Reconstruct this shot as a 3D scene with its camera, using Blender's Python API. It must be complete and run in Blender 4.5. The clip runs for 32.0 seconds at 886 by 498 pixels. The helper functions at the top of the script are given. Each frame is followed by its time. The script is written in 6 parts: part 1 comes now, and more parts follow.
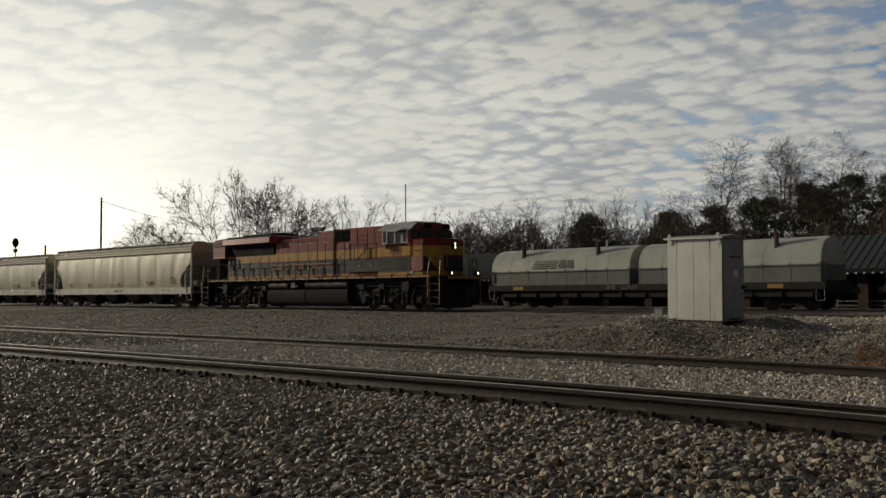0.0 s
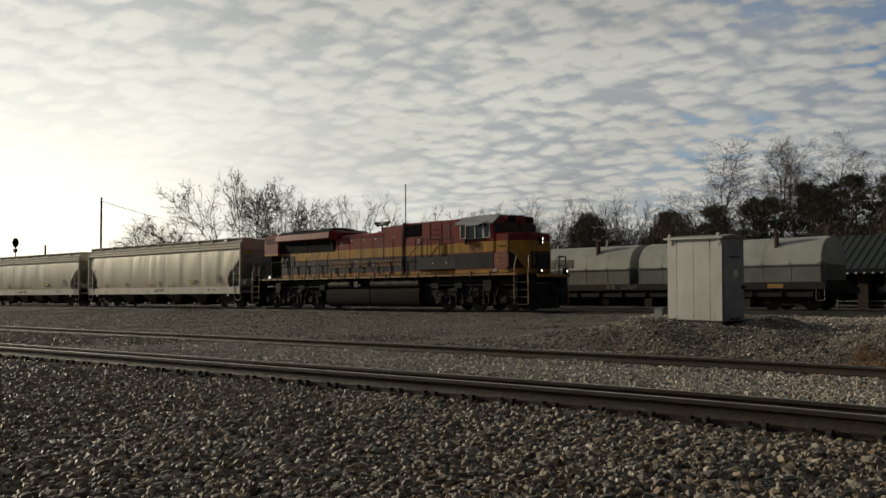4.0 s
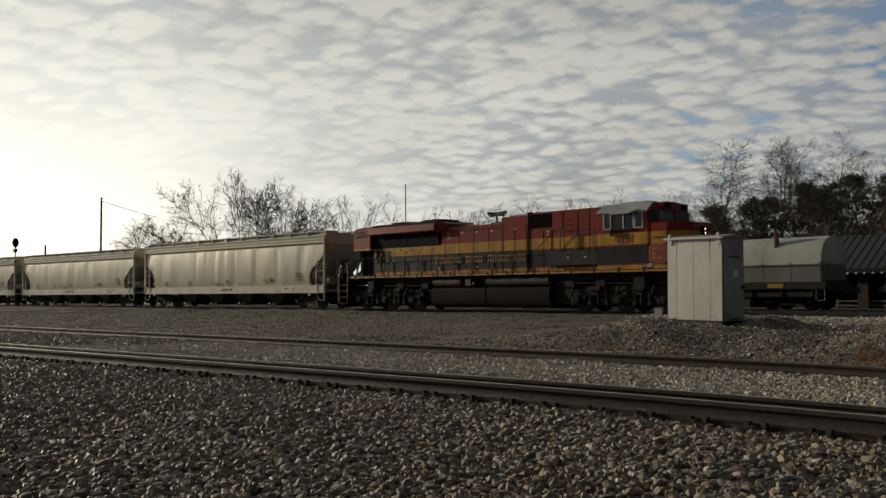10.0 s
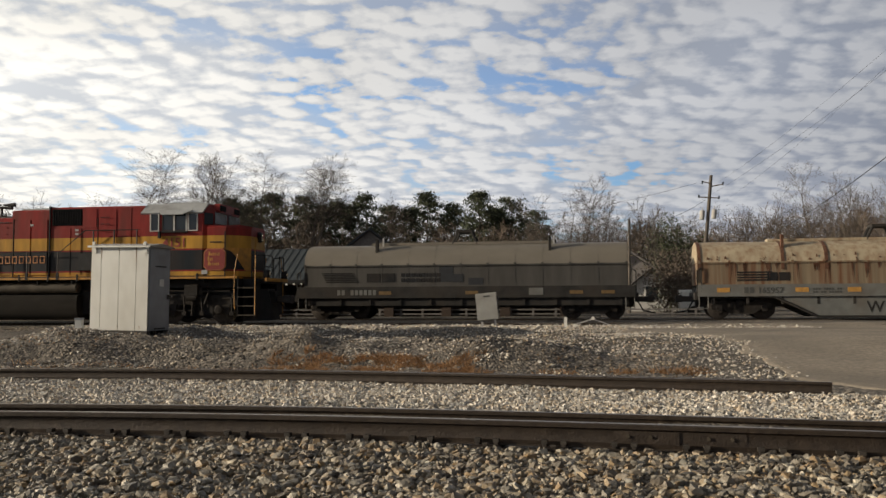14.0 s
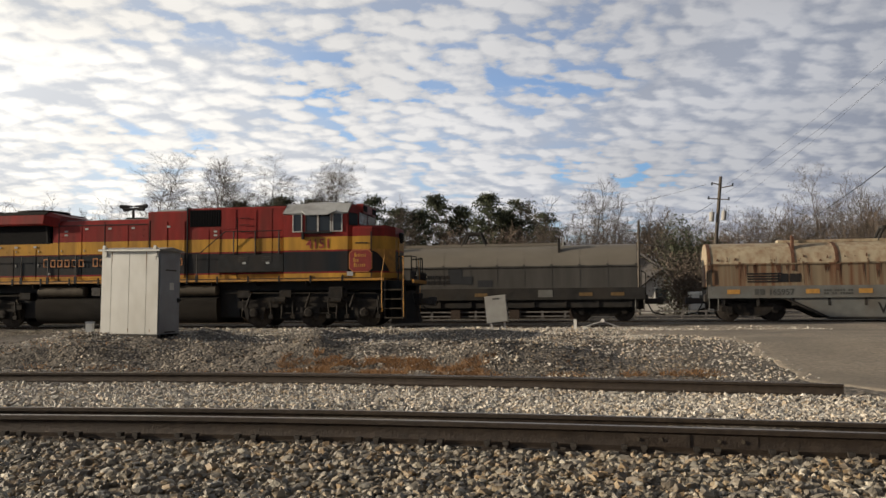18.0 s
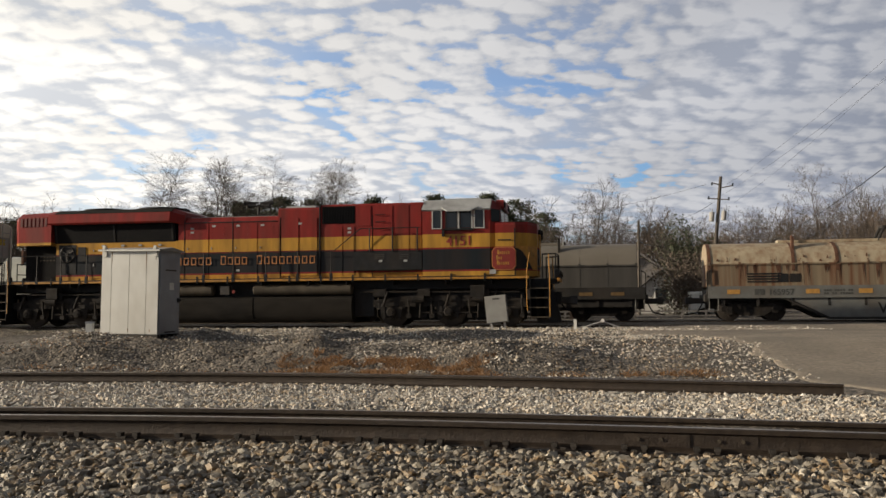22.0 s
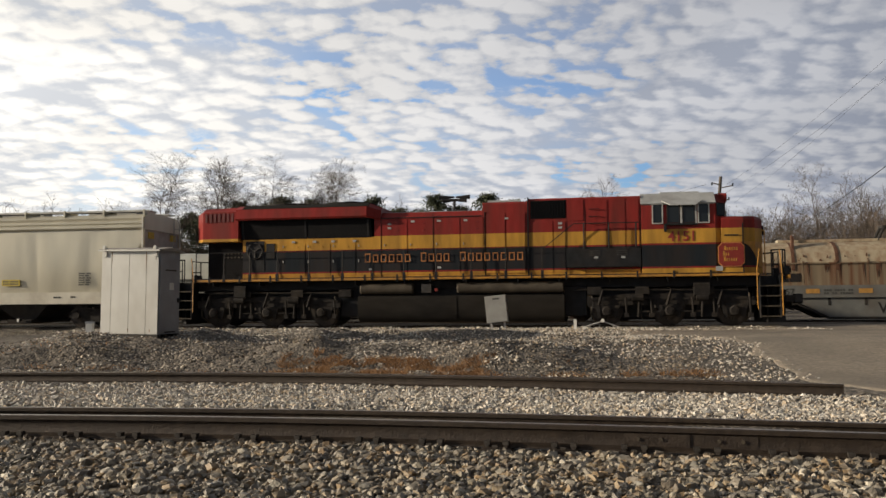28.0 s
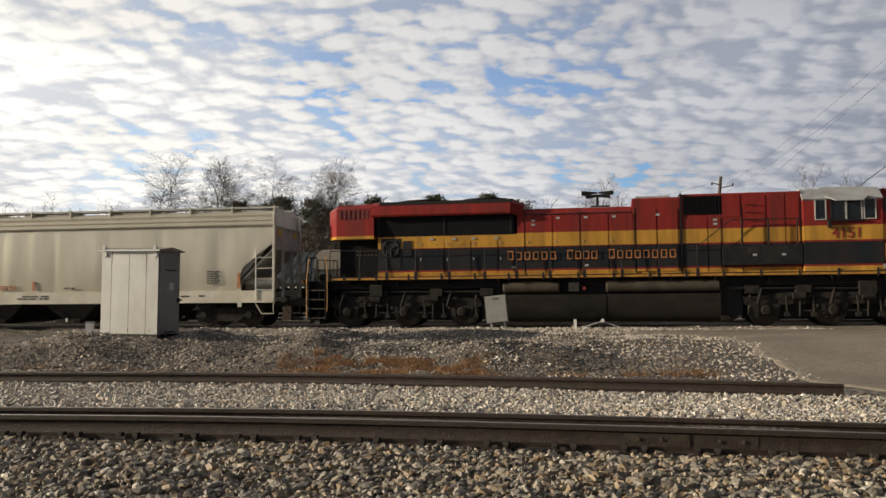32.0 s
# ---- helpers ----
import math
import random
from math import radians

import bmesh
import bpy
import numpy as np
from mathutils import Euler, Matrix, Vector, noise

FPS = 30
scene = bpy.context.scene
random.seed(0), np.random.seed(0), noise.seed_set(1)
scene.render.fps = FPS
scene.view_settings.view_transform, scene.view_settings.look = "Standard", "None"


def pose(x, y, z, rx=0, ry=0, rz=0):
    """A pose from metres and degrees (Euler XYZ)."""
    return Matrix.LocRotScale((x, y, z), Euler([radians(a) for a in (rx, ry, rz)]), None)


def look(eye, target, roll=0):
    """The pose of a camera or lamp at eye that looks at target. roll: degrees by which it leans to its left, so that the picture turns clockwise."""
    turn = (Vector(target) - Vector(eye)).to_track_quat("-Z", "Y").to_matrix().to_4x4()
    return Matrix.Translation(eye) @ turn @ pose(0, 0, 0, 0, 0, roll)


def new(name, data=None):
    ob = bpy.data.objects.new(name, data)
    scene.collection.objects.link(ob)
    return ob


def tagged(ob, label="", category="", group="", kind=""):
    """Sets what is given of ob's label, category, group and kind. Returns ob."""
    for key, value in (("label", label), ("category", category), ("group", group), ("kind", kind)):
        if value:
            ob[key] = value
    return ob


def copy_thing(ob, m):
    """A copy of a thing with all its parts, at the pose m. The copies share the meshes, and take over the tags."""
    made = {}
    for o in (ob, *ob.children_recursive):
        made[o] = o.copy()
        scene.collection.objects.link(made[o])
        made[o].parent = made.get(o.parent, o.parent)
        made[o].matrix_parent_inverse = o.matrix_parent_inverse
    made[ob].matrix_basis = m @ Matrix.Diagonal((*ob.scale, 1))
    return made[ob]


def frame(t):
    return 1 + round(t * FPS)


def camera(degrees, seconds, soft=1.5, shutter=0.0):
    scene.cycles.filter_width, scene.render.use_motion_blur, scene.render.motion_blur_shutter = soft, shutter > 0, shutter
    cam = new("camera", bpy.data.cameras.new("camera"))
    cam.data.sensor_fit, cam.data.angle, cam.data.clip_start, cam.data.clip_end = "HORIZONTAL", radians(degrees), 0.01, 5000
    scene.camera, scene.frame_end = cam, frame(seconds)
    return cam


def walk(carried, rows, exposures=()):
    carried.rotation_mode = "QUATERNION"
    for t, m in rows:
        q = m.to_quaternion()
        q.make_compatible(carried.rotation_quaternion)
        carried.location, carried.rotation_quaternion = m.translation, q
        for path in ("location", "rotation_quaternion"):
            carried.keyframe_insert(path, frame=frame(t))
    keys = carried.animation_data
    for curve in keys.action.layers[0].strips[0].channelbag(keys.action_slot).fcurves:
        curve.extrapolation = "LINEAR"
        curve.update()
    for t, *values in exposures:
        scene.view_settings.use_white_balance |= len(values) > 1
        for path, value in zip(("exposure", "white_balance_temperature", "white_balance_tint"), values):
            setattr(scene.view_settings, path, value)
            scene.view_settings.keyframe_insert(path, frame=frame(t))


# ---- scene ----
# Camera on one spot; it pans to the right once.
EYE = 1.3
cam = camera(53.55, 32.0, soft=1.5)
WEST = pose(0, 0, EYE, 92.85, 0.364, 35.62)
EAST = pose(0, 0, EYE, 93.454, 0.437, 0.026)
walk(cam, [
    (0.0, WEST), (6.0, WEST), (11.0, WEST), (11.2, pose(0, 0, EYE, 92.84, 0.37, 35.52)),
    (11.5, pose(0, 0, EYE, 92.742, 0.532, 33.809)), (12.0, pose(0, 0, EYE, 92.959, 1.029, 26.827)),
    (12.5, pose(0, 0, EYE, 93.145, 0.892, 16.841)), (13.0, pose(0, 0, EYE, 93.254, 0.641, 8.071)),
    (13.5, pose(0, 0, EYE, 93.312, 0.424, 2.845)), (14.0, pose(0, 0, EYE, 93.277, 0.259, -0.574)),
    (14.5, pose(0, 0, EYE, 93.41, 0.256, -1.718)), (15.0, pose(0, 0, EYE, 93.486, 0.349, -0.291)),
    (15.5, EAST), (24.0, EAST), (32.0, EAST),
], exposures=[(0.0, -0.74, 6450, 6), (11.2, -0.74, 6450, 6), (11.6, -0.87, 6450, 5), (12.0, -0.54, 6450, 5), (12.5, -0.18, 6480, 6), (13.0, 0.11, 6500, 7), (14.0, 0.26, 6500, 9), (15.5, 0.31, 6500, 10), (32.0, 0.31, 6500, 10)])

# Low winter sun from the side, broken altocumulus deck.
SUN_AZ, SUN_EL = radians(-94), radians(13)
sun_way = Vector((math.sin(SUN_AZ) * math.cos(SUN_EL), math.cos(SUN_AZ) * math.cos(SUN_EL), math.sin(SUN_EL)))
sun = new("sun", bpy.data.lights.new("sun", "SUN"))
sun.data.energy, sun.data.angle, sun.data.color = 4.2, radians(1.2), (1.0, 0.85, 0.65)
sun.matrix_world = look(sun_way * 50, (0, 0, 0))


def make_world():
    """Blue sky behind a deck of broken altocumulus, brightest where the low sun stands behind it."""
    w = bpy.data.worlds.new("sky")
    scene.world = w
    w.use_nodes = True
    nt = w.node_tree
    nt.nodes.clear()
    N, L = nt.nodes.new, nt.links.new

    def math_node(op, a, b=None, clamp=False):
        n = N("ShaderNodeMath")
        n.operation, n.use_clamp = op, clamp
        for i, v in enumerate((a, b)):
            if v is not None:
                if isinstance(v, (int, float)):
                    n.inputs[i].default_value = v
                else:
                    L(v, n.inputs[i])
        return n.outputs[0]

    def ranged(v, a, b, c, d, smooth=True):
        n = N("ShaderNodeMapRange")
        n.interpolation_type = "SMOOTHSTEP" if smooth else "LINEAR"
        for i, x in enumerate((a, b, c, d)):
            n.inputs[i + 1].default_value = x
        L(v, n.inputs[0])
        return n.outputs[0]

    def mix(f, a, b, mode="MIX"):
        n = N("ShaderNodeMix")
        n.data_type, n.blend_type = "RGBA", mode
        for s, v in (("Factor", f), ("A", a), ("B", b)):
            if isinstance(v, (int, float)):
                n.inputs[s].default_value = v
            elif isinstance(v, tuple):
                n.inputs[s].default_value = (*v, 1)
            else:
                L(v, n.inputs[s])
        return n.outputs["Result"]

    def noise_at(vec, scale, detail, rough=0.5, dist=0.0):
        n = N("ShaderNodeTexNoise")
        n.inputs["Scale"].default_value, n.inputs["Detail"].default_value = scale, detail
        n.inputs["Roughness"].default_value, n.inputs["Distortion"].default_value = rough, dist
        L(vec, n.inputs["Vector"])
        return n.outputs["Fac"]

    tc, sep = N("ShaderNodeTexCoord"), N("ShaderNodeSeparateXYZ")
    L(tc.outputs["Generated"], sep.inputs[0])
    x, y, z = sep.outputs
    up = math_node("ADD", math_node("MAXIMUM", z, 0.0), 0.22)
    plane = N("ShaderNodeCombineXYZ")
    L(math_node("DIVIDE", x, up), plane.inputs[0])
    L(math_node("DIVIDE", y, up), plane.inputs[1])
    turn = N("ShaderNodeMapping")
    turn.inputs["Rotation"].default_value = (0, 0, radians(6))
    turn.inputs["Scale"].default_value = (0.95, 1.0, 1.0)
    turn.inputs["Location"].default_value = (3.1, 0.4, 0.0)
    L(plane.outputs[0], turn.inputs[0])
    vec = turn.outputs[0]
    way = N("ShaderNodeVectorMath")
    way.operation = "DOT_PRODUCT"
    L(tc.outputs["Generated"], way.inputs[0])
    gaz, gel = radians(-67), radians(4)
    way.inputs[1].default_value = (math.sin(gaz) * math.cos(gel), math.cos(gaz) * math.cos(gel), math.sin(gel))
    broad = noise_at(vec, 1.05, 3.0, 0.5, 0.2)
    veil = noise_at(vec, 2.6, 3.0, 0.5, 0.0)

    def thickness(v):
        """Rows of soft puffs: rounded cells with a ragged edge."""
        wob = N("ShaderNodeTexNoise")
        wob.inputs["Scale"].default_value, wob.inputs["Detail"].default_value = 6.0, 3.0
        L(v, wob.inputs["Vector"])
        bent = N("ShaderNodeVectorMath")
        bent.operation = "MULTIPLY_ADD"
        L(wob.outputs["Color"], bent.inputs[0])
        bent.inputs[1].default_value = (0.1, 0.09, 0.0)
        L(v, bent.inputs[2])
        cell = N("ShaderNodeTexVoronoi")
        cell.feature = "SMOOTH_F1"
        cell.inputs["Scale"].default_value, cell.inputs["Smoothness"].default_value = 14.0, 0.5
        L(bent.outputs[0], cell.inputs["Vector"])
        rag = noise_at(v, 24.0, 4.0, 0.55, 0.0)
        drift = math_node("MULTIPLY", math_node("SUBTRACT", noise_at(v, 7.5, 2.0, 0.5, 0.0), 0.5), 0.75)
        return math_node("ADD", math_node("SUBTRACT", math_node("MULTIPLY", rag, 0.6), cell.outputs["Distance"]), drift)

    toward = N("ShaderNodeVectorMath")
    toward.operation = "ADD"
    L(vec, toward.inputs[0])
    toward.inputs[1].default_value = (-0.012, 0.014, 0.0)
    here, there = thickness(vec), thickness(toward.outputs[0])
    here = math_node("ADD", here, math_node("MULTIPLY", math_node("SUBTRACT", veil, 0.5), 0.9))
    lit = math_node("MULTIPLY", math_node("SUBTRACT", math_node("ADD", here, math_node("MULTIPLY", math_node("SUBTRACT", 0.5, veil), 0.9)), there), 1.3)
    puff = math_node("ADD", ranged(here, -0.64, 0.14, 0.0, 1.0), lit, True)
    low = ranged(z, 0.0, 0.12, 0.75, 0.0)
    puff = math_node("MAXIMUM", puff, low)
    # smoother towards the sun
    puff = math_node("ADD", puff, math_node("MULTIPLY", math_node("SUBTRACT", 0.8, puff), math_node("MULTIPLY", ranged(way.outputs["Value"], 0.78, 0.98, 0.0, 0.85), ranged(z, 0.12, 0.4, 1.0, 0.1))))
    # the deck opens to blue in a few reaches
    open_way = N("ShaderNodeVectorMath")
    open_way.operation = "DOT_PRODUCT"
    L(tc.outputs["Generated"], open_way.inputs[0])
    oaz, oel = radians(-9), radians(11)
    open_way.inputs[1].default_value = (math.sin(oaz) * math.cos(oel), math.cos(oaz) * math.cos(oel), math.sin(oel))
    reach = ranged(open_way.outputs["Value"], 0.90, 0.985, 0.0, 0.12)
    thin = math_node("MULTIPLY", ranged(math_node("ADD", broad, reach), 0.53, 0.68, 0.0, 1.0), ranged(puff, 0.12, 0.46, 0.95, 0.0))
    thin = math_node("MULTIPLY", thin, ranged(way.outputs["Value"], 0.6, 0.76, 1.0, 0.0))
    thin = math_node("MULTIPLY", thin, ranged(z, 0.2, 0.34, 1.0, 0.25))
    rim, body = (0.765, 0.75, 0.73), (0.455, 0.478, 0.525)
    sky = N("ShaderNodeTexSky")
    sky.sky_type, sky.sun_disc = "NISHITA", False
    sky.sun_elevation, sky.sun_rotation = SUN_EL, SUN_AZ
    blue = mix(1.0, sky.outputs[0], (0.125, 0.165, 0.23), "MULTIPLY")
    gap = mix(thin, body, blue)
    deck = mix(puff, gap, rim)
    deck = mix(1.0, deck, ranged(math_node("ADD", broad, math_node("MULTIPLY", z, 0.55)), 0.45, 0.85, 1.06, 0.84), "MULTIPLY")
    # glow of the veiled sun
    near = math_node("MULTIPLY", math_node("MAXIMUM", way.outputs["Value"], 0.0), ranged(z, 0.05, 0.30, 1.0, 0.93))
    halo = math_node("MULTIPLY", math_node("POWER", near, 60), 1.3)
    wide = math_node("MULTIPLY", math_node("POWER", near, 5), 1.42)
    gain = math_node("ADD", math_node("ADD", halo, wide), ranged(way.outputs["Value"], -0.7, 0.8, 0.18, 0.98))
    gain = math_node("MULTIPLY", gain, ranged(z, 0.30, 0.75, 1.0, 0.42))
    deck = mix(1.0, deck, gain, "MULTIPLY")
    # cooler away from the sun, warmer towards it
    deck = mix(1.0, deck, mix(ranged(way.outputs["Value"], -0.1, 0.95, 0.0, 1.0), (0.95, 0.99, 1.09), (1.03, 1.0, 0.93)), "MULTIPLY")
    deck = mix(math_node("MULTIPLY", math_node("POWER", near, 38), 0.95, True), deck, (2.3, 2.05, 1.6))
    bg, out = N("ShaderNodeBackground"), N("ShaderNodeOutputWorld")
    L(deck, bg.inputs[0])
    bg.inputs[1].default_value = 1.0
    L(bg.outputs[0], out.inputs[0])


make_world()
def material(name, color, rough=0.6, metal=0.0, var=0.25, scale=6.0, bump=0.0, bscale=40.0, dirt=None, dirt_amount=0.5, dirt_scale=1.5, spec=0.5, islands=0.0, randoms=0.0, stretch=(1, 1, 1), emit=0.0):
    """A surface: base colour with fine grain, broad stains towards a dirt colour, and relief."""
    m = bpy.data.materials.new(name)
    m.use_nodes = True
    nt = m.node_tree
    N, L = nt.nodes.new, nt.links.new
    b = nt.nodes["Principled BSDF"]
    b.inputs["Roughness"].default_value, b.inputs["Metallic"].default_value = rough, metal
    b.inputs["Specular IOR Level"].default_value = spec
    tc = N("ShaderNodeTexCoord")
    mp = N("ShaderNodeMapping")
    mp.inputs["Scale"].default_value = stretch
    L(tc.outputs["Object"], mp.inputs[0])
    n1 = N("ShaderNodeTexNoise")
    n1.inputs["Scale"].default_value, n1.inputs["Detail"].default_value = scale, 5
    L(mp.outputs[0], n1.inputs["Vector"])
    r1 = N("ShaderNodeMapRange")
    r1.inputs["From Min"].default_value, r1.inputs["From Max"].default_value = 0.3, 0.7
    r1.inputs["To Min"].default_value, r1.inputs["To Max"].default_value = 1 - var, 1 + var
    L(n1.outputs["Fac"], r1.inputs["Value"])
    col = N("ShaderNodeMix")
    col.data_type, col.blend_type = "RGBA", "MULTIPLY"
    col.inputs["Factor"].default_value = 1.0
    col.inputs["A"].default_value = (*color, 1)
    L(r1.outputs[0], col.inputs["B"])
    last = col.outputs["Result"]
    if islands or randoms:
        src = N("ShaderNodeNewGeometry").outputs["Random Per Island"] if islands else N("ShaderNodeObjectInfo").outputs["Random"]
        r2 = N("ShaderNodeMapRange")
        amount = islands or randoms
        r2.inputs["To Min"].default_value, r2.inputs["To Max"].default_value = 1 - amount, 1 + amount
        L(src, r2.inputs["Value"])
        mx = N("ShaderNodeMix")
        mx.data_type, mx.blend_type = "RGBA", "MULTIPLY"
        mx.inputs["Factor"].default_value = 1.0
        L(last, mx.inputs["A"])
        L(r2.outputs[0], mx.inputs["B"])
        last = mx.outputs["Result"]
    if dirt:
        n2 = N("ShaderNodeTexNoise")
        n2.inputs["Scale"].default_value, n2.inputs["Detail"].default_value = dirt_scale, 6
        L(mp.outputs[0], n2.inputs["Vector"])
        r3 = N("ShaderNodeMapRange")
        r3.inputs["From Min"].default_value, r3.inputs["From Max"].default_value = 0.42, 0.68
        r3.inputs["To Max"].default_value = dirt_amount
        L(n2.outputs["Fac"], r3.inputs["Value"])
        mx = N("ShaderNodeMix")
        mx.data_type = "RGBA"
        L(r3.outputs[0], mx.inputs["Factor"])
        L(last, mx.inputs["A"])
        mx.inputs["B"].default_value = (*dirt, 1)
        last = mx.outputs["Result"]
        r4 = N("ShaderNodeMapRange")
        r4.inputs["To Min"].default_value, r4.inputs["To Max"].default_value = rough, min(1, rough + 0.25)
        L(r3.outputs[0], r4.inputs["Value"])
        L(r4.outputs[0], b.inputs["Roughness"])
    L(last, b.inputs["Base Color"])
    if bump:
        n3 = N("ShaderNodeTexNoise")
        n3.inputs["Scale"].default_value, n3.inputs["Detail"].default_value = bscale, 4
        L(mp.outputs[0], n3.inputs["Vector"])
        bp = N("ShaderNodeBump")
        bp.inputs["Strength"].default_value, bp.inputs["Distance"].default_value = bump, 0.02
        L(n3.outputs["Fac"], bp.inputs["Height"])
        L(bp.outputs[0], b.inputs["Normal"])
    if emit:
        b.inputs["Emission Color"].default_value = (1.0, 0.86, 0.6, 1)
        b.inputs["Emission Strength"].default_value = emit
    return m


def hood_ring(acc, x0, x1, y, z, r0, r1, n=16):
    """A round hood along x with an open mouth."""
    ring = lambda x, r: [(x, y + r * math.cos(i * math.tau / n), z + r * math.sin(i * math.tau / n)) for i in range(n)]
    return acc.loft([ring(x0, r0), ring(x1, r0), ring(x1, r1), ring(x0, r1), ring(x0, r0)], cap=False)


class Acc:
    """Gathers vertices and faces of one part."""

    def __init__(self):
        self.v, self.f = [], []

    def add(self, vs, fs):
        n = len(self.v)
        self.v += [tuple(v) for v in vs]
        self.f += [tuple(i + n for i in f) for f in fs]
        return self

    def box(self, x0, x1, y0, y1, z0, z1, c=0.0):
        """A box; c chamfers its upright and lengthwise edges."""
        if c <= 0:
            return self.add([(x, y, z) for x in (x0, x1) for y in (y0, y1) for z in (z0, z1)],
                            [(0, 1, 3, 2), (4, 6, 7, 5), (0, 4, 5, 1), (2, 3, 7, 6), (0, 2, 6, 4), (1, 5, 7, 3)])
        return self.prism([(y0 + c, z0), (y1 - c, z0), (y1, z0 + c), (y1, z1 - c), (y1 - c, z1), (y0 + c, z1), (y0, z1 - c), (y0, z0 + c)], x0, x1)

    def prism(self, outline, x0, x1):
        """An outline of (y, z) drawn out along x."""
        n = len(outline)
        vs = [(x0, y, z) for y, z in outline] + [(x1, y, z) for y, z in outline]
        fs = [tuple(range(n))[::-1], tuple(range(n, 2 * n))] + [(i, (i + 1) % n, n + (i + 1) % n, n + i) for i in range(n)]
        return self.add(vs, fs)

    def slab(self, outline, y0, y1):
        """An outline of (x, z) drawn out along y."""
        n = len(outline)
        vs = [(x, y0, z) for x, z in outline] + [(x, y1, z) for x, z in outline]
        fs = [tuple(range(n)), tuple(range(n, 2 * n))[::-1]] + [(i, n + i, n + (i + 1) % n, (i + 1) % n) for i in range(n)]
        return self.add(vs, fs)

    def loft(self, rings, cap=True):
        """Skins rings of equal length."""
        n = len(rings[0])
        vs = [p for r in rings for p in r]
        fs = []
        for k in range(len(rings) - 1):
            fs += [(k * n + i, k * n + (i + 1) % n, (k + 1) * n + (i + 1) % n, (k + 1) * n + i) for i in range(n)]
        if cap:
            fs += [tuple(range(n))[::-1], tuple(range((len(rings) - 1) * n, len(rings) * n))]
        return self.add(vs, fs)

    def tube(self, a, b, r, n=8, r2=None):
        a, b = Vector(a), Vector(b)
        d = (b - a).normalized()
        u = d.orthogonal().normalized()
        w = d.cross(u)
        ring = lambda c, rr: [c + (u * math.cos(k * math.tau / n) + w * math.sin(k * math.tau / n)) * rr for k in range(n)]
        return self.loft([ring(a, r), ring(b, r if r2 is None else r2)])

    def pipe(self, pts, r, n=6):
        for a, b in zip(pts, pts[1:]):
            self.tube(a, b, r, n)
        return self

    def wheel(self, x, y0, y1, z, r, n=20):
        """A disc on an axle along y."""
        rings = []
        for y, k in ((y0, 0.9), (y0 + 0.02 * (1 if y1 > y0 else -1), 1.0), (y1, 1.0)):
            rings.append([(x + r * k * math.cos(i * math.tau / n), y, z + r * k * math.sin(i * math.tau / n)) for i in range(n)])
        return self.loft(rings)


def part(name, acc, mat, parent=None, label="", smooth=False, at=None):
    me = bpy.data.meshes.new(name)
    me.from_pydata(acc.v, [], acc.f)
    bm = bmesh.new()
    bm.from_mesh(me)
    bmesh.ops.recalc_face_normals(bm, faces=bm.faces)
    bm.to_mesh(me)
    bm.free()
    me.materials.append(mat)
    if smooth:
        me.polygons.foreach_set("use_smooth", [True] * len(me.polygons))
        me.set_sharp_from_angle(angle=radians(38))
    ob = new(name, me)
    if parent:
        ob.parent = parent
    if at:
        ob.location = at
    if label:
        ob["label"] = label
    return ob


def pieces(name, boxes, mat, parent, label=""):
    """Each box a part of its own."""
    for b in boxes:
        part(name, Acc().box(*b), mat, parent, label)


def thing(name, label, category, group="", m=None):
    ob = tagged(new(name), label, category, group)
    if m is not None:
        ob.matrix_world = m
    return ob


STEEL = material("dark_steel", (0.028, 0.026, 0.025), 0.6, 0.2, 0.4, 5, 0.2, 30, (0.07, 0.055, 0.04), 0.6)
RAILRUST = material("rail_rust", (0.045, 0.033, 0.024), 0.5, 0.3, 0.35, 14, 0.3, 60, (0.03, 0.022, 0.017), 0.7, 3)
RAILTOP = material("rail_worn_top", (0.2, 0.155, 0.1), 0.3, 0.85, 0.3, 20)


def stone_material(name, tones):
    """Crushed stone: each piece takes one of the tones."""
    m = material(name, (1, 1, 1), 0.5, 0, 0.25, 14, 0.4, 60, (0.16, 0.105, 0.06), 0.35, 5.0)
    nt = m.node_tree
    N, L = nt.nodes.new, nt.links.new
    first = [n for n in nt.nodes if n.bl_idname == "ShaderNodeMix" and n.blend_type == "MULTIPLY"][0]
    ramp = N("ShaderNodeValToRGB")
    cr = ramp.color_ramp
    while len(cr.elements) < len(tones):
        cr.elements.new(0.5)
    for i, (e, c) in enumerate(zip(cr.elements, tones)):
        e.position, e.color = i / (len(tones) - 1), (*c, 1)
    L(N("ShaderNodeNewGeometry").outputs["Random Per Island"], ramp.inputs[0])
    L(ramp.outputs[0], first.inputs["A"])
    return m


STONE = stone_material("crushed_stone", [(0.075, 0.07, 0.06), (0.225, 0.2, 0.158), (0.14, 0.128, 0.106), (0.35, 0.305, 0.225), (0.3, 0.205, 0.105), (0.195, 0.182, 0.152), (0.55, 0.5, 0.4)])
PALE_STONE = stone_material("pale_crushed_stone", [(0.24, 0.232, 0.215), (0.52, 0.495, 0.44), (0.34, 0.325, 0.295), (0.6, 0.55, 0.465), (0.48, 0.38, 0.26), (0.78, 0.74, 0.67)])
CINDER = stone_material("dark_cinder_stone", [(0.05, 0.042, 0.034), (0.12, 0.098, 0.074), (0.078, 0.064, 0.05), (0.2, 0.155, 0.105), (0.34, 0.285, 0.21)])
ASPHALT = material("worn_asphalt", (0.26, 0.22, 0.172), 0.9, 0, 0.3, 14, 0.5, 70, (0.15, 0.13, 0.105), 0.7, 0.6)


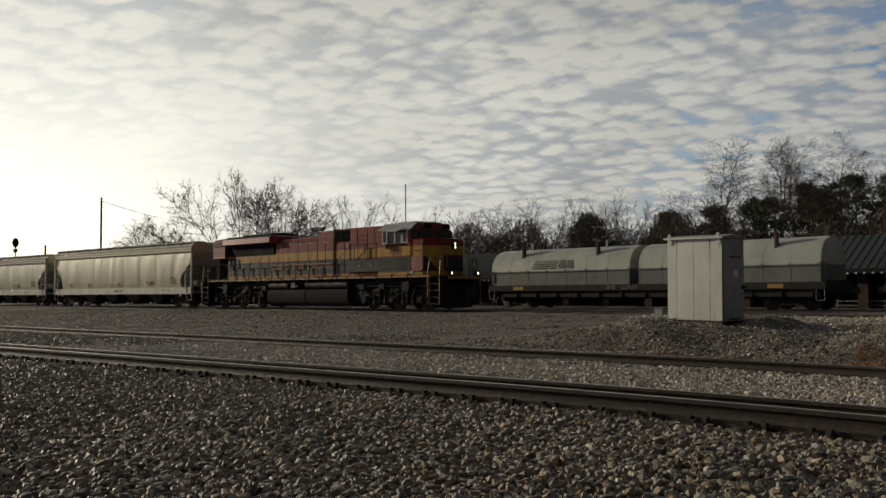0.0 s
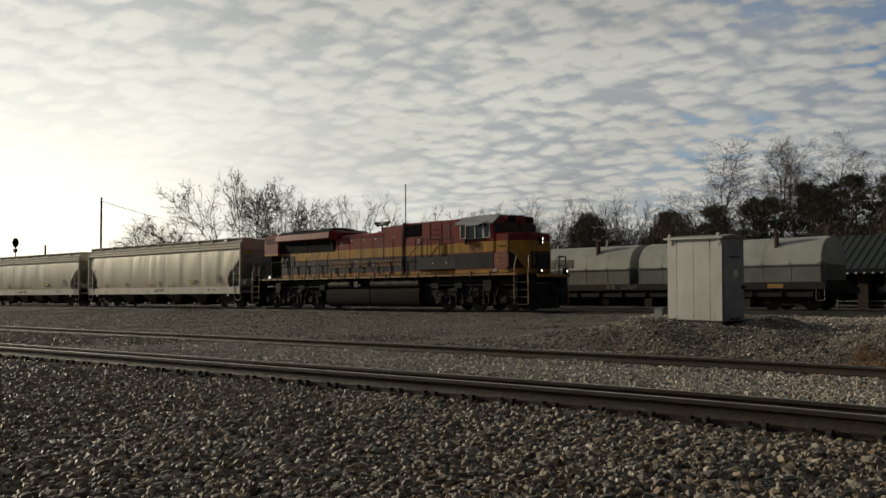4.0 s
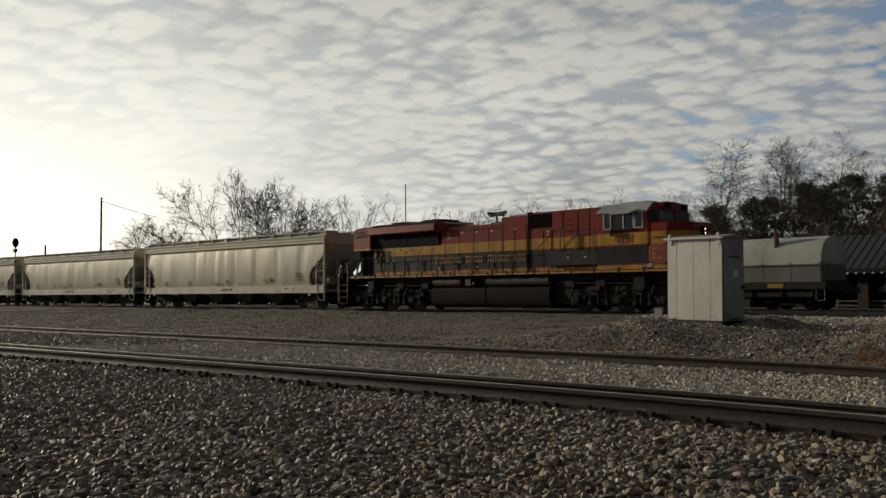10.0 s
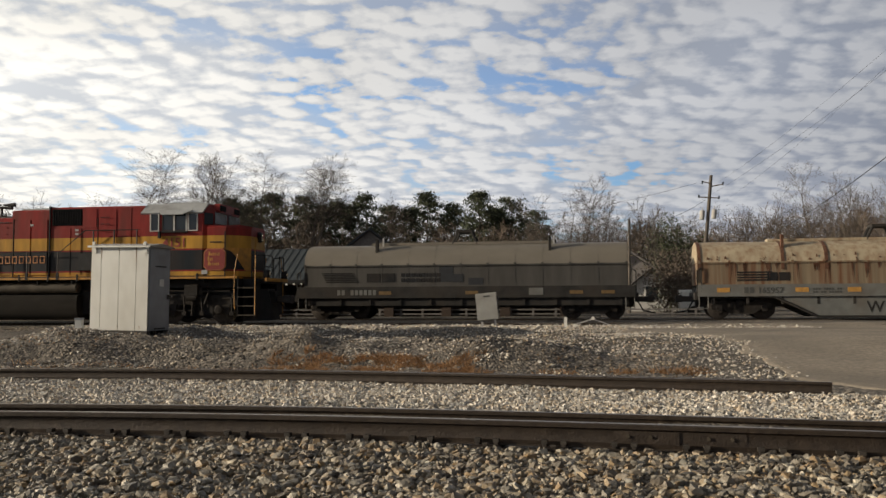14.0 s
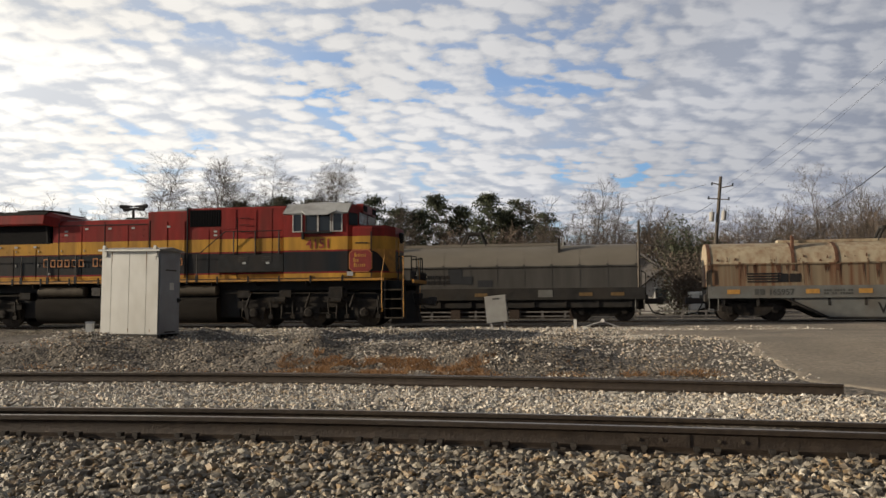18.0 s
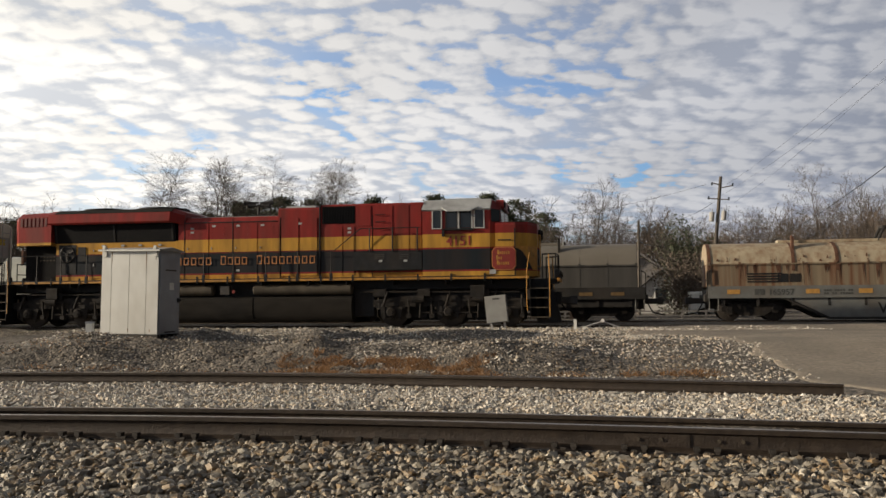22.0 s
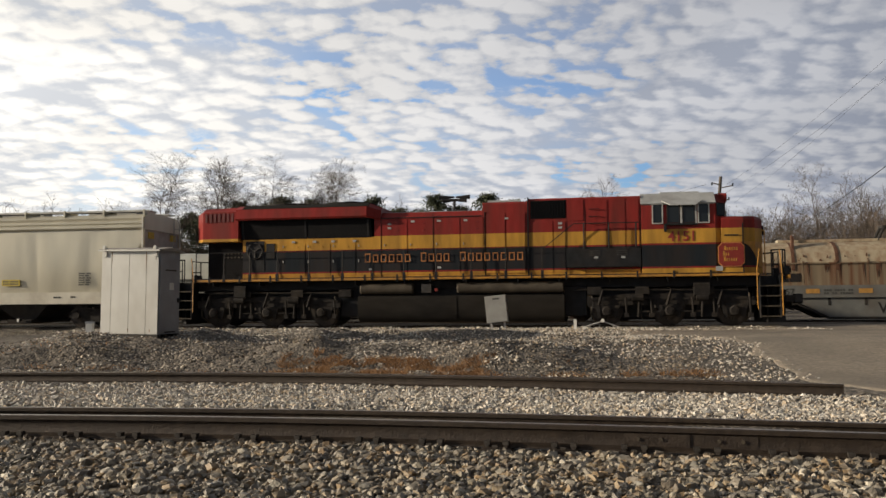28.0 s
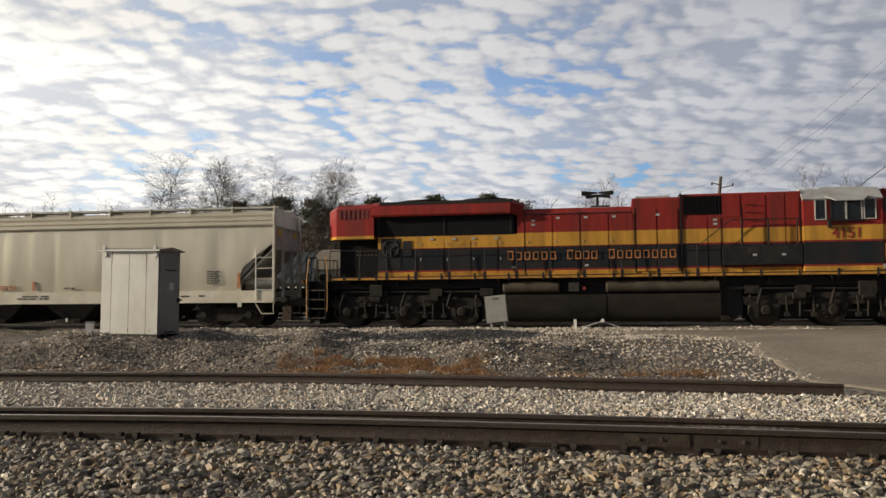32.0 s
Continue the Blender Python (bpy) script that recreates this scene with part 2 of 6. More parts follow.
def gravel_material():
    """Fine gravel: small cells of differing tone, dark in the joints, over broad stains."""
    m = material("gravel_bed", (1, 1, 1), 0.9, 0, 0.3, 6, 0, 1, (0.085, 0.075, 0.064), 0.8, 0.5)
    nt = m.node_tree
    N, L = nt.nodes.new, nt.links.new
    first = [n for n in nt.nodes if n.bl_idname == "ShaderNodeMix" and n.blend_type == "MULTIPLY"][0]
    tc = N("ShaderNodeTexCoord")
    cell = N("ShaderNodeTexVoronoi")
    cell.inputs["Scale"].default_value = 21.0
    L(tc.outputs["Object"], cell.inputs["Vector"])
    sep = N("ShaderNodeSeparateColor")
    L(cell.outputs["Color"], sep.inputs[0])
    ramp = N("ShaderNodeValToRGB")
    cr = ramp.color_ramp
    tones = [(0.035, 0.031, 0.027), (0.09, 0.078, 0.065), (0.13, 0.113, 0.093), (0.2, 0.17, 0.132), (0.34, 0.3, 0.25)]
    while len(cr.elements) < len(tones):
        cr.elements.new(0.5)
    for k, (e, c) in enumerate(zip(cr.elements, tones)):
        e.position, e.color = k / (len(tones) - 1), (*c, 1)
    L(sep.outputs[0], ramp.inputs[0])
    L(ramp.outputs[0], first.inputs["A"])
    bp = N("ShaderNodeBump")
    bp.invert = True
    bp.inputs["Strength"].default_value, bp.inputs["Distance"].default_value = 0.9, 0.03
    L(cell.outputs["Distance"], bp.inputs["Height"])
    L(bp.outputs[0], nt.nodes["Principled BSDF"].inputs["Normal"])
    return m


GRAVEL = gravel_material()
# Plan of the tracks: the mainline bends gently towards the camera's side as it runs east.
def bend(x, x0, y0, w, left, right):
    d = x - x0
    return y0 + (left + right) / 2 * d + (right - left) / 2 * math.sqrt(d * d + w * w)


def near_y(x):
    return bend(x, -1.5, 7.448, 3, -0.0552, -0.2994)


def mid_y(x):
    return bend(x, -2.5, 13.672, 3, -0.0776, -0.3529)


L_HEAD, L_CURVE, L_Y = -0.18361, -0.0015376, 30.6
RAIL_Z = 0.43


def train_way(s, back=1.5):
    """Place and heading on the train's track; back is the distance behind the near flank."""
    a = L_HEAD + L_CURVE * s
    x = (math.sin(a) - math.sin(L_HEAD)) / L_CURVE - back * math.sin(a)
    y = L_Y - (math.cos(a) - math.cos(L_HEAD)) / L_CURVE + back * math.cos(a)
    return x, y, a


def on_track(s, back=1.5, z=RAIL_Z):
    x, y, a = train_way(s, back)
    return Matrix.Translation((x, y, z)) @ Matrix.Rotation(a, 4, "Z")


def smooth(a, b, x):
    t = min(1, max(0, (x - a) / (b - a)))
    return t * t * (3 - 2 * t)


def train_y(x):
    return 30.6 - 0.185 * x - 0.0008 * x * x


def height(x, y):
    """Height of the ground."""
    yn, ym, yl = near_y(x), mid_y(x), train_y(max(-60, min(40, x)))
    if y < yn + 2.4:
        z = 0.20 - 0.05 * smooth(0, 3, yn - 1 - y)
    else:
        z = 0.20 - 0.11 * smooth(yn + 2.0, ym - 1.0, y)
    hill = smooth(-13, -7.5, x)
    level = smooth(0.5, 4.8, x)
    rise = hill * (0.34 * smooth(ym + 2.2 - 0.6 * level, ym + 4.0 + 4.0 * level, y) + 0.05 * smooth(ym + 4, ym + 8, y)) + (1 - hill) * 0.2 * smooth(ym + 3, yl - 1, y)
    rise += 0.20 * math.exp(-((x + 6.9) / 2.6) ** 2 - ((y - 19.2) / 2.2) ** 2)
    rise += hill * (0.28 - 0.22 * level) * (noise.noise((x * 0.35, y * 0.5, 3)) + 0.55 * noise.noise((x, y * 1.2, 7)) + 0.25 * noise.noise((x * 2.7, y * 3.0, 11))) * smooth(ym + 1, ym + 4, y) * (1 - smooth(yl - 5, yl - 2, y))
    rise -= hill * 0.16 * smooth(ym + 7, yl - 2.5, y)
    z += rise
    if y > yl:
        z += (0.40 - z) * smooth(yl, yl + 1, y)
    far = smooth(60, 140, math.hypot(x, y))
    return z * (1 - far) + 0.2 * far + 0.03 * noise.noise((x * 0.6, y * 0.6, 1)) * (1 - far)


def make_ground():
    xs = sorted({*[-2500, -1200, -600, -300, -180, -120, -90], *np.arange(-75, -24, 1.5).tolist(), *np.arange(-24, 16, 0.2).tolist(), *np.arange(16, 40, 1.5).tolist(), *[60, 90, 130, 200, 400, 900, 2500]})
    ys = sorted({*[-2500, -600, -150, -40, -12, -3], *np.arange(0, 35, 0.2).tolist(), *np.arange(35, 60, 2.5).tolist(), *[75, 100, 150, 250, 500, 1000, 2500]})
    a = Acc()
    a.v = [(x, y, height(x, y)) for y in ys for x in xs]
    n = len(xs)
    a.f = [(j * n + i, j * n + i + 1, (j + 1) * n + i + 1, (j + 1) * n + i) for j in range(len(ys) - 1) for i in range(n - 1)]
    g = part("ground", a, GRAVEL, smooth=True)
    tagged(g, "grey crushed-stone rail yard ground with low banks", "ground", kind="structure")


make_ground()

# head, web and foot of a rail: (across, up) for a rail 0.172 tall
RAIL = {
    "rail_foot": [(-0.07, 0), (0.07, 0), (0.07, 0.012), (0.014, 0.034), (-0.014, 0.034), (-0.07, 0.012)],
    "rail_web": [(-0.014, 0.034), (0.014, 0.034), (0.009, 0.06), (0.009, 0.115), (0.016, 0.128), (-0.016, 0.128), (-0.009, 0.115), (-0.009, 0.06)],
    "rail_head": [(-0.016, 0.128), (0.016, 0.128), (0.034, 0.137), (0.036, 0.163), (0.027, 0.172), (-0.027, 0.172), (-0.036, 0.163), (-0.034, 0.137)],
}


def rail(name, way, z, x0, x1, step, tall, label):
    """A rail with foot, web and head along y = way(x); z is the top of its head."""
    whole = thing(name, label, "rail", "rails")
    for piece, shape in RAIL.items():
        rings = []
        for x in np.arange(x0, x1 + 1e-6, step):
            y = way(x)
            d = Vector((step, way(x + step) - y)).normalized()
            rings.append([(x - d.y * o, y + d.x * o, z - tall + h * tall / 0.172) for o, h in shape])
        ob = part(piece, Acc().loft(rings), RAILRUST, whole, smooth=True)
        if piece == "rail_head":
            ob.data.materials.append(RAILTOP)
            for p in ob.data.polygons:
                if p.normal.z > 0.9:
                    p.material_index = 1
    return whole


NEAR_TOP, NEAR_FAR_TOP, MID_TOP = 0.393, 0.272, 0.25
rail("rail", near_y, NEAR_TOP, -60, 30, 0.5, 0.175, "rusty brown steel rail spiked to ties in crushed stone")
rail("rail", lambda x: near_y(x) + 1.52, NEAR_FAR_TOP, -60, 30, 0.5, 0.175, "rusty brown steel rail spiked to ties in crushed stone")
rail("rail", mid_y, MID_TOP, -60.05, 5.0, 0.5, 0.16, "rusty brown steel rail that ends at the paved crossing")
rail("rail", lambda x: mid_y(x) + 1.5, MID_TOP - 0.11, -60.05, 5.0, 0.5, 0.16, "rusty brown steel rail that ends at the paved crossing")
for off in (0.76, 2.26):
    rail("rail", lambda x: train_y(x) + off, RAIL_Z, -90, 40, 1.0, 0.17, "dark steel rail under the freight train")
for off in (7.7, 9.2):
    rail("rail", lambda x: train_y(x) + off, RAIL_Z, -90, 40, 1.0, 0.17, "dark steel rail under the parked coil cars")
def livery():
    """Bands of paint by height: yellow, red, black, red, yellow, red, all weathered."""
    m = material("railroad_livery", (1, 1, 1), 0.4, 0, 0.16, 3.0, 0.05, 25, (0.045, 0.03, 0.024), 0.42, 1.1, spec=0.16, stretch=(1.6, 1, 0.3))
    nt = m.node_tree
    N, L = nt.nodes.new, nt.links.new
    mixes = [n for n in nt.nodes if n.bl_idname == "ShaderNodeMix" and n.blend_type == "MULTIPLY"]
    tc = N("ShaderNodeTexCoord")
    sep = N("ShaderNodeSeparateXYZ")
    L(tc.outputs["Object"], sep.inputs[0])
    div = N("ShaderNodeMath")
    div.operation = "DIVIDE"
    div.inputs[1].default_value = 5.0
    L(sep.outputs["Z"], div.inputs[0])
    ramp = N("ShaderNodeValToRGB")
    cr = ramp.color_ramp
    cr.interpolation = "CONSTANT"
    red, yel, blk = (0.235, 0.026, 0.022, 1), (0.51, 0.275, 0.046, 1), (0.014, 0.018, 0.022, 1)
    stops = [(0.0, blk), (1.66, yel), (1.93, red), (1.99, blk), (2.70, red), (2.77, yel), (3.24, red)]
    while len(cr.elements) < len(stops):
        cr.elements.new(0.5)
    for e, (z, c) in zip(cr.elements, stops):
        e.position, e.color = z / 5, c
    L(div.outputs[0], ramp.inputs[0])
    L(ramp.outputs[0], mixes[0].inputs["A"])
    return m


LIVERY = livery()
YELLOW = material("safety_yellow", (0.46, 0.22, 0.03), 0.45, 0, 0.2, 8, 0, 1, (0.1, 0.07, 0.04), 0.4, 3)
ORANGE = material("lettering_orange", (0.44, 0.175, 0.05), 0.5, 0, 0.15, 8)
LOGO_RED = material("emblem_red", (0.2, 0.022, 0.014), 0.45, 0, 0.15, 8)
NUMBER_RED = material("number_red", (0.24, 0.03, 0.02), 0.45, 0, 0.1, 8)
BLACK = material("black_paint", (0.016, 0.017, 0.019), 0.55, 0, 0.3, 5, 0.1, 20, (0.035, 0.026, 0.02), 0.45, 1.2, spec=0.2)
RED_DIM = material("shaded_red_slit", (0.11, 0.012, 0.012), 0.6, 0, 0.2, 6)
GRILLE = material("dark_grille", (0.010, 0.010, 0.011), 0.8, 0, 0.3, 30, 0.5, 80, spec=0.1)
ROOF_GREY = material("cab_roof_grey", (0.36, 0.37, 0.37), 0.5, 0, 0.15, 4, 0, 1, (0.18, 0.17, 0.16), 0.4, 1.2)
TRUCK = material("truck_grime", (0.018, 0.016, 0.015), 0.75, 0, 0.5, 6, 0.4, 30, (0.042, 0.034, 0.026), 0.6, 2.2, spec=0.2)
TANK = material("tank_grime", (0.016, 0.0145, 0.013), 0.8, 0, 0.3, 4, 0.1, 20, (0.034, 0.028, 0.021), 0.4, 0.8, stretch=(0.4, 1, 1), spec=0.12)
RESERVOIR = material("dusty_reservoir", (0.07, 0.058, 0.043), 0.7, 0, 0.25, 4, 0.1, 20, (0.04, 0.034, 0.026), 0.5, 1.2, spec=0.25)
WHEEL = material("wheel_steel", (0.05, 0.042, 0.036), 0.55, 0.6, 0.3, 9)
SILVER = material("worn_silver", (0.45, 0.44, 0.42), 0.45, 0.3, 0.2, 9)
WHITEP = material("white_paint", (0.7, 0.69, 0.64), 0.5, 0, 0.1, 8)
FRAME_W = material("window_frame_alloy", (0.55, 0.54, 0.5), 0.4, 0.4, 0.1, 9)
LAMP = material("lit_headlight", (1, 0.9, 0.7), 0.3, emit=6)
LENS_OFF = material("lamp_lens", (0.12, 0.115, 0.1), 0.3)


def glass():
    m = bpy.data.materials.new("cab_glass")
    m.use_nodes = True
    b = m.node_tree.nodes["Principled BSDF"]
    b.inputs["Base Color"].default_value = (0.012, 0.016, 0.018, 1)
    b.inputs["Roughness"].default_value = 0.06
    return m


GLASS = glass()


def lettering(text, size, mat, parent, at, name="number", rot=(90, 0, 0), label="", shear=0.0):
    """Painted characters as a thin mesh."""
    cu = bpy.data.curves.new(name, "FONT")
    cu.body, cu.size, cu.extrude, cu.shear, cu.resolution_u = text, size, 0.003, shear, 3
    cu.offset = size * 0.012
    tmp = new(name, cu)
    bpy.context.view_layer.update()
    me = bpy.data.meshes.new_from_object(tmp.evaluated_get(bpy.context.evaluated_depsgraph_get()))
    bpy.data.objects.remove(tmp)
    me.materials.clear()
    me.materials.append(mat)
    ob = new(name, me)
    ob.parent = parent
    ob.matrix_basis = pose(*at, *rot)
    if label:
        ob["label"] = label
    return ob


def bars(parent, mat, x0, x1, y, z0, z1, widths, name="lettering", label="", gap=0.35):
    """Lettering too branded or too small to spell: one upright bar a character. 0 is a blank."""
    a = Acc()
    n = len(widths)
    step = (x1 - x0) / n
    for i, w in enumerate(widths):
        if w:
            c = x0 + (i + 0.5) * step
            if label:
                ob = part(name, Acc().box(c - step * (0.5 - gap / 2), c + step * (0.5 - gap / 2), y - 0.004, y + 0.004, z0, z0 + (z1 - z0) * w), mat, parent, label)
                continue
            a.box(c - step * (0.5 - gap / 2), c + step * (0.5 - gap / 2), y - 0.004, y + 0.004, z0, z0 + (z1 - z0) * w)
    return ob if label else tagged(part(name, a, mat, parent), kind="stuff")


def wheelset(parent, x, r, sets):
    a = Acc()
    for sgn in (-1, 1):
        a.wheel(0, sgn * 0.79, sgn * 0.66, 0, r, 22)
        a.wheel(0, sgn * 0.81, sgn * 0.79, 0, r * 0.55, 12)
    a.tube((0, -0.85, 0), (0, 0.85, 0), 0.09, 10)
    for k in range(4):
        c, s = math.cos(k * math.pi / 2), math.sin(k * math.pi / 2)
        a.tube((c * r * 0.45, -0.815, s * r * 0.45), (c * r * 0.62, -0.80, s * r * 0.62), 0.03, 6)
    ob = part("wheelset", a, WHEEL, parent, smooth=True, at=(x, 0, r))
    sets.append((ob, x, r))
    return ob


wheelsets = []


def make_loco():
    lo = thing("locomotive", "red, yellow and black diesel locomotive with lit headlights", "locomotive")
    # underframe and walkway
    part("underframe", Acc().box(-10.0, 10.0, -0.9, 0.9, 1.32, 1.66, 0.03).box(-3.6, 3.55, -0.88, 0.88, 1.05, 1.34).box(-10.9, -10.0, -0.3, 0.3, 0.75, 1.2).box(10.0, 11.0, -0.3, 0.3, 0.75, 1.2), BLACK, lo)
    wk = part("walkway", Acc().box(-9.9, 9.95, -1.52, 1.52, 1.66, 1.745, 0.01), YELLOW, lo, "yellow walkway edge")
    # radiator section with flared wings
    ra = Acc()
    ra.prism([(-1.2, 1.745), (1.2, 1.745), (1.2, 3.22), (-1.2, 3.22)], -8.1, -3.1)
    body = part("radiator_section", ra, LIVERY, lo)
    part("rear_block", Acc().loft([[(-9.98, y, z) for y, z in ((-0.95, 3.14), (0.95, 3.14), (0.95, 4.16), (0.75, 4.26), (-0.75, 4.26), (-0.95, 4.16))],
                                   [(-9.6, y, z) for y, z in ((-1.36, 3.14), (1.36, 3.14), (1.36, 4.22), (1.1, 4.38), (-1.1, 4.38), (-1.36, 4.22))],
                                   [(-8.2, y, z) for y, z in ((-1.4, 3.14), (1.4, 3.14), (1.4, 4.24), (1.15, 4.41), (-1.15, 4.41), (-1.4, 4.24))]]), LIVERY, lo)
    # near-black material carries the shade of the recess; this is no grille
    part("rear_alcove", Acc().box(-9.62, -8.1, -0.85, 0.85, 1.745, 3.14), GRILLE, lo, "dark recessed rear equipment bay")
    pieces("louvre", [(-9.0 + i * 0.14, -8.94 + i * 0.14, -0.87, -0.85, 2.56 + j * 0.14, 2.61 + j * 0.14) for i in range(6) for j in range(2)], RESERVOIR, lo)
    part("radiator_core", Acc().prism([(-1.2, 3.2), (1.2, 3.2), (1.32, 3.98), (-1.32, 3.98)], -8.15, -3.2), GRILLE, lo, "black radiator screens")
    for x in (-8.1, -5.7, -3.35):
        part("screen_frame", Acc().add([(x, -1.22, 3.24), (x + 0.07, -1.22, 3.24), (x + 0.07, -1.34, 3.98), (x, -1.34, 3.98), (x, -1.18, 3.24), (x + 0.07, -1.18, 3.24), (x + 0.07, -1.3, 3.98), (x, -1.3, 3.98)],
                 [(0, 1, 2, 3), (7, 6, 5, 4), (0, 4, 5, 1), (1, 5, 6, 2), (2, 6, 7, 3), (3, 7, 4, 0)]), BLACK, lo)
    wing = [(-1.56, 3.96), (-1.52, 3.9), (1.52, 3.9), (1.56, 3.96), (1.5, 4.3), (1.2, 4.44), (-1.2, 4.44), (-1.5, 4.3)]
    narrow = [(y * 0.78, 3.3 + (z - 3.3) * 0.86) for y, z in wing]
    part("radiator_wing", Acc().loft([[(-8.25, y, z) for y, z in wing], [(-3.3, y, z) for y, z in wing], [(-2.85, y, z) for y, z in narrow]]), LIVERY, lo, "flared red radiator hood")
    part("wing_roof", Acc().prism([(-1.51, 4.3), (-1.22, 4.452), (1.22, 4.452), (1.51, 4.3), (1.49, 4.29), (1.2, 4.435), (-1.2, 4.435), (-1.49, 4.29)], -8.0, -3.25), TANK, lo, "grimy brown roof panel")
    for x in (-6.6, -4.3):
        part("roof_fan", Acc().tube((x, 0, 4.42), (x, 0, 4.52), 0.95, 24, 0.9).tube((x, 0, 4.52), (x, 0, 4.6), 0.8, 24, 0.55), BLACK, lo)
        part("fan_rim", Acc().tube((x, 0, 4.5), (x, 0, 4.545), 0.97, 24), TRUCK, lo)
    for i in range(7):
        x = -9.5 + i * 0.17
        part("rear_slit", Acc().box(x, x + 0.09, -1.405, -1.385, 3.86, 4.18), RED_DIM, lo)
    part("stack", Acc().box(-0.6, 0.1, -0.35, 0.35, 4.08, 4.22, 0.04), BLACK, lo)
    part("sealing_strip", Acc().box(-9.98, 9.5, -1.53, -1.515, 1.745, 1.775), BLACK, lo)
    for x in np.arange(-9.3, 9.4, 1.18):
        part("frame_gusset", Acc().box(x, x + 0.06, -1.535, -1.5, 1.6, 1.86), BLACK, lo)
    # wheel for the hand brake, small side hatches
    hb = Acc()
    for k in range(12):
        p, q = k * math.tau / 12, (k + 1) * math.tau / 12
        hb.tube((-7.62 + 0.3 * math.cos(p), -1.24, 2.78 + 0.3 * math.sin(p)), (-7.62 + 0.3 * math.cos(q), -1.24, 2.78 + 0.3 * math.sin(q)), 0.02, 5)
    for k in range(3):
        p = k * math.tau / 3 + 0.5
        hb.tube((-7.62, -1.24, 2.78), (-7.62 + 0.3 * math.cos(p), -1.24, 2.78 + 0.3 * math.sin(p)), 0.018, 5)
    part("brake_wheel_recess", Acc().box(-7.98, -7.26, -1.215, -1.19, 2.05, 3.14), BLACK, lo)
    part("brake_wheel", hb, STEEL, lo)
    part("number_plate_panel", Acc().box(-7.18, -6.86, -1.225, -1.19, 2.5, 3.05), BLACK, lo)
    # engine hood
    def hood(name, x0, x1, w, top, c=0.16):
        return part(name, Acc().prism([(-w, 1.745), (w, 1.745), (w, top - c), (w - c, top), (-w + c, top), (-w, top - c)], x0, x1), LIVERY, lo)

    hood("engine_hood", -3.1, 0.8, 1.2, 4.08, 0.2)
    hood("air_filter_hood", 0.82, 2.38, 1.22, 4.34, 0.06)
    hood("blower_hood", 2.42, 6.22, 1.24, 4.42, 0.05)
    part("roof_hatch", Acc().box(-2.8, 0.7, -0.75, 0.75, 4.06, 4.12).box(0.95, 2.1, -0.8, 0.8, 4.33, 4.45, 0.03), ROOF_GREY, lo)
    part("intake_grille", Acc().box(2.5, 3.72, -1.262, -1.2, 3.72, 4.34), GRILLE, lo, "black louvred air intake")
    lv = Acc()
    for i in range(12):
        lv.box(2.53 + i * 0.1, 2.56 + i * 0.1, -1.28, -1.26, 3.74, 4.32)
    part("grille_slats", lv, GRILLE, lo)
    # doors on the hood: raised leaves with handles
    for x in np.arange(-6.6, 0.5, 0.95):
        w = 1.2
        door = part("hood_door", Acc().box(x, x + 0.9, -w - 0.02, -w + 0.01, 1.86, 3.0 if x < -3.2 else 3.82), LIVERY, lo)
        pieces("door_latch", [(x + 0.06, x + 0.09, -w - 0.04, -w - 0.02, 2.32, 2.42), (x + 0.06, x + 0.09, -w - 0.04, -w - 0.02, 2.88, 2.95)], ROOF_GREY, door)
    for x0, x1, z0, z1 in ((0.95, 1.6, 1.86, 3.95), (1.66, 2.3, 1.86, 3.95), (2.5, 3.25, 1.86, 3.6), (3.3, 3.68, 1.86, 3.6), (3.75, 4.3, 3.62, 4.34), (4.4, 5.1, 1.86, 4.3), (5.18, 5.7, 1.86, 4.34), (5.75, 6.15, 1.86, 4.3)):
        part("hood_door", Acc().box(x0, x1, -1.262, -1.2, z0, z1), LIVERY, lo)
    part("equipment_locker", Acc().box(3.72, 6.2, -1.46, -1.2, 2.0, 2.66, 0.02), BLACK, lo)
    pieces("locker_vent", [(x, x + 0.36, -1.475, -1.46, 2.4 + j * 0.07, 2.43 + j * 0.07) for x in (4.5, 5.4) for j in range(3)], STEEL, lo)
    for x, z in ((-2.6, 3.62), (-2.6, 3.48), (-1.75, 3.7), (-0.8, 3.7), (0.15, 3.7), (1.6, 3.72), (3.45, 3.5), (3.45, 3.36), (4.65, 2.3), (5.55, 2.3), (-3.3, 2.02), (-0.8, 2.05), (-6.2, 3.05), (-5.4, 3.05), (-4.7, 3.05), (-3.9, 3.05)):
        y = -1.472 if x > 3.7 else -1.272 if x > 0.8 else -1.228
        part("warning_label", Acc().box(x, x + 0.13, y, y + 0.02, z, z + 0.07), ROOF_GREY, lo, "small white warning sticker")
    for x in np.arange(-2.75, 0.6, 0.475):
        for z in (3.42, 3.66):
            part("door_hinge", Acc().box(x, x + 0.05, -1.235, -1.2, z, z + 0.035), LIVERY, lo)
    for x in np.arange(-6.5, -3.3, 0.475):
        part("door_hinge", Acc().box(x, x + 0.05, -1.235, -1.2, 2.88, 2.915), LIVERY, lo)
    for x in (-2.85, -0.95, 0.9, 4.36, 6.2):
        part("hood_seam", Acc().box(x - 0.008, x + 0.008, -1.268 if x > 0.82 else -1.222, -1.19, 1.78, 4.0), BLACK, lo)
    part("hood_cornice", Acc().box(-3.05, 0.78, -1.225, -1.19, 3.86, 3.89), BLACK, lo)
    for z in (3.5, 3.75, 4.0):
        part("grab_iron", Acc().pipe([(4.5, -1.27, z), (4.5, -1.32, z), (4.85, -1.32, z), (4.85, -1.27, z)], 0.012), BLACK, lo)
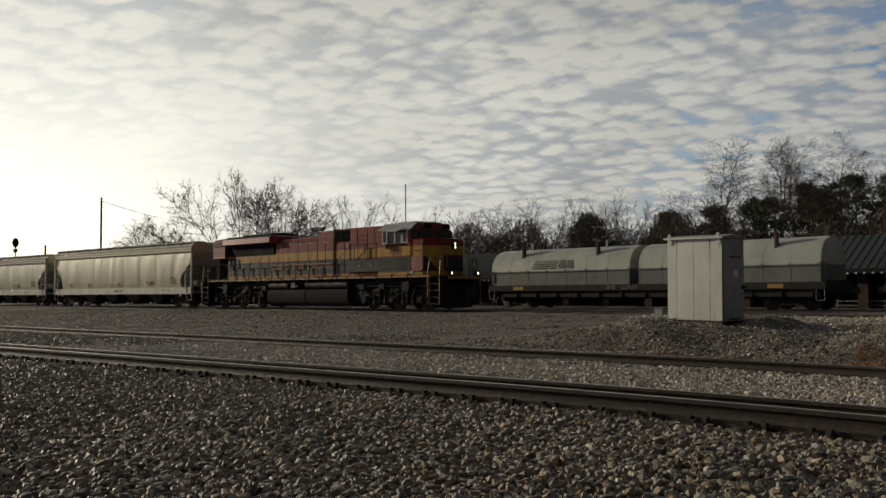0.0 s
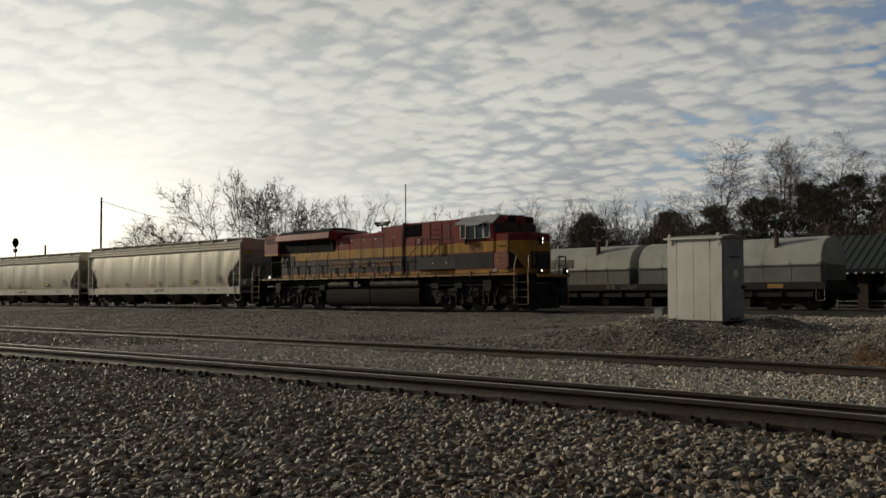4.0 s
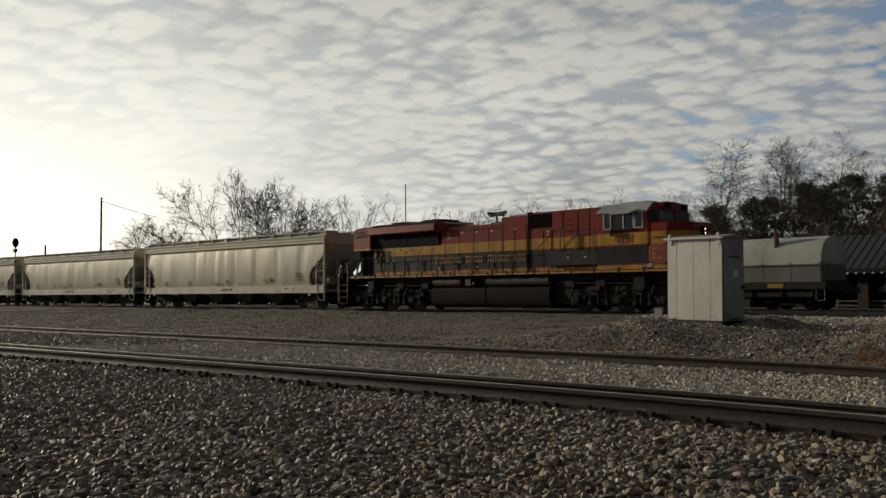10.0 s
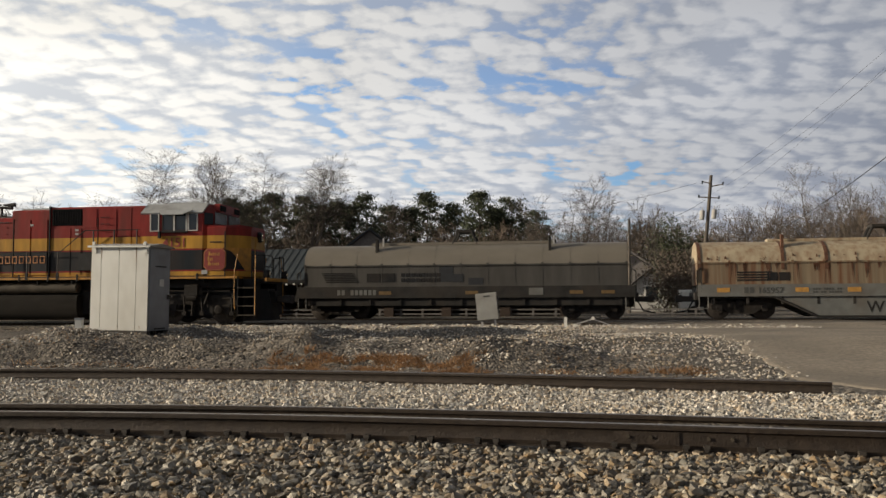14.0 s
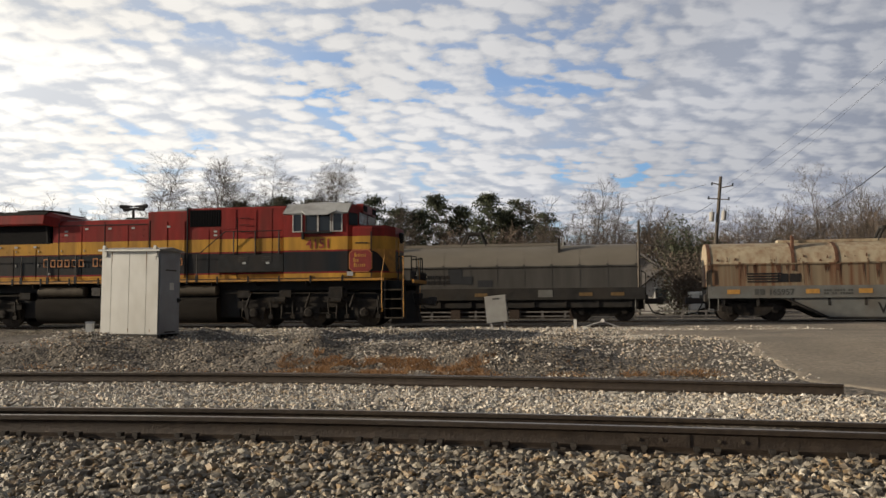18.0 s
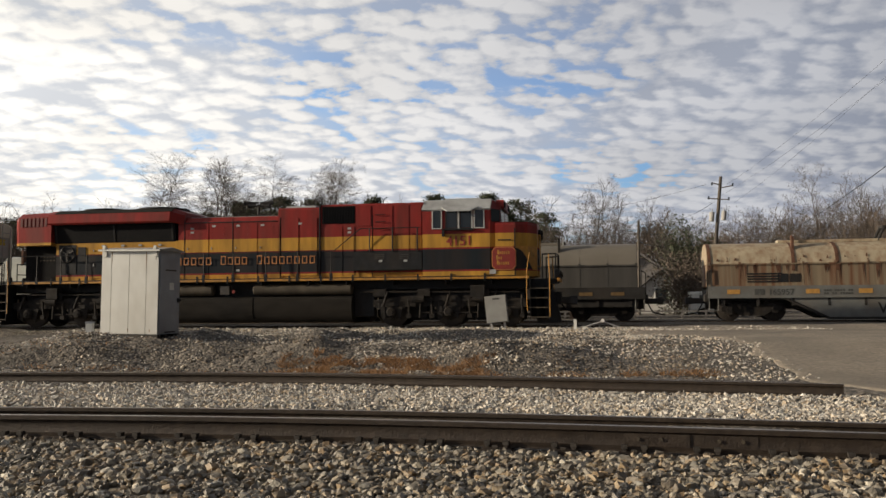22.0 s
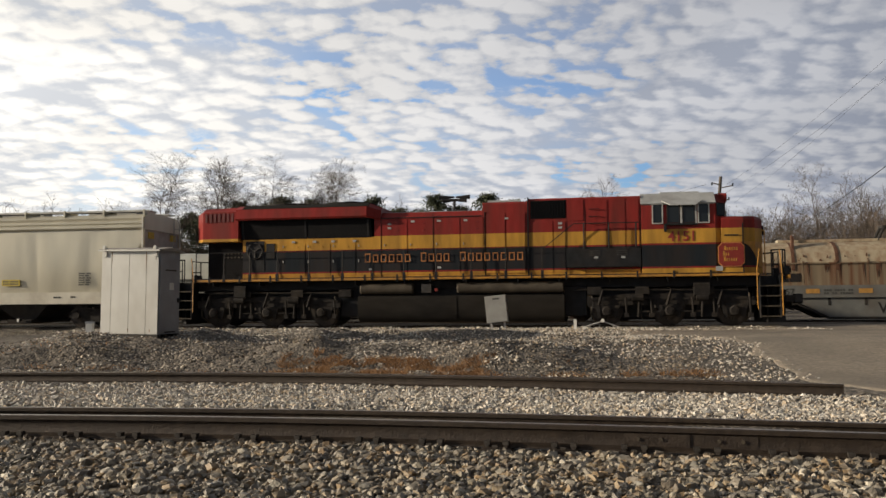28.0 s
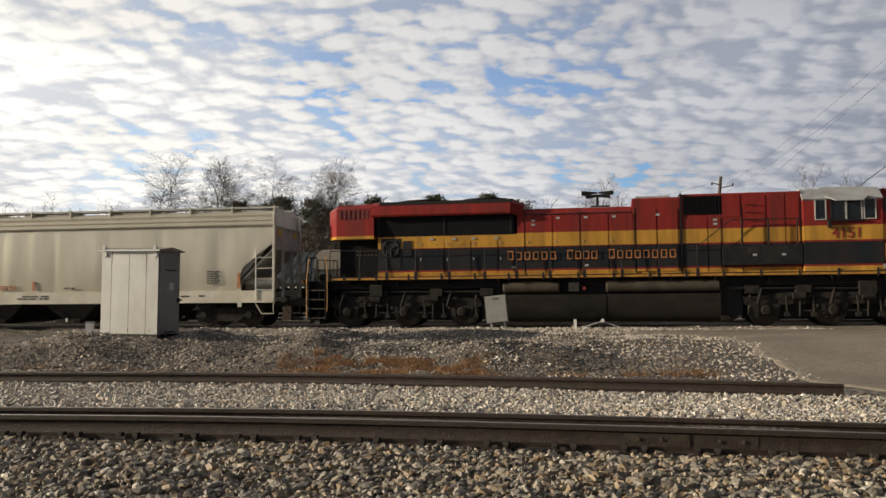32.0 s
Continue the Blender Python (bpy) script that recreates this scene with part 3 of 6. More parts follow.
    for x in (-9.2, -7.4, -5.6, -3.8, -2.0, 0.2, 2.0, 3.4, 5.1, 7.0, 8.6):
        part("frame_bracket", Acc().slab([(x, 1.66), (x + 0.07, 1.66), (x + 0.07, 1.5)], -1.45, -0.95), BLACK, lo)
    part("lifting_lug", Acc().box(2.395, 2.43, -1.3, 1.3, 1.75, 4.46), BLACK, lo)
    # cab
    cab = [(-1.5, 1.745), (1.5, 1.745), (1.5, 4.1), (0.95, 4.46), (-0.95, 4.46), (-1.5, 4.1)]
    front = [(-1.28, 1.745), (1.28, 1.745), (1.28, 4.04), (0.85, 4.36), (-0.85, 4.36), (-1.28, 4.04)]
    cabo = part("cab", Acc().loft([[(6.24, y, z) for y, z in cab], [(8.62, y, z) for y, z in cab], [(8.96, y, z) for y, z in front]]), LIVERY, lo)
    part("cab_roof", Acc().loft([[(x, y, z) for y, z in ((-1.56, 4.1), (-1.0, 4.5), (1.0, 4.5), (1.56, 4.1), (1.5, 4.06), (0.95, 4.44), (-0.95, 4.44), (-1.5, 4.06))] for x in (6.22, 8.64)]), ROOF_GREY, cabo, "pale grey cab roof")
    part("air_conditioner", Acc().box(6.9, 8.2, -0.7, 0.7, 4.48, 4.58, 0.03), ROOF_GREY, cabo)
    part("awning", Acc().add([(6.9, -1.5, 4.2), (8.25, -1.5, 4.2), (8.0, -1.82, 4.03), (7.15, -1.82, 4.03), (6.9, -1.5, 4.17), (8.25, -1.5, 4.17), (8.0, -1.82, 4.0), (7.15, -1.82, 4.0)],
                             [(0, 1, 2, 3), (7, 6, 5, 4), (0, 4, 5, 1), (1, 5, 6, 2), (2, 6, 7, 3), (3, 7, 4, 0)]), ROOF_GREY, cabo, "folded-out grey sun awning")
    for x0, x1 in ((6.58, 6.94), (7.06, 7.5), (7.56, 8.0), (8.06, 8.44)):
        wf = Acc()
        for a in ((x0, x1, 3.42, 3.45), (x0, x1, 4.07, 4.1), (x0, x0 + 0.035, 3.45, 4.07), (x1 - 0.035, x1, 3.45, 4.07)):
            wf.box(a[0], a[1], -1.535, -1.49, a[2], a[3])
        win = part("side_window", wf, FRAME_W if x0 in (6.58, 8.06) else BLACK, cabo)
        part("pane", Acc().box(x0 + 0.04, x1 - 0.04, -1.512, -1.495, 3.46, 4.06), GLASS, win)
    pieces("window_divider", [(7.5, 7.56, -1.54, -1.49, 3.42, 4.1), (7.98, 8.03, -1.54, -1.49, 3.42, 4.1)], SILVER, cabo)
    part("arm_rest", Acc().box(7.0, 8.05, -1.6, -1.5, 3.36, 3.42, 0.01), BLACK, cabo)
    part("mirror", Acc().box(6.96, 7.04, -1.68, -1.52, 3.15, 3.4), BLACK, cabo)
    for y0, y1 in ((-1.2, -0.08), (0.08, 1.2)):
        part("windshield", Acc().box(8.955, 8.985, y0, y1, 3.7, 4.12), GLASS, cabo)
    for sgn in (-1, 1):
        # pane on the slanting corner of the cab
        a, b = Vector((8.67, sgn * 1.475)), Vector((8.94, sgn * 1.3))
        q = [(a.x, a.y, 3.68), (b.x, b.y, 3.68), (b.x, b.y, 4.03), (a.x, a.y, 4.08)]
        rim = [(a.x - 0.03, a.y + sgn * 0.01, 3.64), (b.x + 0.01, b.y + sgn * 0.005, 3.64), (b.x + 0.01, b.y + sgn * 0.005, 4.07), (a.x - 0.03, a.y + sgn * 0.01, 4.11)]
        box = lambda r, o: r + [(x - 0.03, y - sgn * (0.05 + o), z) for x, y, z in r]
        faces = [(0, 1, 2, 3), (7, 6, 5, 4), (0, 4, 5, 1), (1, 5, 6, 2), (2, 6, 7, 3), (3, 7, 4, 0)]
        fr = part("corner_window", Acc().add(box(rim, 0), faces), BLACK, cabo)
        part("pane", Acc().add(box([(x + 0.008, y + sgn * 0.022, z) for x, y, z in q], 0), faces), GLASS, fr)
    part("number_board", Acc().box(8.8, 9.06, -1.0, 1.0, 4.14, 4.46, 0.06), LIVERY, cabo)
    part("roof_antenna", Acc().box(8.75, 8.95, -0.5, 0.5, 4.44, 4.5, 0.02), BLACK, cabo)
    pieces("number_board_glass", [(9.06, 9.075, -0.95, -0.4, 4.19, 4.4), (9.06, 9.075, 0.4, 0.95, 4.19, 4.4)], GRILLE, cabo)
    # nose
    def ring(x, w, z1, c):
        return [(x, y, z) for y, z in ((-w, 1.745), (w, 1.745), (w, z1 - c), (w - c, z1), (-w + c, z1), (-w, z1 - c))]

    nose = part("nose", Acc().loft([ring(8.8, 1.49, 3.64, 0.1), ring(9.5, 1.47, 3.62, 0.1), ring(9.9, 1.2, 3.64, 0.1), ring(10.2, 0.72, 3.6, 0.1)]), LIVERY, lo)
    # yellow sweep that cuts the black band off towards the front
    for sgn in (-1, 1):
        sweep, k = Acc(), 14
        for i in range(k + 1):
            x = 9.5 + 0.7 * i / k
            w = 1.47 - 0.675 * (x - 9.5) if x < 9.9 else 1.2 - 1.6 * (x - 9.9)
            lo_z = max(1.95, 2.72 - 0.78 * ((x - 9.5) / 0.56) ** 2)
            sweep.v += [(x, sgn * (w + 0.012), lo_z), (x, sgn * (w + 0.012), 2.79)]
        sweep.f = [(2 * i, 2 * i + 2, 2 * i + 3, 2 * i + 1) for i in range(k)]
        part("nose_sweep", sweep, YELLOW, nose, "yellow sweep of paint")
    part("nose_line", Acc().box(9.46, 9.5, -1.485, -1.44, 1.75, 3.4), BLACK, nose)
    part("grab_iron", Acc().pipe([(10.22, -0.6, 2.1), (10.3, -0.6, 2.1), (10.3, -0.6, 3.2), (10.22, -0.6, 3.2)], 0.018), YELLOW, nose)
    part("nose_door", Acc().box(10.19, 10.23, -0.3, 0.3, 1.8, 3.2), LIVERY, nose)
    hl = part("headlight", Acc().box(10.16, 10.3, -0.14, 0.14, 3.05, 3.44, 0.05), BLACK, nose)
    for z in (3.16, 3.33):
        part("bezel", hood_ring(Acc(), 10.29, 10.36, 0, z, 0.085, 0.07), BLACK, hl)
        part("lamp", Acc().tube((10.295, 0, z), (10.312, 0, z), 0.066, 14), LAMP, hl, "bright lit headlight")
    # front and rear platforms, steps, rails, ditch lights
    for e in (1, -1):
        nm = "front" if e > 0 else "rear"
        pl = part(nm + "_platform", Acc().box(9.95 * e if e > 0 else -10.9, 10.9 if e > 0 else -9.9, -0.85, 0.85, 1.5, 1.66), BLACK, lo)
        part("platform_edge", Acc().box(min(10.9 * e, 10.98 * e), max(10.9 * e, 10.98 * e), -1.2, 1.2, 1.56, 1.68), YELLOW, pl)
        part("plow", Acc().add([(10.2 * e, -1.45, 0.12), (10.2 * e, 1.45, 0.12), (11.0 * e, 0.25, 0.12), (11.0 * e, -0.25, 0.12), (10.2 * e, -1.45, 1.25), (10.2 * e, 1.45, 1.25), (10.72 * e, 0.4, 1.3), (10.72 * e, -0.4, 1.3)],
                               [(0, 1, 2, 3), (4, 7, 6, 5), (0, 3, 7, 4), (3, 2, 6, 7), (2, 1, 5, 6), (1, 0, 4, 5)]), BLACK, lo)
        part("coupler", Acc().box(min(10.8 * e, 11.45 * e), max(10.8 * e, 11.45 * e), -0.12, 0.12, 0.78, 1.02, 0.03).box(min(11.3 * e, 11.55 * e), max(11.3 * e, 11.55 * e), -0.2, 0.2, 0.74, 1.06, 0.04), STEEL, lo)
        part("brake_hose", Acc().pipe([(10.9 * e, 0.35, 0.9), (11.1 * e, 0.38, 0.6), (11.35 * e, 0.3, 0.5)], 0.03), BLACK, lo)
        for sgn in (-1, 1):
            st = part("step_well", Acc().box(min(9.97 * e, 10.62 * e), max(9.97 * e, 10.62 * e), sgn * 0.95 - 0.04, sgn * 0.95 + 0.04, 0.28, 1.66).box(min(9.97 * e, 9.99 * e), max(9.97 * e, 9.99 * e), min(sgn * 0.95, sgn * 1.5), max(sgn * 0.95, sgn * 1.5), 0.28, 1.66)
                      .box(min(10.6 * e, 10.63 * e), max(10.6 * e, 10.63 * e), min(sgn * 0.95, sgn * 1.5), max(sgn * 0.95, sgn * 1.5), 0.28, 1.66), BLACK, lo)
            for z in (0.31, 0.64, 0.97, 1.3):
                part("tread", Acc().box(min(9.97 * e, 10.62 * e), max(9.97 * e, 10.62 * e), min(sgn * 0.97, sgn * 1.5), max(sgn * 0.97, sgn * 1.5), z, z + 0.03), BLACK, st)
                part("tread_edge", Acc().box(min(9.97 * e, 10.62 * e), max(9.97 * e, 10.62 * e), sgn * 1.5 - 0.008, sgn * 1.5 + 0.012, z, z + 0.04), RESERVOIR, st)
            part("step_handrail", Acc().pipe([(9.9 * e, sgn * 1.54, 0.55), (9.88 * e, sgn * 1.56, 0.8), (9.88 * e, sgn * 1.56, 1.9), (9.98 * e, sgn * 1.5, 2.55)], 0.017), YELLOW, lo)
            part("step_handrail", Acc().pipe([(10.66 * e, sgn * 1.54, 0.35), (10.66 * e, sgn * 1.54, 1.7), (10.62 * e, sgn * 1.4, 2.5)], 0.017), YELLOW, lo)
            er = Acc().pipe([(10.4 * e, sgn * 1.2, 1.66), (10.4 * e, sgn * 1.2, 2.5), (10.85 * e, sgn * 1.05, 2.52), (10.85 * e, sgn * 1.05, 1.66)], 0.024)
            bars_across = ([(10.85 * e, sgn * 1.05, 2.1), (10.9 * e, sgn * 0.4, 2.1)], [(10.85 * e, sgn * 1.05, 2.52), (10.9 * e, sgn * 0.4, 2.52)], [(10.9 * e, sgn * 0.4, 2.52), (10.9 * e, sgn * 0.4, 1.66)])
            part("end_rail", er, BLACK, lo)
            for bar in bars_across:
                part("end_chain", Acc().pipe(bar, 0.02), BLACK, lo)
            dl = part("ditch_light", Acc().box(min(10.82 * e, 10.98 * e), max(10.82 * e, 10.98 * e), sgn * 0.98 - 0.13, sgn * 0.98 + 0.13, 1.68, 1.98, 0.03), BLACK, lo)
            part("bezel", hood_ring(Acc(), min(10.98 * e, 11.03 * e), max(10.98 * e, 11.03 * e), sgn * 0.98, 1.84, 0.09, 0.072), BLACK, dl)
            part("lamp", Acc().tube((10.975 * e, sgn * 0.98, 1.84), (10.985 * e, sgn * 0.98, 1.84), 0.066, 14), LAMP if e > 0 else LENS_OFF, dl, "lit ditch light" if e > 0 else "")
    # walkway rails
    for sgn in (-1, 1):
        for x in (-9.8, -8.7, -7.7, -6.65, -5.45, -4.2, -3.1, -1.95, -0.8, 0.45, 1.65, 2.9):
            part("stanchion", Acc().tube((x, sgn * 1.5, 1.7), (x, sgn * 1.48, 2.72), 0.02, 6).box(x - 0.05, x + 0.05, sgn * 1.5 - 0.03, sgn * 1.5 + 0.03, 1.66, 1.92), BLACK, lo)
        part("handrail", Acc().pipe([(-9.8, sgn * 1.48, 2.72), (3.0, sgn * 1.48, 2.72), (3.98, sgn * 1.48, 3.5), (6.15, sgn * 1.48, 3.5)], 0.017), BLACK, lo)
        for x in (4.32, 5.15, 6.05):
            part("stanchion", Acc().tube((x, sgn * 1.48, 2.66), (x, sgn * 1.48, 3.5), 0.026, 6), BLACK, lo)
    # roof horn
    ho = Acc().tube((-0.35, -0.2, 4.12), (-0.35, -0.2, 4.62), 0.05, 8).box(-0.8, 0.1, -0.26, -0.14, 4.56, 4.62)
    for x0, x1, z in ((-0.35, -0.9, 4.68), (-0.3, 0.22, 4.68), (-0.35, -0.75, 4.56), (-0.3, 0.1, 4.56)):
        ho.tube((x0, -0.2, z), (x1, -0.2, z), 0.03, 8, 0.085)
    part("air_horn", ho, BLACK, lo)
    # lettering
    for x0, x1, n in ((-3.475, -1.72, 6), (-1.42, -0.33, 4), (-0.03, 2.27, 8)):
        step = (x1 - x0) / n
        for i in range(n):
            c, tall = x0 + (i + 0.5) * step, 0.32 if i == 0 else 0.275
            w, b = 0.1, 0.036
            fr = Acc()
            for a in ((c - w, c + w, 2.3, 2.3 + b), (c - w, c + w, 2.3 + tall - b, 2.3 + tall), (c - w, c - w + b, 2.3 + b, 2.3 + tall - b), (c + w - b, c + w, 2.3 + b, 2.3 + tall - b)):
                fr.box(a[0], a[1], -1.274, -1.266, a[2], a[3])
            part("lettering", fr, ORANGE, lo, "orange company lettering")
    lettering("4151", 0.47, NUMBER_RED, lo, (7.08, -1.512, 2.84), label="dark red road number")
    octagon = lambda w, h, c: [(9.1 + x, 2.36 + z) for x, z in ((w, -h + c), (w, h - c), (w - c, h), (-w + c, h), (-w, h - c), (-w, -h + c), (-w + c, -h), (w - c, -h))]
    oc, oi = octagon(0.42, 0.4, 0.13), octagon(0.395, 0.375, 0.12)
    em = part("emblem", Acc().slab(oc, -1.515, -1.46), ORANGE, lo, "octagonal red and orange emblem")
    part("emblem_field", Acc().slab(oi, -1.522, -1.515), LOGO_RED, em)
    eb = Acc()
    for z, x0, x1 in ((2.5, 8.88, 9.34), (2.32, 8.84, 9.1), (2.14, 8.86, 9.36)):
        for k in range(int((x1 - x0) / 0.075)):
            x = x0 + k * 0.075
            eb.box(x, x + (0.055 if k == 0 else 0.036), -1.527, -1.521, z, z + (0.15 if k == 0 else 0.1))
    tagged(part("emblem_bars", eb, YELLOW, em), kind="stuff")
    part("builder_plate", Acc().box(8.6, 8.82, -1.51, -1.49, 1.83, 1.98), ROOF_GREY, lo)
    part("cab_stripe", Acc().box(8.9, 9.35, -1.505, -1.47, 2.98, 3.02), BLACK, lo)
    # below the frame
    half = [(1.0, 0.16), (1.15, 0.19), (1.27, 0.28), (1.34, 0.42), (1.37, 0.6), (1.38, 0.85), (1.37, 0.97), (1.33, 1.06), (1.24, 1.1)]
    tank = half + [(-y, z) for y, z in half[::-1]]
    part("fuel_tank", Acc().prism(tank, -3.67, 3.62), TANK, lo, "large grimy black fuel tank", smooth=True)
    part("tank_strap", Acc().prism([(y * 1.012, z + 0.005) for y, z in tank], -0.2, -0.1), TANK, lo)
    for x0, x1 in ((-3.6, -1.65), (-0.1, 3.62)):
        part("air_reservoir", Acc().tube((x0 + 0.05, -1.2, 1.36), (x1 - 0.05, -1.2, 1.36), 0.2, 16).tube((x0, -1.2, 1.36), (x0 + 0.05, -1.2, 1.36), 0.15, 16, 0.2).tube((x1 - 0.05, -1.2, 1.36), (x1, -1.2, 1.36), 0.2, 16, 0.15), RESERVOIR, lo, "dusty grey-brown air reservoir", smooth=True)
    # black boxes added to close the bright gaps beside the tank
    for x0, x1 in ((3.6, 4.35), (-4.4, -3.65)):
        part("battery_box", Acc().box(x0, x1, -0.95, 0.95, 0.35, 1.4, 0.04), BLACK, lo)
    part("fuel_filler", Acc().box(-1.35, -1.0, -1.38, -1.2, 1.2, 1.5).tube((-0.82, -1.4, 1.3), (-0.82, -1.3, 1.3), 0.06, 10), STEEL, lo)
    part("filler_cap", Acc().tube((-0.82, -1.42, 1.3), (-0.82, -1.4, 1.3), 0.06, 10), LOGO_RED, lo)
    for x in (-8.2, -6.2, -4.4, 4.4, 6.0, 8.1):
        part("equipment_box", Acc().box(x, x + 0.45, -1.3, -0.9, 1.05, 1.34, 0.04), TRUCK, lo)
    for p, q in (((-9.5, -1.25, 1.25), (-4.0, -1.25, 1.22)), ((3.9, -1.25, 1.25), (9.6, -1.25, 1.2))):
        part("air_pipe", Acc().tube(p, q, 0.03, 6), TRUCK, lo)
    part("sand_box", Acc().box(7.9, 8.4, -1.42, -1.1, 1.0, 1.45, 0.05), TRUCK, lo, "dusty tan sand box")
    part("sand_box", Acc().box(-8.35, -7.9, -1.42, -1.1, 1.05, 1.5, 0.05), TRUCK, lo, "dusty tan sand box")
    for xc in (-7.12, 7.12):
        tr = Acc()
        for sgn in (-1, 1):
            y0, y1 = sgn * 1.02, sgn * 1.2
            tr.slab([(xc - 2.75, 0.72), (xc - 2.4, 0.62), (xc - 1.4, 0.72), (xc - 0.6, 0.72), (xc, 0.62), (xc + 0.6, 0.72), (xc + 1.4, 0.72), (xc + 2.4, 0.62), (xc + 2.75, 0.72), (xc + 2.75, 0.95), (xc + 1.4, 1.1), (xc - 1.4, 1.1), (xc - 2.75, 0.95)], min(y0, y1), max(y0, y1))
        tk = part("truck", tr, TRUCK, lo, "grimy three-axle truck frame")
        for ax in (-2.07, 0, 2.07):
            wheelset(lo, xc + ax, 0.53, wheelsets)
            for sgn in (-1, 1):
                part("journal_box", Acc().box(xc + ax - 0.27, xc + ax + 0.27, min(sgn * 1.02, sgn * 1.24), max(sgn * 1.02, sgn * 1.24), 0.34, 0.76, 0.05).tube((xc + ax, sgn * 1.2, 0.53), (xc + ax, sgn * 1.32, 0.53), 0.15, 12), TRUCK, tk)
                for dx in (-0.45, 0.45):
                    part("coil_spring", Acc().tube((xc + ax + dx, sgn * 1.12, 0.62), (xc + ax + dx, sgn * 1.12, 0.86), 0.09, 10), TRUCK, tk)
        # drawn as black boxes, added so that no bright gap shows between wheels
        for dx in (-1.75, 0, 1.75):
            part("traction_motor", Acc().box(xc + dx - 0.85, xc + dx + 0.85, -0.6, 0.6, 0.22, 1.3, 0.1), BLACK, tk)
        for dx in (-1.25, 0.85):
            part("brake_cylinder", Acc().tube((xc + dx, -1.3, 0.98), (xc + dx + 0.38, -1.3, 0.98), 0.13, 12).tube((xc + dx + 0.38, -1.3, 0.98), (xc + dx + 0.7, -1.3, 0.94), 0.03, 6), TRUCK, tk)
        part("brake_rigging", Acc().pipe([(xc - 1.0, -1.26, 0.5), (xc + 1.0, -1.26, 0.5)], 0.03).pipe([(xc + 1.06, -1.28, 0.95), (xc + 1.02, -1.28, 0.32)], 0.035).pipe([(xc - 1.0, -1.28, 0.95), (xc - 1.04, -1.28, 0.32)], 0.035), TRUCK, tk)
        for ax in (-2.07, 0, 2.07):
            part("bearing_cap", Acc().tube((xc + ax, -1.32, 0.53), (xc + ax, -1.37, 0.53), 0.17, 14, 0.13).tube((xc + ax, -1.37, 0.53), (xc + ax, -1.39, 0.53), 0.06, 10), TRUCK, tk, "dusty bearing cap", smooth=True)
            for k in (-1, 1):
                part("pedestal", Acc().slab([(xc + ax + k * 0.42, 0.72), (xc + ax + k * 0.33, 0.3), (xc + ax + k * 0.22, 0.3), (xc + ax + k * 0.25, 0.72)], -1.26, -1.2), TRUCK, tk)
        for dx in (-1.45, -0.62, 0.72, 1.4, 2.55):
            part("brake_hanger", Acc().tube((xc + dx, -1.3, 0.98), (xc + dx + 0.03, -1.28, 0.38), 0.035, 6).box(xc + dx - 0.06, xc + dx + 0.1, -1.34, -1.24, 0.3, 0.46, 0.02), TRUCK, tk)
        for dx in (-2.35, -0.1, 1.55):
            part("damper", Acc().tube((xc + dx, -1.34, 0.72), (xc + dx + 0.12, -1.3, 1.12), 0.05, 8).tube((xc + dx + 0.12, -1.3, 1.12), (xc + dx + 0.15, -1.28, 1.25), 0.03, 8), TRUCK, tk)
        part("truck_rail", Acc().box(xc - 2.7, xc + 2.7, -1.235, -1.19, 0.9, 0.96), TRUCK, tk)
        for k in (-1, 1):
            part("sand_pipe", Acc().pipe([(xc + k * 2.55, -1.2, 1.1), (xc + k * 2.62, -1.1, 0.4), (xc + k * 2.45, -0.8, 0.15)], 0.03), RESERVOIR, tk)
    return lo


loco = make_loco()

HOP = material("hopper_paint", (0.58, 0.545, 0.43), 0.3, 0.33, 0.05, 2.2, 0.02, 6, (0.42, 0.38, 0.30), 0.18, 1.6, stretch=(1, 1, 0.3))
HOP_SILL = material("hopper_sill_paint", (0.62, 0.59, 0.49), 0.4, 0, 0.08, 3, 0, 1, (0.3, 0.25, 0.18), 0.4, 1.2)
HOP_END = material("hopper_end_paint", (0.42, 0.42, 0.39), 0.5, 0, 0.12, 3, 0, 1, (0.16, 0.14, 0.12), 0.5, 1.3)
STENCIL = material("stencil_black", (0.06, 0.06, 0.055), 0.6, 0, 0.1, 8)
STENCIL_O = material("stencil_orange", (0.42, 0.17, 0.07), 0.6, 0, 0.1, 8)
STENCIL_Y = material("stencil_yellow", (0.55, 0.42, 0.05), 0.6, 0, 0.1, 8)


def freight_truck(parent, xc, sets, r=0.46):
    tr = Acc()
    for sgn in (-1, 1):
        tr.slab([(xc - 1.2, 0.38), (xc - 1.2, 0.58), (xc - 0.8, 0.72), (xc + 0.8, 0.72), (xc + 1.2, 0.58), (xc + 1.2, 0.38), (xc + 0.75, 0.42), (xc + 0.45, 0.22), (xc - 0.45, 0.22), (xc - 0.75, 0.42)], min(sgn * 0.95, sgn * 1.1), max(sgn * 0.95, sgn * 1.1))
    tr.box(xc - 0.2, xc + 0.2, -1.05, 1.05, 0.5, 0.78)
    tk = part("truck", tr, TRUCK, parent)
    for dx in (-0.88, 0.88):
        wheelset(parent, xc + dx, r, sets)
        for sgn in (-1, 1):
            part("bearing", Acc().tube((xc + dx, sgn * 1.0, r), (xc + dx, sgn * 1.2, r), 0.13, 12), TRUCK, tk)
    sp = Acc()
    for dx in (-0.2, 0, 0.2):
        sp.tube((xc + dx, -1.03, 0.26), (xc + dx, -1.03, 0.5), 0.075, 8)
    part("bolster_spring", sp, TRUCK, tk)


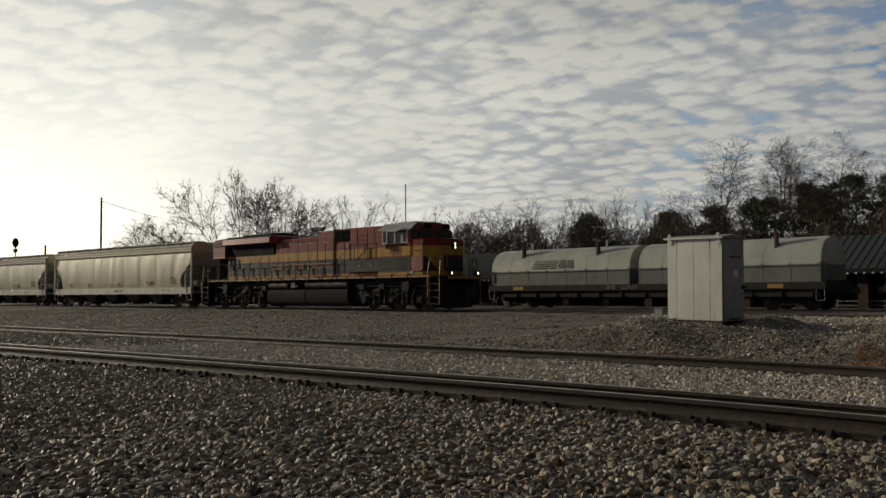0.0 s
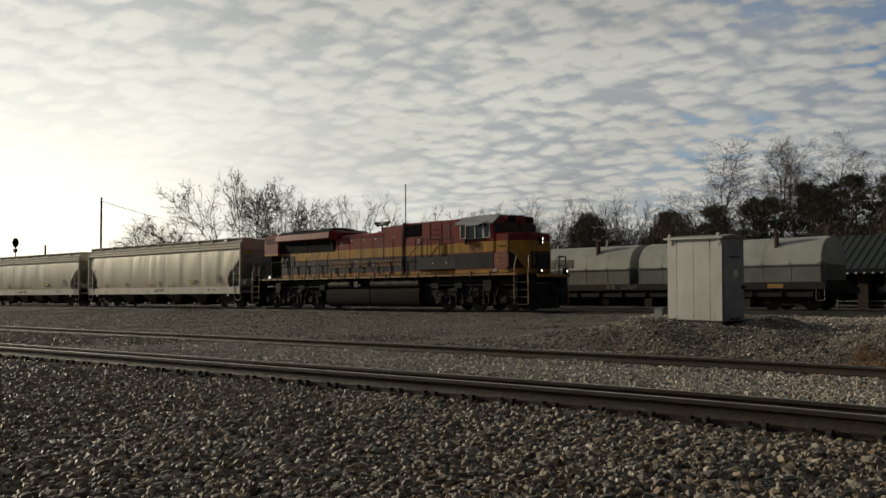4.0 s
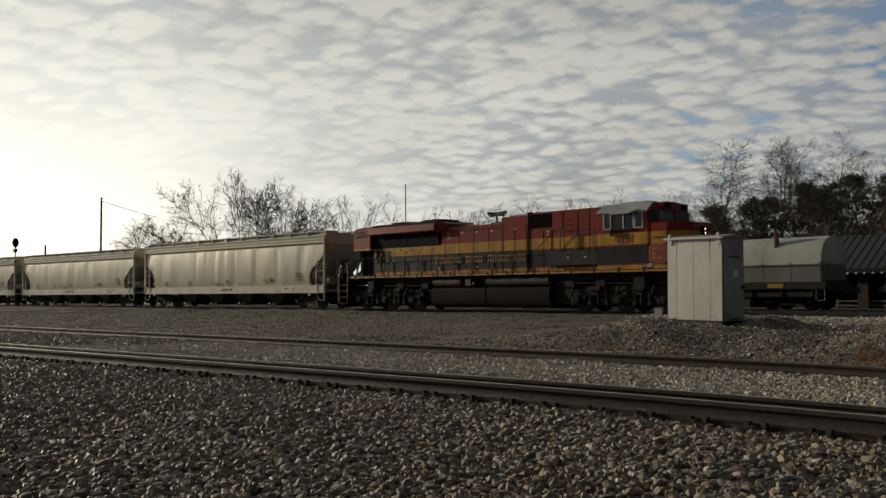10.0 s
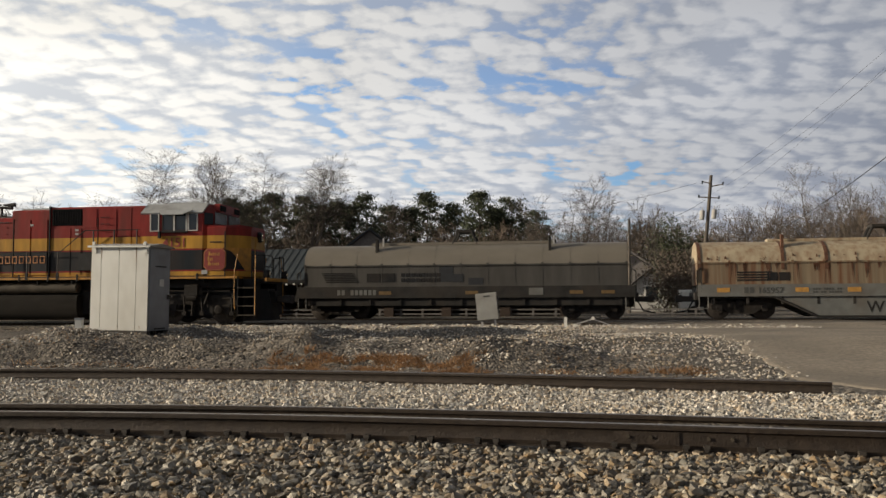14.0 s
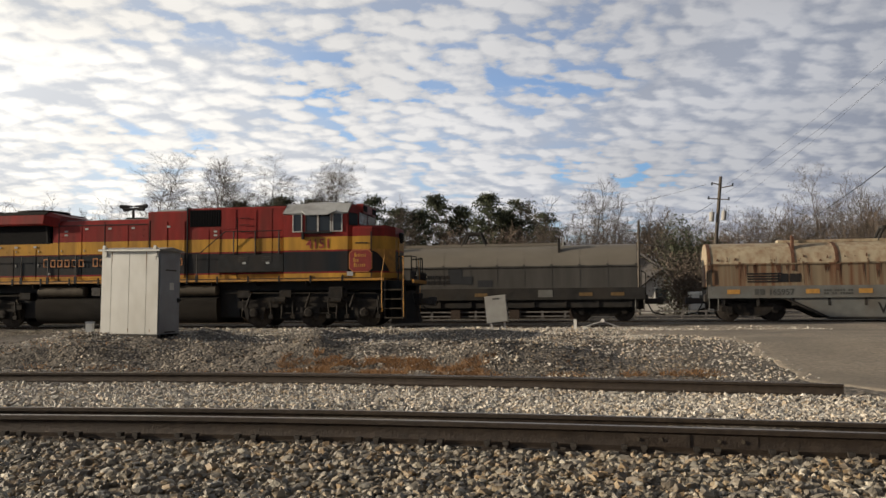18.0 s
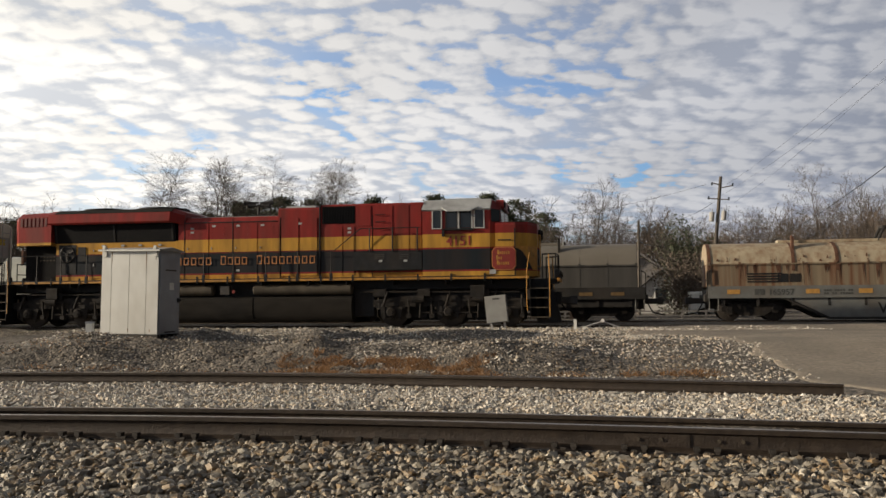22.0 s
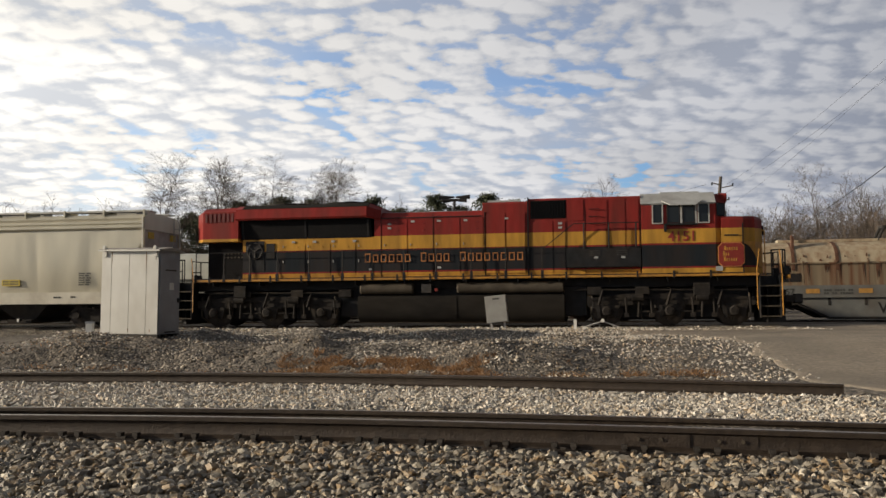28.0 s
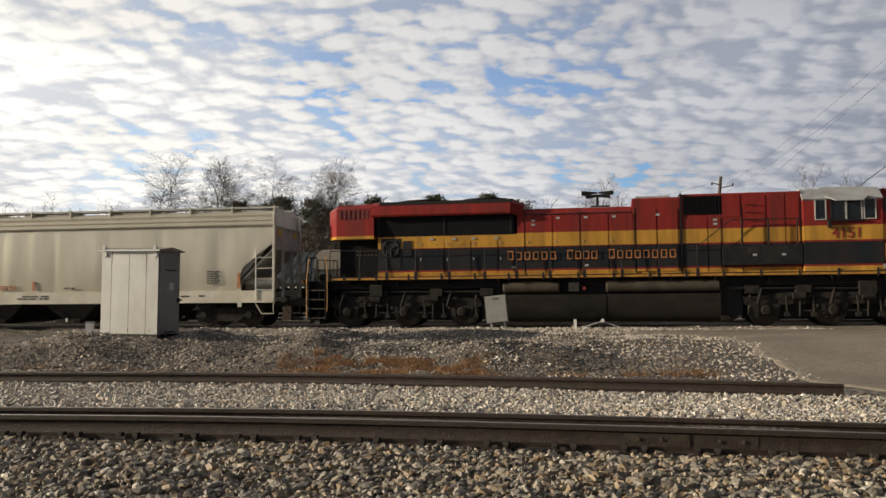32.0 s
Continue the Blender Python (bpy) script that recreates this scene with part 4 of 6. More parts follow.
def make_hopper(length, top, ribs):
    h = thing("hopper_car", "light grey steel covered hopper car with ladders and roof walkway", "freight car", "train cars")
    e = length / 2
    # side sheet section, slightly bowed
    def sec(w):
        return [(-w, 1.3), (-w - 0.03, 1.8), (-w - 0.05, 2.5), (-w - 0.03, 3.2), (-w, top - 0.62)]

    a = Acc()
    ys = sec(1.44)
    xs = np.linspace(-e, e, 181)
    # trimmed ends: the sheet is cut away along a slope at both ends
    def cut(z):
        return 0.05 + 1.25 * max(0, min(1, (3.05 - z) / 0.95)) ** 0.9

    for sgn in (1, -1):
        vs, fs = [], []
        for x in xs:
            for y, z in [(-1.44 - 0.05 * math.sin(math.pi * (zz - 1.3) / (top - 1.92)), zz) for zz in np.linspace(1.3, top - 0.62, 12)]:
                lim = e - cut(z)
                xx = max(-lim, min(lim, x))
                k = (x + e) / length * ribs
                dent = 0.02 * abs(math.sin(math.pi * k)) ** 0.45 * math.sin(math.pi * (z - 1.3) / (top - 1.92)) ** 0.4 + 0.014 * noise.noise((x * 1.5, z * 0.45, length)) + 0.006 * noise.noise((x * 4.0, z * 0.7, length + 5))
                vs.append((xx, sgn * (y - dent), z))
        for i in range(180):
            for j in range(11):
                fs.append((i * 12 + j, i * 12 + j + 1, (i + 1) * 12 + j + 1, (i + 1) * 12 + j))
        a.add(vs, fs)
    side = part("side_sheet", a, HOP, h, smooth=True)
    # inner slope sheets and top chord
    core = Acc().slab([(-e + 0.25, top - 0.62), (-e + 0.25, 3.0), (-e + 1.9, 1.2), (e - 1.9, 1.2), (e - 0.25, 3.0), (e - 0.25, top - 0.62)], -1.38, 1.38)
    part("slope_sheet", core, HOP_END, h)
    part("top_chord", Acc().prism([(-1.5, top - 0.66), (-1.55, top - 0.6), (-1.55, top - 0.5), (-1.51, top - 0.47), (-1.55, top - 0.44), (-1.55, top - 0.36), (-1.51, top - 0.33), (-1.53, top - 0.24), (-1.2, top - 0.08), (0, top), (1.2, top - 0.08), (1.53, top - 0.24), (1.5, top - 0.66)], -e, e), HOP, h)
    rw = Acc()
    for y in (-1.1, 0.5):
        rw.box(-e, e, y, y + 0.6, top + 0.05, top + 0.085)
        rw.box(-e, e, y - 0.01, y, top + 0.03, top + 0.1)
    part("roof_walkway", rw, HOP_END, h)
    n = int(length / 1.62)
    for i in range(n + 1):
        x = -e + 0.1 + i * (length - 0.2) / n
        part("walkway_bracket", Acc().box(x - 0.03, x + 0.03, -1.35, -0.45, top - 0.12, top + 0.05).box(x - 0.03, x + 0.03, -1.36, -1.3, top - 0.2, top + 0.1), HOP, h)
    for i in range(5):
        x = -e * 0.8 + i * e * 0.4
        part("roof_hatch", Acc().box(x - 1.0, x + 1.0, -0.3, 0.3, top - 0.02, top + 0.14, 0.04), HOP_END, h)
    for sgn in (-1, 1):
        part("side_sill", Acc().box(-e, e, min(sgn * 1.46, sgn * 1.53), max(sgn * 1.46, sgn * 1.53), 0.9, 1.34), HOP_SILL, h, "cream side sill")
    for k in (-1, 1):
        part("end_wall", Acc().box(min(k * (e - 0.12), k * (e - 0.05)), max(k * (e - 0.12), k * (e - 0.05)), -1.42, 1.42, 2.85, top - 0.3), HOP_END, h)
        for y in (-1.1, 0.7):
            part("placard", Acc().box(min(k * (e - 0.05), k * (e - 0.03)), max(k * (e - 0.05), k * (e - 0.03)), y, y + 0.45, 3.35, 3.6), STENCIL_Y, h, "faded yellow placard")
        part("end_slope", Acc().add([(k * (e - 0.1), -1.4, 2.9), (k * (e - 0.1), 1.4, 2.9), (k * (e - 1.75), 1.4, 1.3), (k * (e - 1.75), -1.4, 1.3), (k * (e - 0.1), -1.4, 2.82), (k * (e - 0.1), 1.4, 2.82), (k * (e - 1.75), 1.4, 1.22), (k * (e - 1.75), -1.4, 1.22)],
                                    [(0, 1, 2, 3), (7, 6, 5, 4), (0, 4, 5, 1), (1, 5, 6, 2), (2, 6, 7, 3), (3, 7, 4, 0)]), HOP_END, h)
        part("end_platform", Acc().box(min(k * e, k * (e - 1.9)), max(k * e, k * (e - 1.9)), -1.45, 1.45, 0.95, 1.1), HOP_END, h)
        for y in (-1.47, -0.5, 0.5, 1.47):
            part("end_post", Acc().box(min(k * e, k * (e - 0.09)), max(k * e, k * (e - 0.09)), y - 0.06, y + 0.06, 0.9, top - 0.2 if abs(y) > 1 else 2.9), HOP if abs(y) > 1 else HOP_END, h)
        part("air_tank", Acc().tube((k * (e - 1.35), -0.75, 1.62), (k * (e - 0.2), -0.75, 1.62), 0.24, 14), HOP, h, smooth=True)
        for sgn in (-1, 1):
            la = Acc()
            for x in (e - 0.72, e - 0.06):
                la.box(min(k * x, k * (x + 0.04)), max(k * x, k * (x + 0.04)), sgn * 1.56 - 0.015, sgn * 1.56 + 0.015, 1.0, 2.85 if x < e - 0.5 else top - 0.2)
            for z in (1.36, 1.75, 2.14, 2.53):
                la.tube((k * (e - 0.72), sgn * 1.56, z), (k * (e - 0.04), sgn * 1.56, z), 0.014, 6)
            part("side_ladder", la, WHITEP, h)
            part("stirrup", Acc().pipe([(k * (e - 0.75), sgn * 1.5, 0.9), (k * (e - 0.5), sgn * 1.5, 0.5), (k * (e - 0.05), sgn * 1.5, 0.5), (k * (e - 0.05), sgn * 1.5, 0.9)], 0.018), HOP_SILL, h)
            part("jacking_pad", Acc().box(min(k * (e - 1.25), k * (e - 1.4)), max(k * (e - 1.25), k * (e - 1.4)), sgn * 1.5 - 0.04, sgn * 1.5 + 0.04, 0.75, 0.92), HOP_SILL, h)
        el = Acc()
        for y in (0.85, 1.35):
            el.tube((k * (e + 0.05), y, 1.0), (k * (e + 0.05), y, top - 0.1), 0.018, 6)
        for i in range(8):
            el.tube((k * (e + 0.05), 0.85, 1.2 + i * 0.38), (k * (e + 0.05), 1.35, 1.2 + i * 0.38), 0.014, 6)
        part("end_ladder", el, HOP_END, h)
        part("hand_brake", Acc().tube((k * (e + 0.02), -0.45, 2.1), (k * (e + 0.1), -0.45, 2.1), 0.28, 16).pipe([(k * (e - 0.3), -0.3, 1.5), (k * (e - 0.1), -0.5, 1.9), (k * (e - 0.1), -0.7, 1.4)], 0.03), HOP_END, h)
        part("coupler", Acc().box(min(k * (e - 0.3), k * (e + 0.72)), max(k * (e - 0.3), k * (e + 0.72)), -0.12, 0.12, 0.76, 1.0, 0.03).box(min(k * (e + 0.5), k * (e + 0.76)), max(k * (e + 0.5), k * (e + 0.76)), -0.2, 0.2, 0.72, 1.04, 0.04), STEEL, h)
        freight_truck(h, k * (e - 2.0), wheelsets)
    part("center_sill", Acc().box(-e, e, -0.2, 0.2, 0.78, 1.15), STEEL, h)
    bays = 4
    for i in range(bays):
        x = -e + 3.6 + (i + 0.5) * (length - 7.2) / bays
        w = (length - 7.2) / bays / 2
        part("outlet_bay", Acc().loft([[(x - w, -1.35, 1.25), (x + w, -1.35, 1.25), (x + w, 1.35, 1.25), (x - w, 1.35, 1.25)], [(x - 0.4, -0.9, 0.32), (x + 0.4, -0.9, 0.32), (x + 0.4, 0.9, 0.32), (x - 0.4, 0.9, 0.32)]]), STEEL, h)
        part("outlet_gate", Acc().box(x - 0.5, x + 0.5, -1.3, 1.3, 0.18, 0.32).tube((x + 0.1, -1.35, 0.3), (x + 0.1, -1.5, 0.3), 0.05, 8), TRUCK, h)
        part("gate_marker", Acc().box(x + 0.06, x + 0.14, -1.53, -1.5, 0.24, 0.36), WHITEP, h)
    # stencilled data, all too small to spell
    for z, w in zip(np.arange(2.02, 1.5, -0.085), (0.5, 0.42, 0.5, 0.46, 0.5, 0.44)):
        bars(h, STENCIL, e - 2.6, e - 2.6 + w, -1.522, z, z + 0.05, [1, 1, .8, 1, 0, 1, 1, 1], gap=0.15)
    for x in (e - 1.42, e - 9.6, -e + 5.6, -e + 2.6):
        part("stripe", Acc().box(x, x + 0.1, -1.53, -1.5, 1.42, 1.98 if x > e - 2 else 1.75), STENCIL_O, h)
    for x, w, z in ((e - 11.2, 0.9, 1.55), (e - 11.2, 0.9, 1.46)):
        bars(h, STENCIL_O, x, x + w, -1.52, z, z + 0.06, [1, 1, 1, .8, 1, 1, 0, 1, 1, 1], gap=0.15)
    for x, w, z in ((e - 8.3, 0.45, 1.46), (e - 10.0, 1.1, 1.16), (e - 10.2, 1.3, 1.07), (e - 2.9, 0.2, 1.13), (e - 3.6, 0.3, 1.12)):
        bars(h, STENCIL, x, x + w, -1.54 if z < 1.3 else -1.52, z, z + 0.06, [1, 1, 1, .8, 1, 1, 0, 1, 1, 1], gap=0.15)
    sign = part("hazard_panel", Acc().box(e - 5.75, e - 5.0, -1.535, -1.515, 1.6, 1.84), STENCIL_Y, h, "yellow stencilled panel")
    for z in (1.65, 1.74):
        bars(sign, STENCIL, e - 5.7, e - 5.06, -1.537, z, z + 0.05, [1, 1, .8, 1, 0, 1, 1, 1, 1, .8, 1], gap=0.2)
    return h


hoppers = [make_hopper(19.6, 4.34, 9), make_hopper(17.8, 4.16, 8)]
hoppers.append(copy_thing(hoppers[1], Matrix()))
for o in hoppers[2].children:
    if o.name.startswith("wheelset"):
        wheelsets.append((o, o.location.x, o.location.z))
HOP_AT = (-21.67, -41.85, -61.1)
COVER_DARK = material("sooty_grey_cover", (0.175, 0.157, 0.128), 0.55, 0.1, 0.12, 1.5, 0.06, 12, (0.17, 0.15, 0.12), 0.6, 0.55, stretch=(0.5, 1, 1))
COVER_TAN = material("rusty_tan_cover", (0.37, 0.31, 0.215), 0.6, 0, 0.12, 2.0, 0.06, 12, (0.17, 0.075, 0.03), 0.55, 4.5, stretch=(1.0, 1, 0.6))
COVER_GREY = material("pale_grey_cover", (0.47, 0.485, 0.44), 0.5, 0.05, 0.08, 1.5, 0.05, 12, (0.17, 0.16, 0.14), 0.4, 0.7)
# Skirts darker than the crowns: weaker light on upright sides is in the colour.
SKIRT_DARK = material("shaded_sooty_skirt", (0.06, 0.056, 0.05), 0.6, 0, 0.25, 1.5, 0.05, 12, (0.04, 0.037, 0.034), 0.7, 0.9, stretch=(1.4, 1, 0.25))
SKIRT_TAN = material("shaded_rusty_tan_skirt", (0.2, 0.155, 0.1), 0.7, 0, 0.2, 2.0, 0.05, 12, (0.13, 0.05, 0.022), 0.9, 1.5, stretch=(3.5, 1, 0.12))
SKIRT_GREY = material("shaded_grey_skirt", (0.17, 0.18, 0.17), 0.6, 0, 0.12, 1.5, 0.05, 12, (0.1, 0.09, 0.08), 0.5, 0.7)
SIDE_GREY = material("weathered_side_sill", (0.135, 0.138, 0.13), 0.6, 0, 0.15, 3, 0.05, 15, (0.11, 0.09, 0.07), 0.6, 1.3)
SIDE_DARK = material("sooty_car_side", (0.026, 0.025, 0.024), 0.75, 0, 0.3, 3, 0.1, 15, (0.055, 0.046, 0.038), 0.5, 1.2, spec=0.25)
RUST = material("rust_streak", (0.1, 0.044, 0.024), 0.85, 0, 0.35, 7)
PATCH = material("painted_out_patch", (0.014, 0.016, 0.02), 0.6, 0, 0.2, 5)
OCHRE_DIM = material("sooty_ochre_marking", (0.14, 0.085, 0.03), 0.7, 0, 0.2, 8)
OCHRE = material("ochre_marking", (0.42, 0.22, 0.05), 0.6, 0, 0.2, 8)


def cover_outline(z0, mid, top, w=1.42, n=9):
    """Half-barrel cover: straight skirt, then an arched crown."""
    arch = [(-w * math.cos(k * math.pi / n), mid + (top - mid) * math.sin(k * math.pi / n) ** 0.85) for k in range(n + 1)]
    return [(-w, z0)] + arch + [(w, z0)]


def make_cover(car, x0, x1, z0, mid, top, mat, skirt, ridge=True):
    outline = cover_outline(mid, mid, top)
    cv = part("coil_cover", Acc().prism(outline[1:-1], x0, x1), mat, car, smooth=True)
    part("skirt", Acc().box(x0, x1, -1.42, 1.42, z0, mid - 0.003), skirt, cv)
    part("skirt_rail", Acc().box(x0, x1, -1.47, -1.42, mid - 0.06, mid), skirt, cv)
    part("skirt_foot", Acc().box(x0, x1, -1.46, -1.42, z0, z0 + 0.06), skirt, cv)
    n = max(4, int((x1 - x0) / 1.15))
    for i in range(n + 1):
        x = x0 + 0.05 + i * (x1 - x0 - 0.1) / n
        part("cover_rib", Acc().prism([(y * 1.003, z + 0.004) for y, z in outline[1:-1]], x - 0.012, x + 0.012), mat, cv)
        part("skirt_rib", Acc().box(x - 0.02, x + 0.02, -1.427, -1.42, z0 + 0.06, mid - 0.06), skirt, cv)
        part("latch", Acc().box(x - 0.05, x + 0.05, -1.5, -1.46, mid - 0.02, mid + 0.06), skirt, cv)
    for x in (x0 + (x1 - x0) * 0.23, x0 + (x1 - x0) * 0.77):
        part("lifting_bracket", Acc().slab([(x - 0.06, top - 0.75), (x + 0.05, top - 0.75), (x + 0.05, top + 0.2), (x - 0.02, top + 0.24), (x - 0.05, top + 0.2)], -1.17, -0.93), SIDE_DARK if mat is COVER_DARK else RUST, cv)
        part("guide_post", Acc().box(x + 0.12, x + 0.2, 0.6, 0.7, top - 0.3, top + 0.2), SIDE_DARK, cv)
        part("lifting_post", Acc().box(x + 0.1, x + 0.16, -0.5, -0.42, top - 0.1, top + 0.3), SILVER, cv)
    if ridge:
        part("ridge_walk", Acc().box(x0 + (x1 - x0) * 0.2, x1 - (x1 - x0) * 0.22, -0.35, 0.35, top - 0.02, top + 0.09), mat, cv)
        xm = (x0 + x1) / 2
        part("lifting_frame", Acc().pipe([(xm - 0.55, -0.3, top), (xm - 0.3, -0.3, top + 0.55), (xm + 0.3, -0.3, top + 0.55), (xm + 0.55, -0.3, top)], 0.06).pipe([(xm - 0.55, 0.3, top), (xm - 0.3, 0.3, top + 0.55), (xm + 0.3, 0.3, top + 0.55), (xm + 0.55, 0.3, top)], 0.06).box(xm - 0.35, xm + 0.35, -0.35, 0.35, top + 0.52, top + 0.62), SIDE_DARK, cv)
    return cv


def coil_car(label, s, length, covers, z0, mid, top, mat, skirt, sill_mat, side_mat, belly):
    car = thing("coil_car", label, "freight car", "coil cars", on_track(s, 8.5))
    e = length / 2
    for x0, x1 in covers:
        make_cover(car, x0, x1, z0, mid, top, mat, skirt, ridge=len(covers) == 1)
    part("floor", Acc().box(-e, e, -1.35, 1.35, 0.85, 1.3), side_mat, car)
    for sgn in (-1, 1):
        part("side_sill", Acc().box(-e, e, min(sgn * 1.38, sgn * 1.5), max(sgn * 1.38, sgn * 1.5), 0.96, z0), sill_mat, car)
        part("sill_flange", Acc().box(-e, e, min(sgn * 1.38, sgn * 1.53), max(sgn * 1.38, sgn * 1.53), 0.93, 0.97), SIDE_GREY if belly else side_mat, car)
        if belly:
            part("belly_plate", Acc().slab([(-e + 3.0, 0.93), (-e + 4.6, 0.12), (e - 4.6, 0.12), (e - 3.0, 0.93)], sgn * 1.4 - 0.03, sgn * 1.4 + 0.03), sill_mat, car)
            part("belly_flange", Acc().pipe([(-e + 2.2, sgn * 1.44, 0.93), (-e + 3.0, sgn * 1.44, 0.9), (-e + 4.6, sgn * 1.44, 0.12), (e - 4.6, sgn * 1.44, 0.12), (e - 3.0, sgn * 1.44, 0.9)], 0.05), side_mat, car)
        else:
            part("side_girder", Acc().box(-e + 0.3, e - 0.3, sgn * 1.36 - 0.03, sgn * 1.36 + 0.03, 0.6, 0.93), side_mat, car)
    n = int(length / 1.3)
    for i in range(n):
        x = -e + 0.6 + i * (length - 1.2) / (n - 1)
        part("sill_stake", Acc().box(x - 0.05, x + 0.05, -1.44, -1.37, 0.62, 0.92), side_mat, car)
    for k in (-1, 1):
        freight_truck(car, k * (e - 1.75), [])
        part("end_sill", Acc().box(min(k * e, k * (e + 0.12)), max(k * e, k * (e + 0.12)), -1.45, 1.45, 0.8, 1.1), side_mat, car)
        part("end_platform", Acc().box(min(k * e, k * (e - 0.5)), max(k * e, k * (e - 0.5)), -1.48, 1.48, 1.05, 1.1), side_mat, car)
        part("end_grab", Acc().pipe([(k * (e + 0.02), -1.45, 1.1), (k * (e + 0.02), -1.45, 2.0), (k * (e - 0.15), -1.48, 2.1), (k * (e - 0.15), -1.48, 1.1)], 0.022), SIDE_DARK, car)
        part("coupler", Acc().box(min(k * e, k * (e + 0.75)), max(k * e, k * (e + 0.75)), -0.12, 0.12, 0.72, 0.96, 0.03).box(min(k * (e + 0.55), k * (e + 0.8)), max(k * (e + 0.55), k * (e + 0.8)), -0.2, 0.2, 0.7, 1.0, 0.04), STEEL, car)
        part("brake_hose", Acc().pipe([(k * (e + 0.1), -0.4, 0.8), (k * (e + 0.35), -0.42, 0.35), (k * (e + 0.85), -0.35, 0.25)], 0.03), BLACK, car)
        part("step", Acc().pipe([(k * (e - 0.05), -1.48, 0.95), (k * (e - 0.05), -1.48, 0.45), (k * (e - 0.4), -1.48, 0.45), (k * (e - 0.4), -1.48, 0.95)], 0.02), SIDE_GREY, car)
    part("center_sill", Acc().box(-e, e, -0.25, 0.25, 0.5, 0.85), STEEL, car)
    return car


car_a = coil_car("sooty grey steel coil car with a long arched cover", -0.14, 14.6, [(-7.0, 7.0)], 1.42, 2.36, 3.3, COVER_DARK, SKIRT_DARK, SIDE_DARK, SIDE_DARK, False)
for j in range(6):
    part("emblem_bar", Acc().box(-6.0 - j * 0.04, -4.55 - j * 0.05, -1.445, -1.425, 1.62 + j * 0.075, 1.66 + j * 0.075), BLACK, car_a, "black horizontal emblem bar")
bars(car_a, BLACK, -4.2, -2.85, -1.43, 1.62, 2.0, [1, 1], "emblem_block", gap=0.12)
for z in (1.84, 1.62):
    bars(car_a, BLACK, -2.65, -0.85, -1.43, z, z + 0.16, [1, 1, 1, 1, 1, 1, 1, 1], gap=0.25)
bars(car_a, SIDE_GREY, -5.5, -3.7, -1.505, 1.06, 1.28, [1, 1, 0, 1, 1, 1, 1, 1, 1], "reporting_mark", gap=0.3)
part("painted_patch", Acc().box(-0.95, -0.35, -1.43, -1.41, 1.62, 2.3).box(-0.35, 0.1, -1.432, -1.41, 1.6, 1.95), PATCH, car_a)
part("painted_patch", Acc().box(0.32, 0.95, -1.43, -1.41, 1.48, 1.78), PATCH, car_a)
for x in (-3.6, 0.2, 4.6, 5.9):
    part("reflector", Acc().box(x, x + 0.55, -1.51, -1.5, 1.08, 1.22), OCHRE_DIM, car_a)
part("data_panel", Acc().box(2.9, 3.5, -1.51, -1.5, 1.04, 1.34), SIDE_GREY, car_a)

car_b = coil_car("rust-streaked tan coil car with a pale sill", 16.75, 14.6, [(-7.3, 7.3)], 1.42, 2.33, 3.22, COVER_TAN, SKIRT_TAN, SIDE_GREY, SIDE_DARK, True)
for j in range(4):
    part("emblem_bar", Acc().box(-5.75, -4.6 + j * 0.06, -1.445, -1.425, 1.56 + j * 0.105, 1.62 + j * 0.105), BLACK, car_b, "black horizontal emblem bar")
bars(car_b, BLACK, -4.62, -3.7, -1.43, 1.56, 1.9, [1, 1], "emblem_block", gap=0.12)
bars(car_b, STENCIL, -5.52, -5.1, -1.505, 1.06, 1.3, [1, 1], "reporting_mark", gap=0.25)
lettering("165957", 0.33, STENCIL, car_b, (-4.98, -1.508, 1.06), label="black painted car number")
lettering("W G", 0.62, SIDE_DARK, car_b, (-0.9, -1.436, 0.3), "chalk_mark", label="hand-drawn chalk letters")
random.seed(4)
for i in range(40):
    x, a = -7.2 + 14.4 * random.random(), radians(random.uniform(1, 12))
    w, h = random.uniform(0.03, 0.11), random.uniform(0.03, 0.12)
    y, z = -1.42 * math.cos(a) - 0.006, 2.33 + 0.89 * math.sin(a) ** 0.85
    part("rust_spot", Acc().add([(x, y, z), (x + w, y, z + 0.01), (x + w * 0.8, y + 0.02, z + h), (x + w * 0.3, y + 0.025, z + h * 1.2)], [(0, 1, 2, 3)]), RUST, car_b)
for i in range(60):
    x = -7.2 + 14.4 * random.random()
    part("rust_streak", Acc().add([(x, -1.437, 2.3), (x + 0.04 + 0.12 * random.random(), -1.437, 2.3), (x + 0.06, -1.437, 2.25 - 0.85 * random.random())], [(0, 1, 2)]), RUST, car_b)
for x in (-7.28, -4.05, -2.4, 0.9):
    part("rust_band", Acc().prism([(y * 1.02, z + 0.016) for y, z in cover_outline(2.0, 2.33, 3.22)], x, x + 0.13), RUST, car_b)
for x in (-6.55, -3.55, -1.6, 0.5):
    part("reflector", Acc().box(x, x + 0.5, -1.51, -1.5, 1.1, 1.28), OCHRE, car_b)
bars(car_b, STENCIL, -2.9, -1.8, -1.505, 1.18, 1.26, [1, 1, 1, 0, 1, 1, 1, 1, 0, 1, 1], gap=0.2)
bars(car_b, STENCIL, -2.9, -1.8, -1.505, 1.06, 1.14, [1, 1, 0, 1, 1, 0, 1, 1, 1, 1, 1], gap=0.2)

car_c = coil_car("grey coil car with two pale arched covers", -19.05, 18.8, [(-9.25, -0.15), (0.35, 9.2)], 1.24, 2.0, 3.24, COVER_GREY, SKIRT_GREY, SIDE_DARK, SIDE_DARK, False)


def on_cover(a):
    """A point (y, z) a hair outside the pale cover at angle a up its arch."""
    a = radians(a)
    return -1.42 * math.cos(a) - 0.012, 2.0 + 1.24 * math.sin(a) ** 0.85 + 0.004


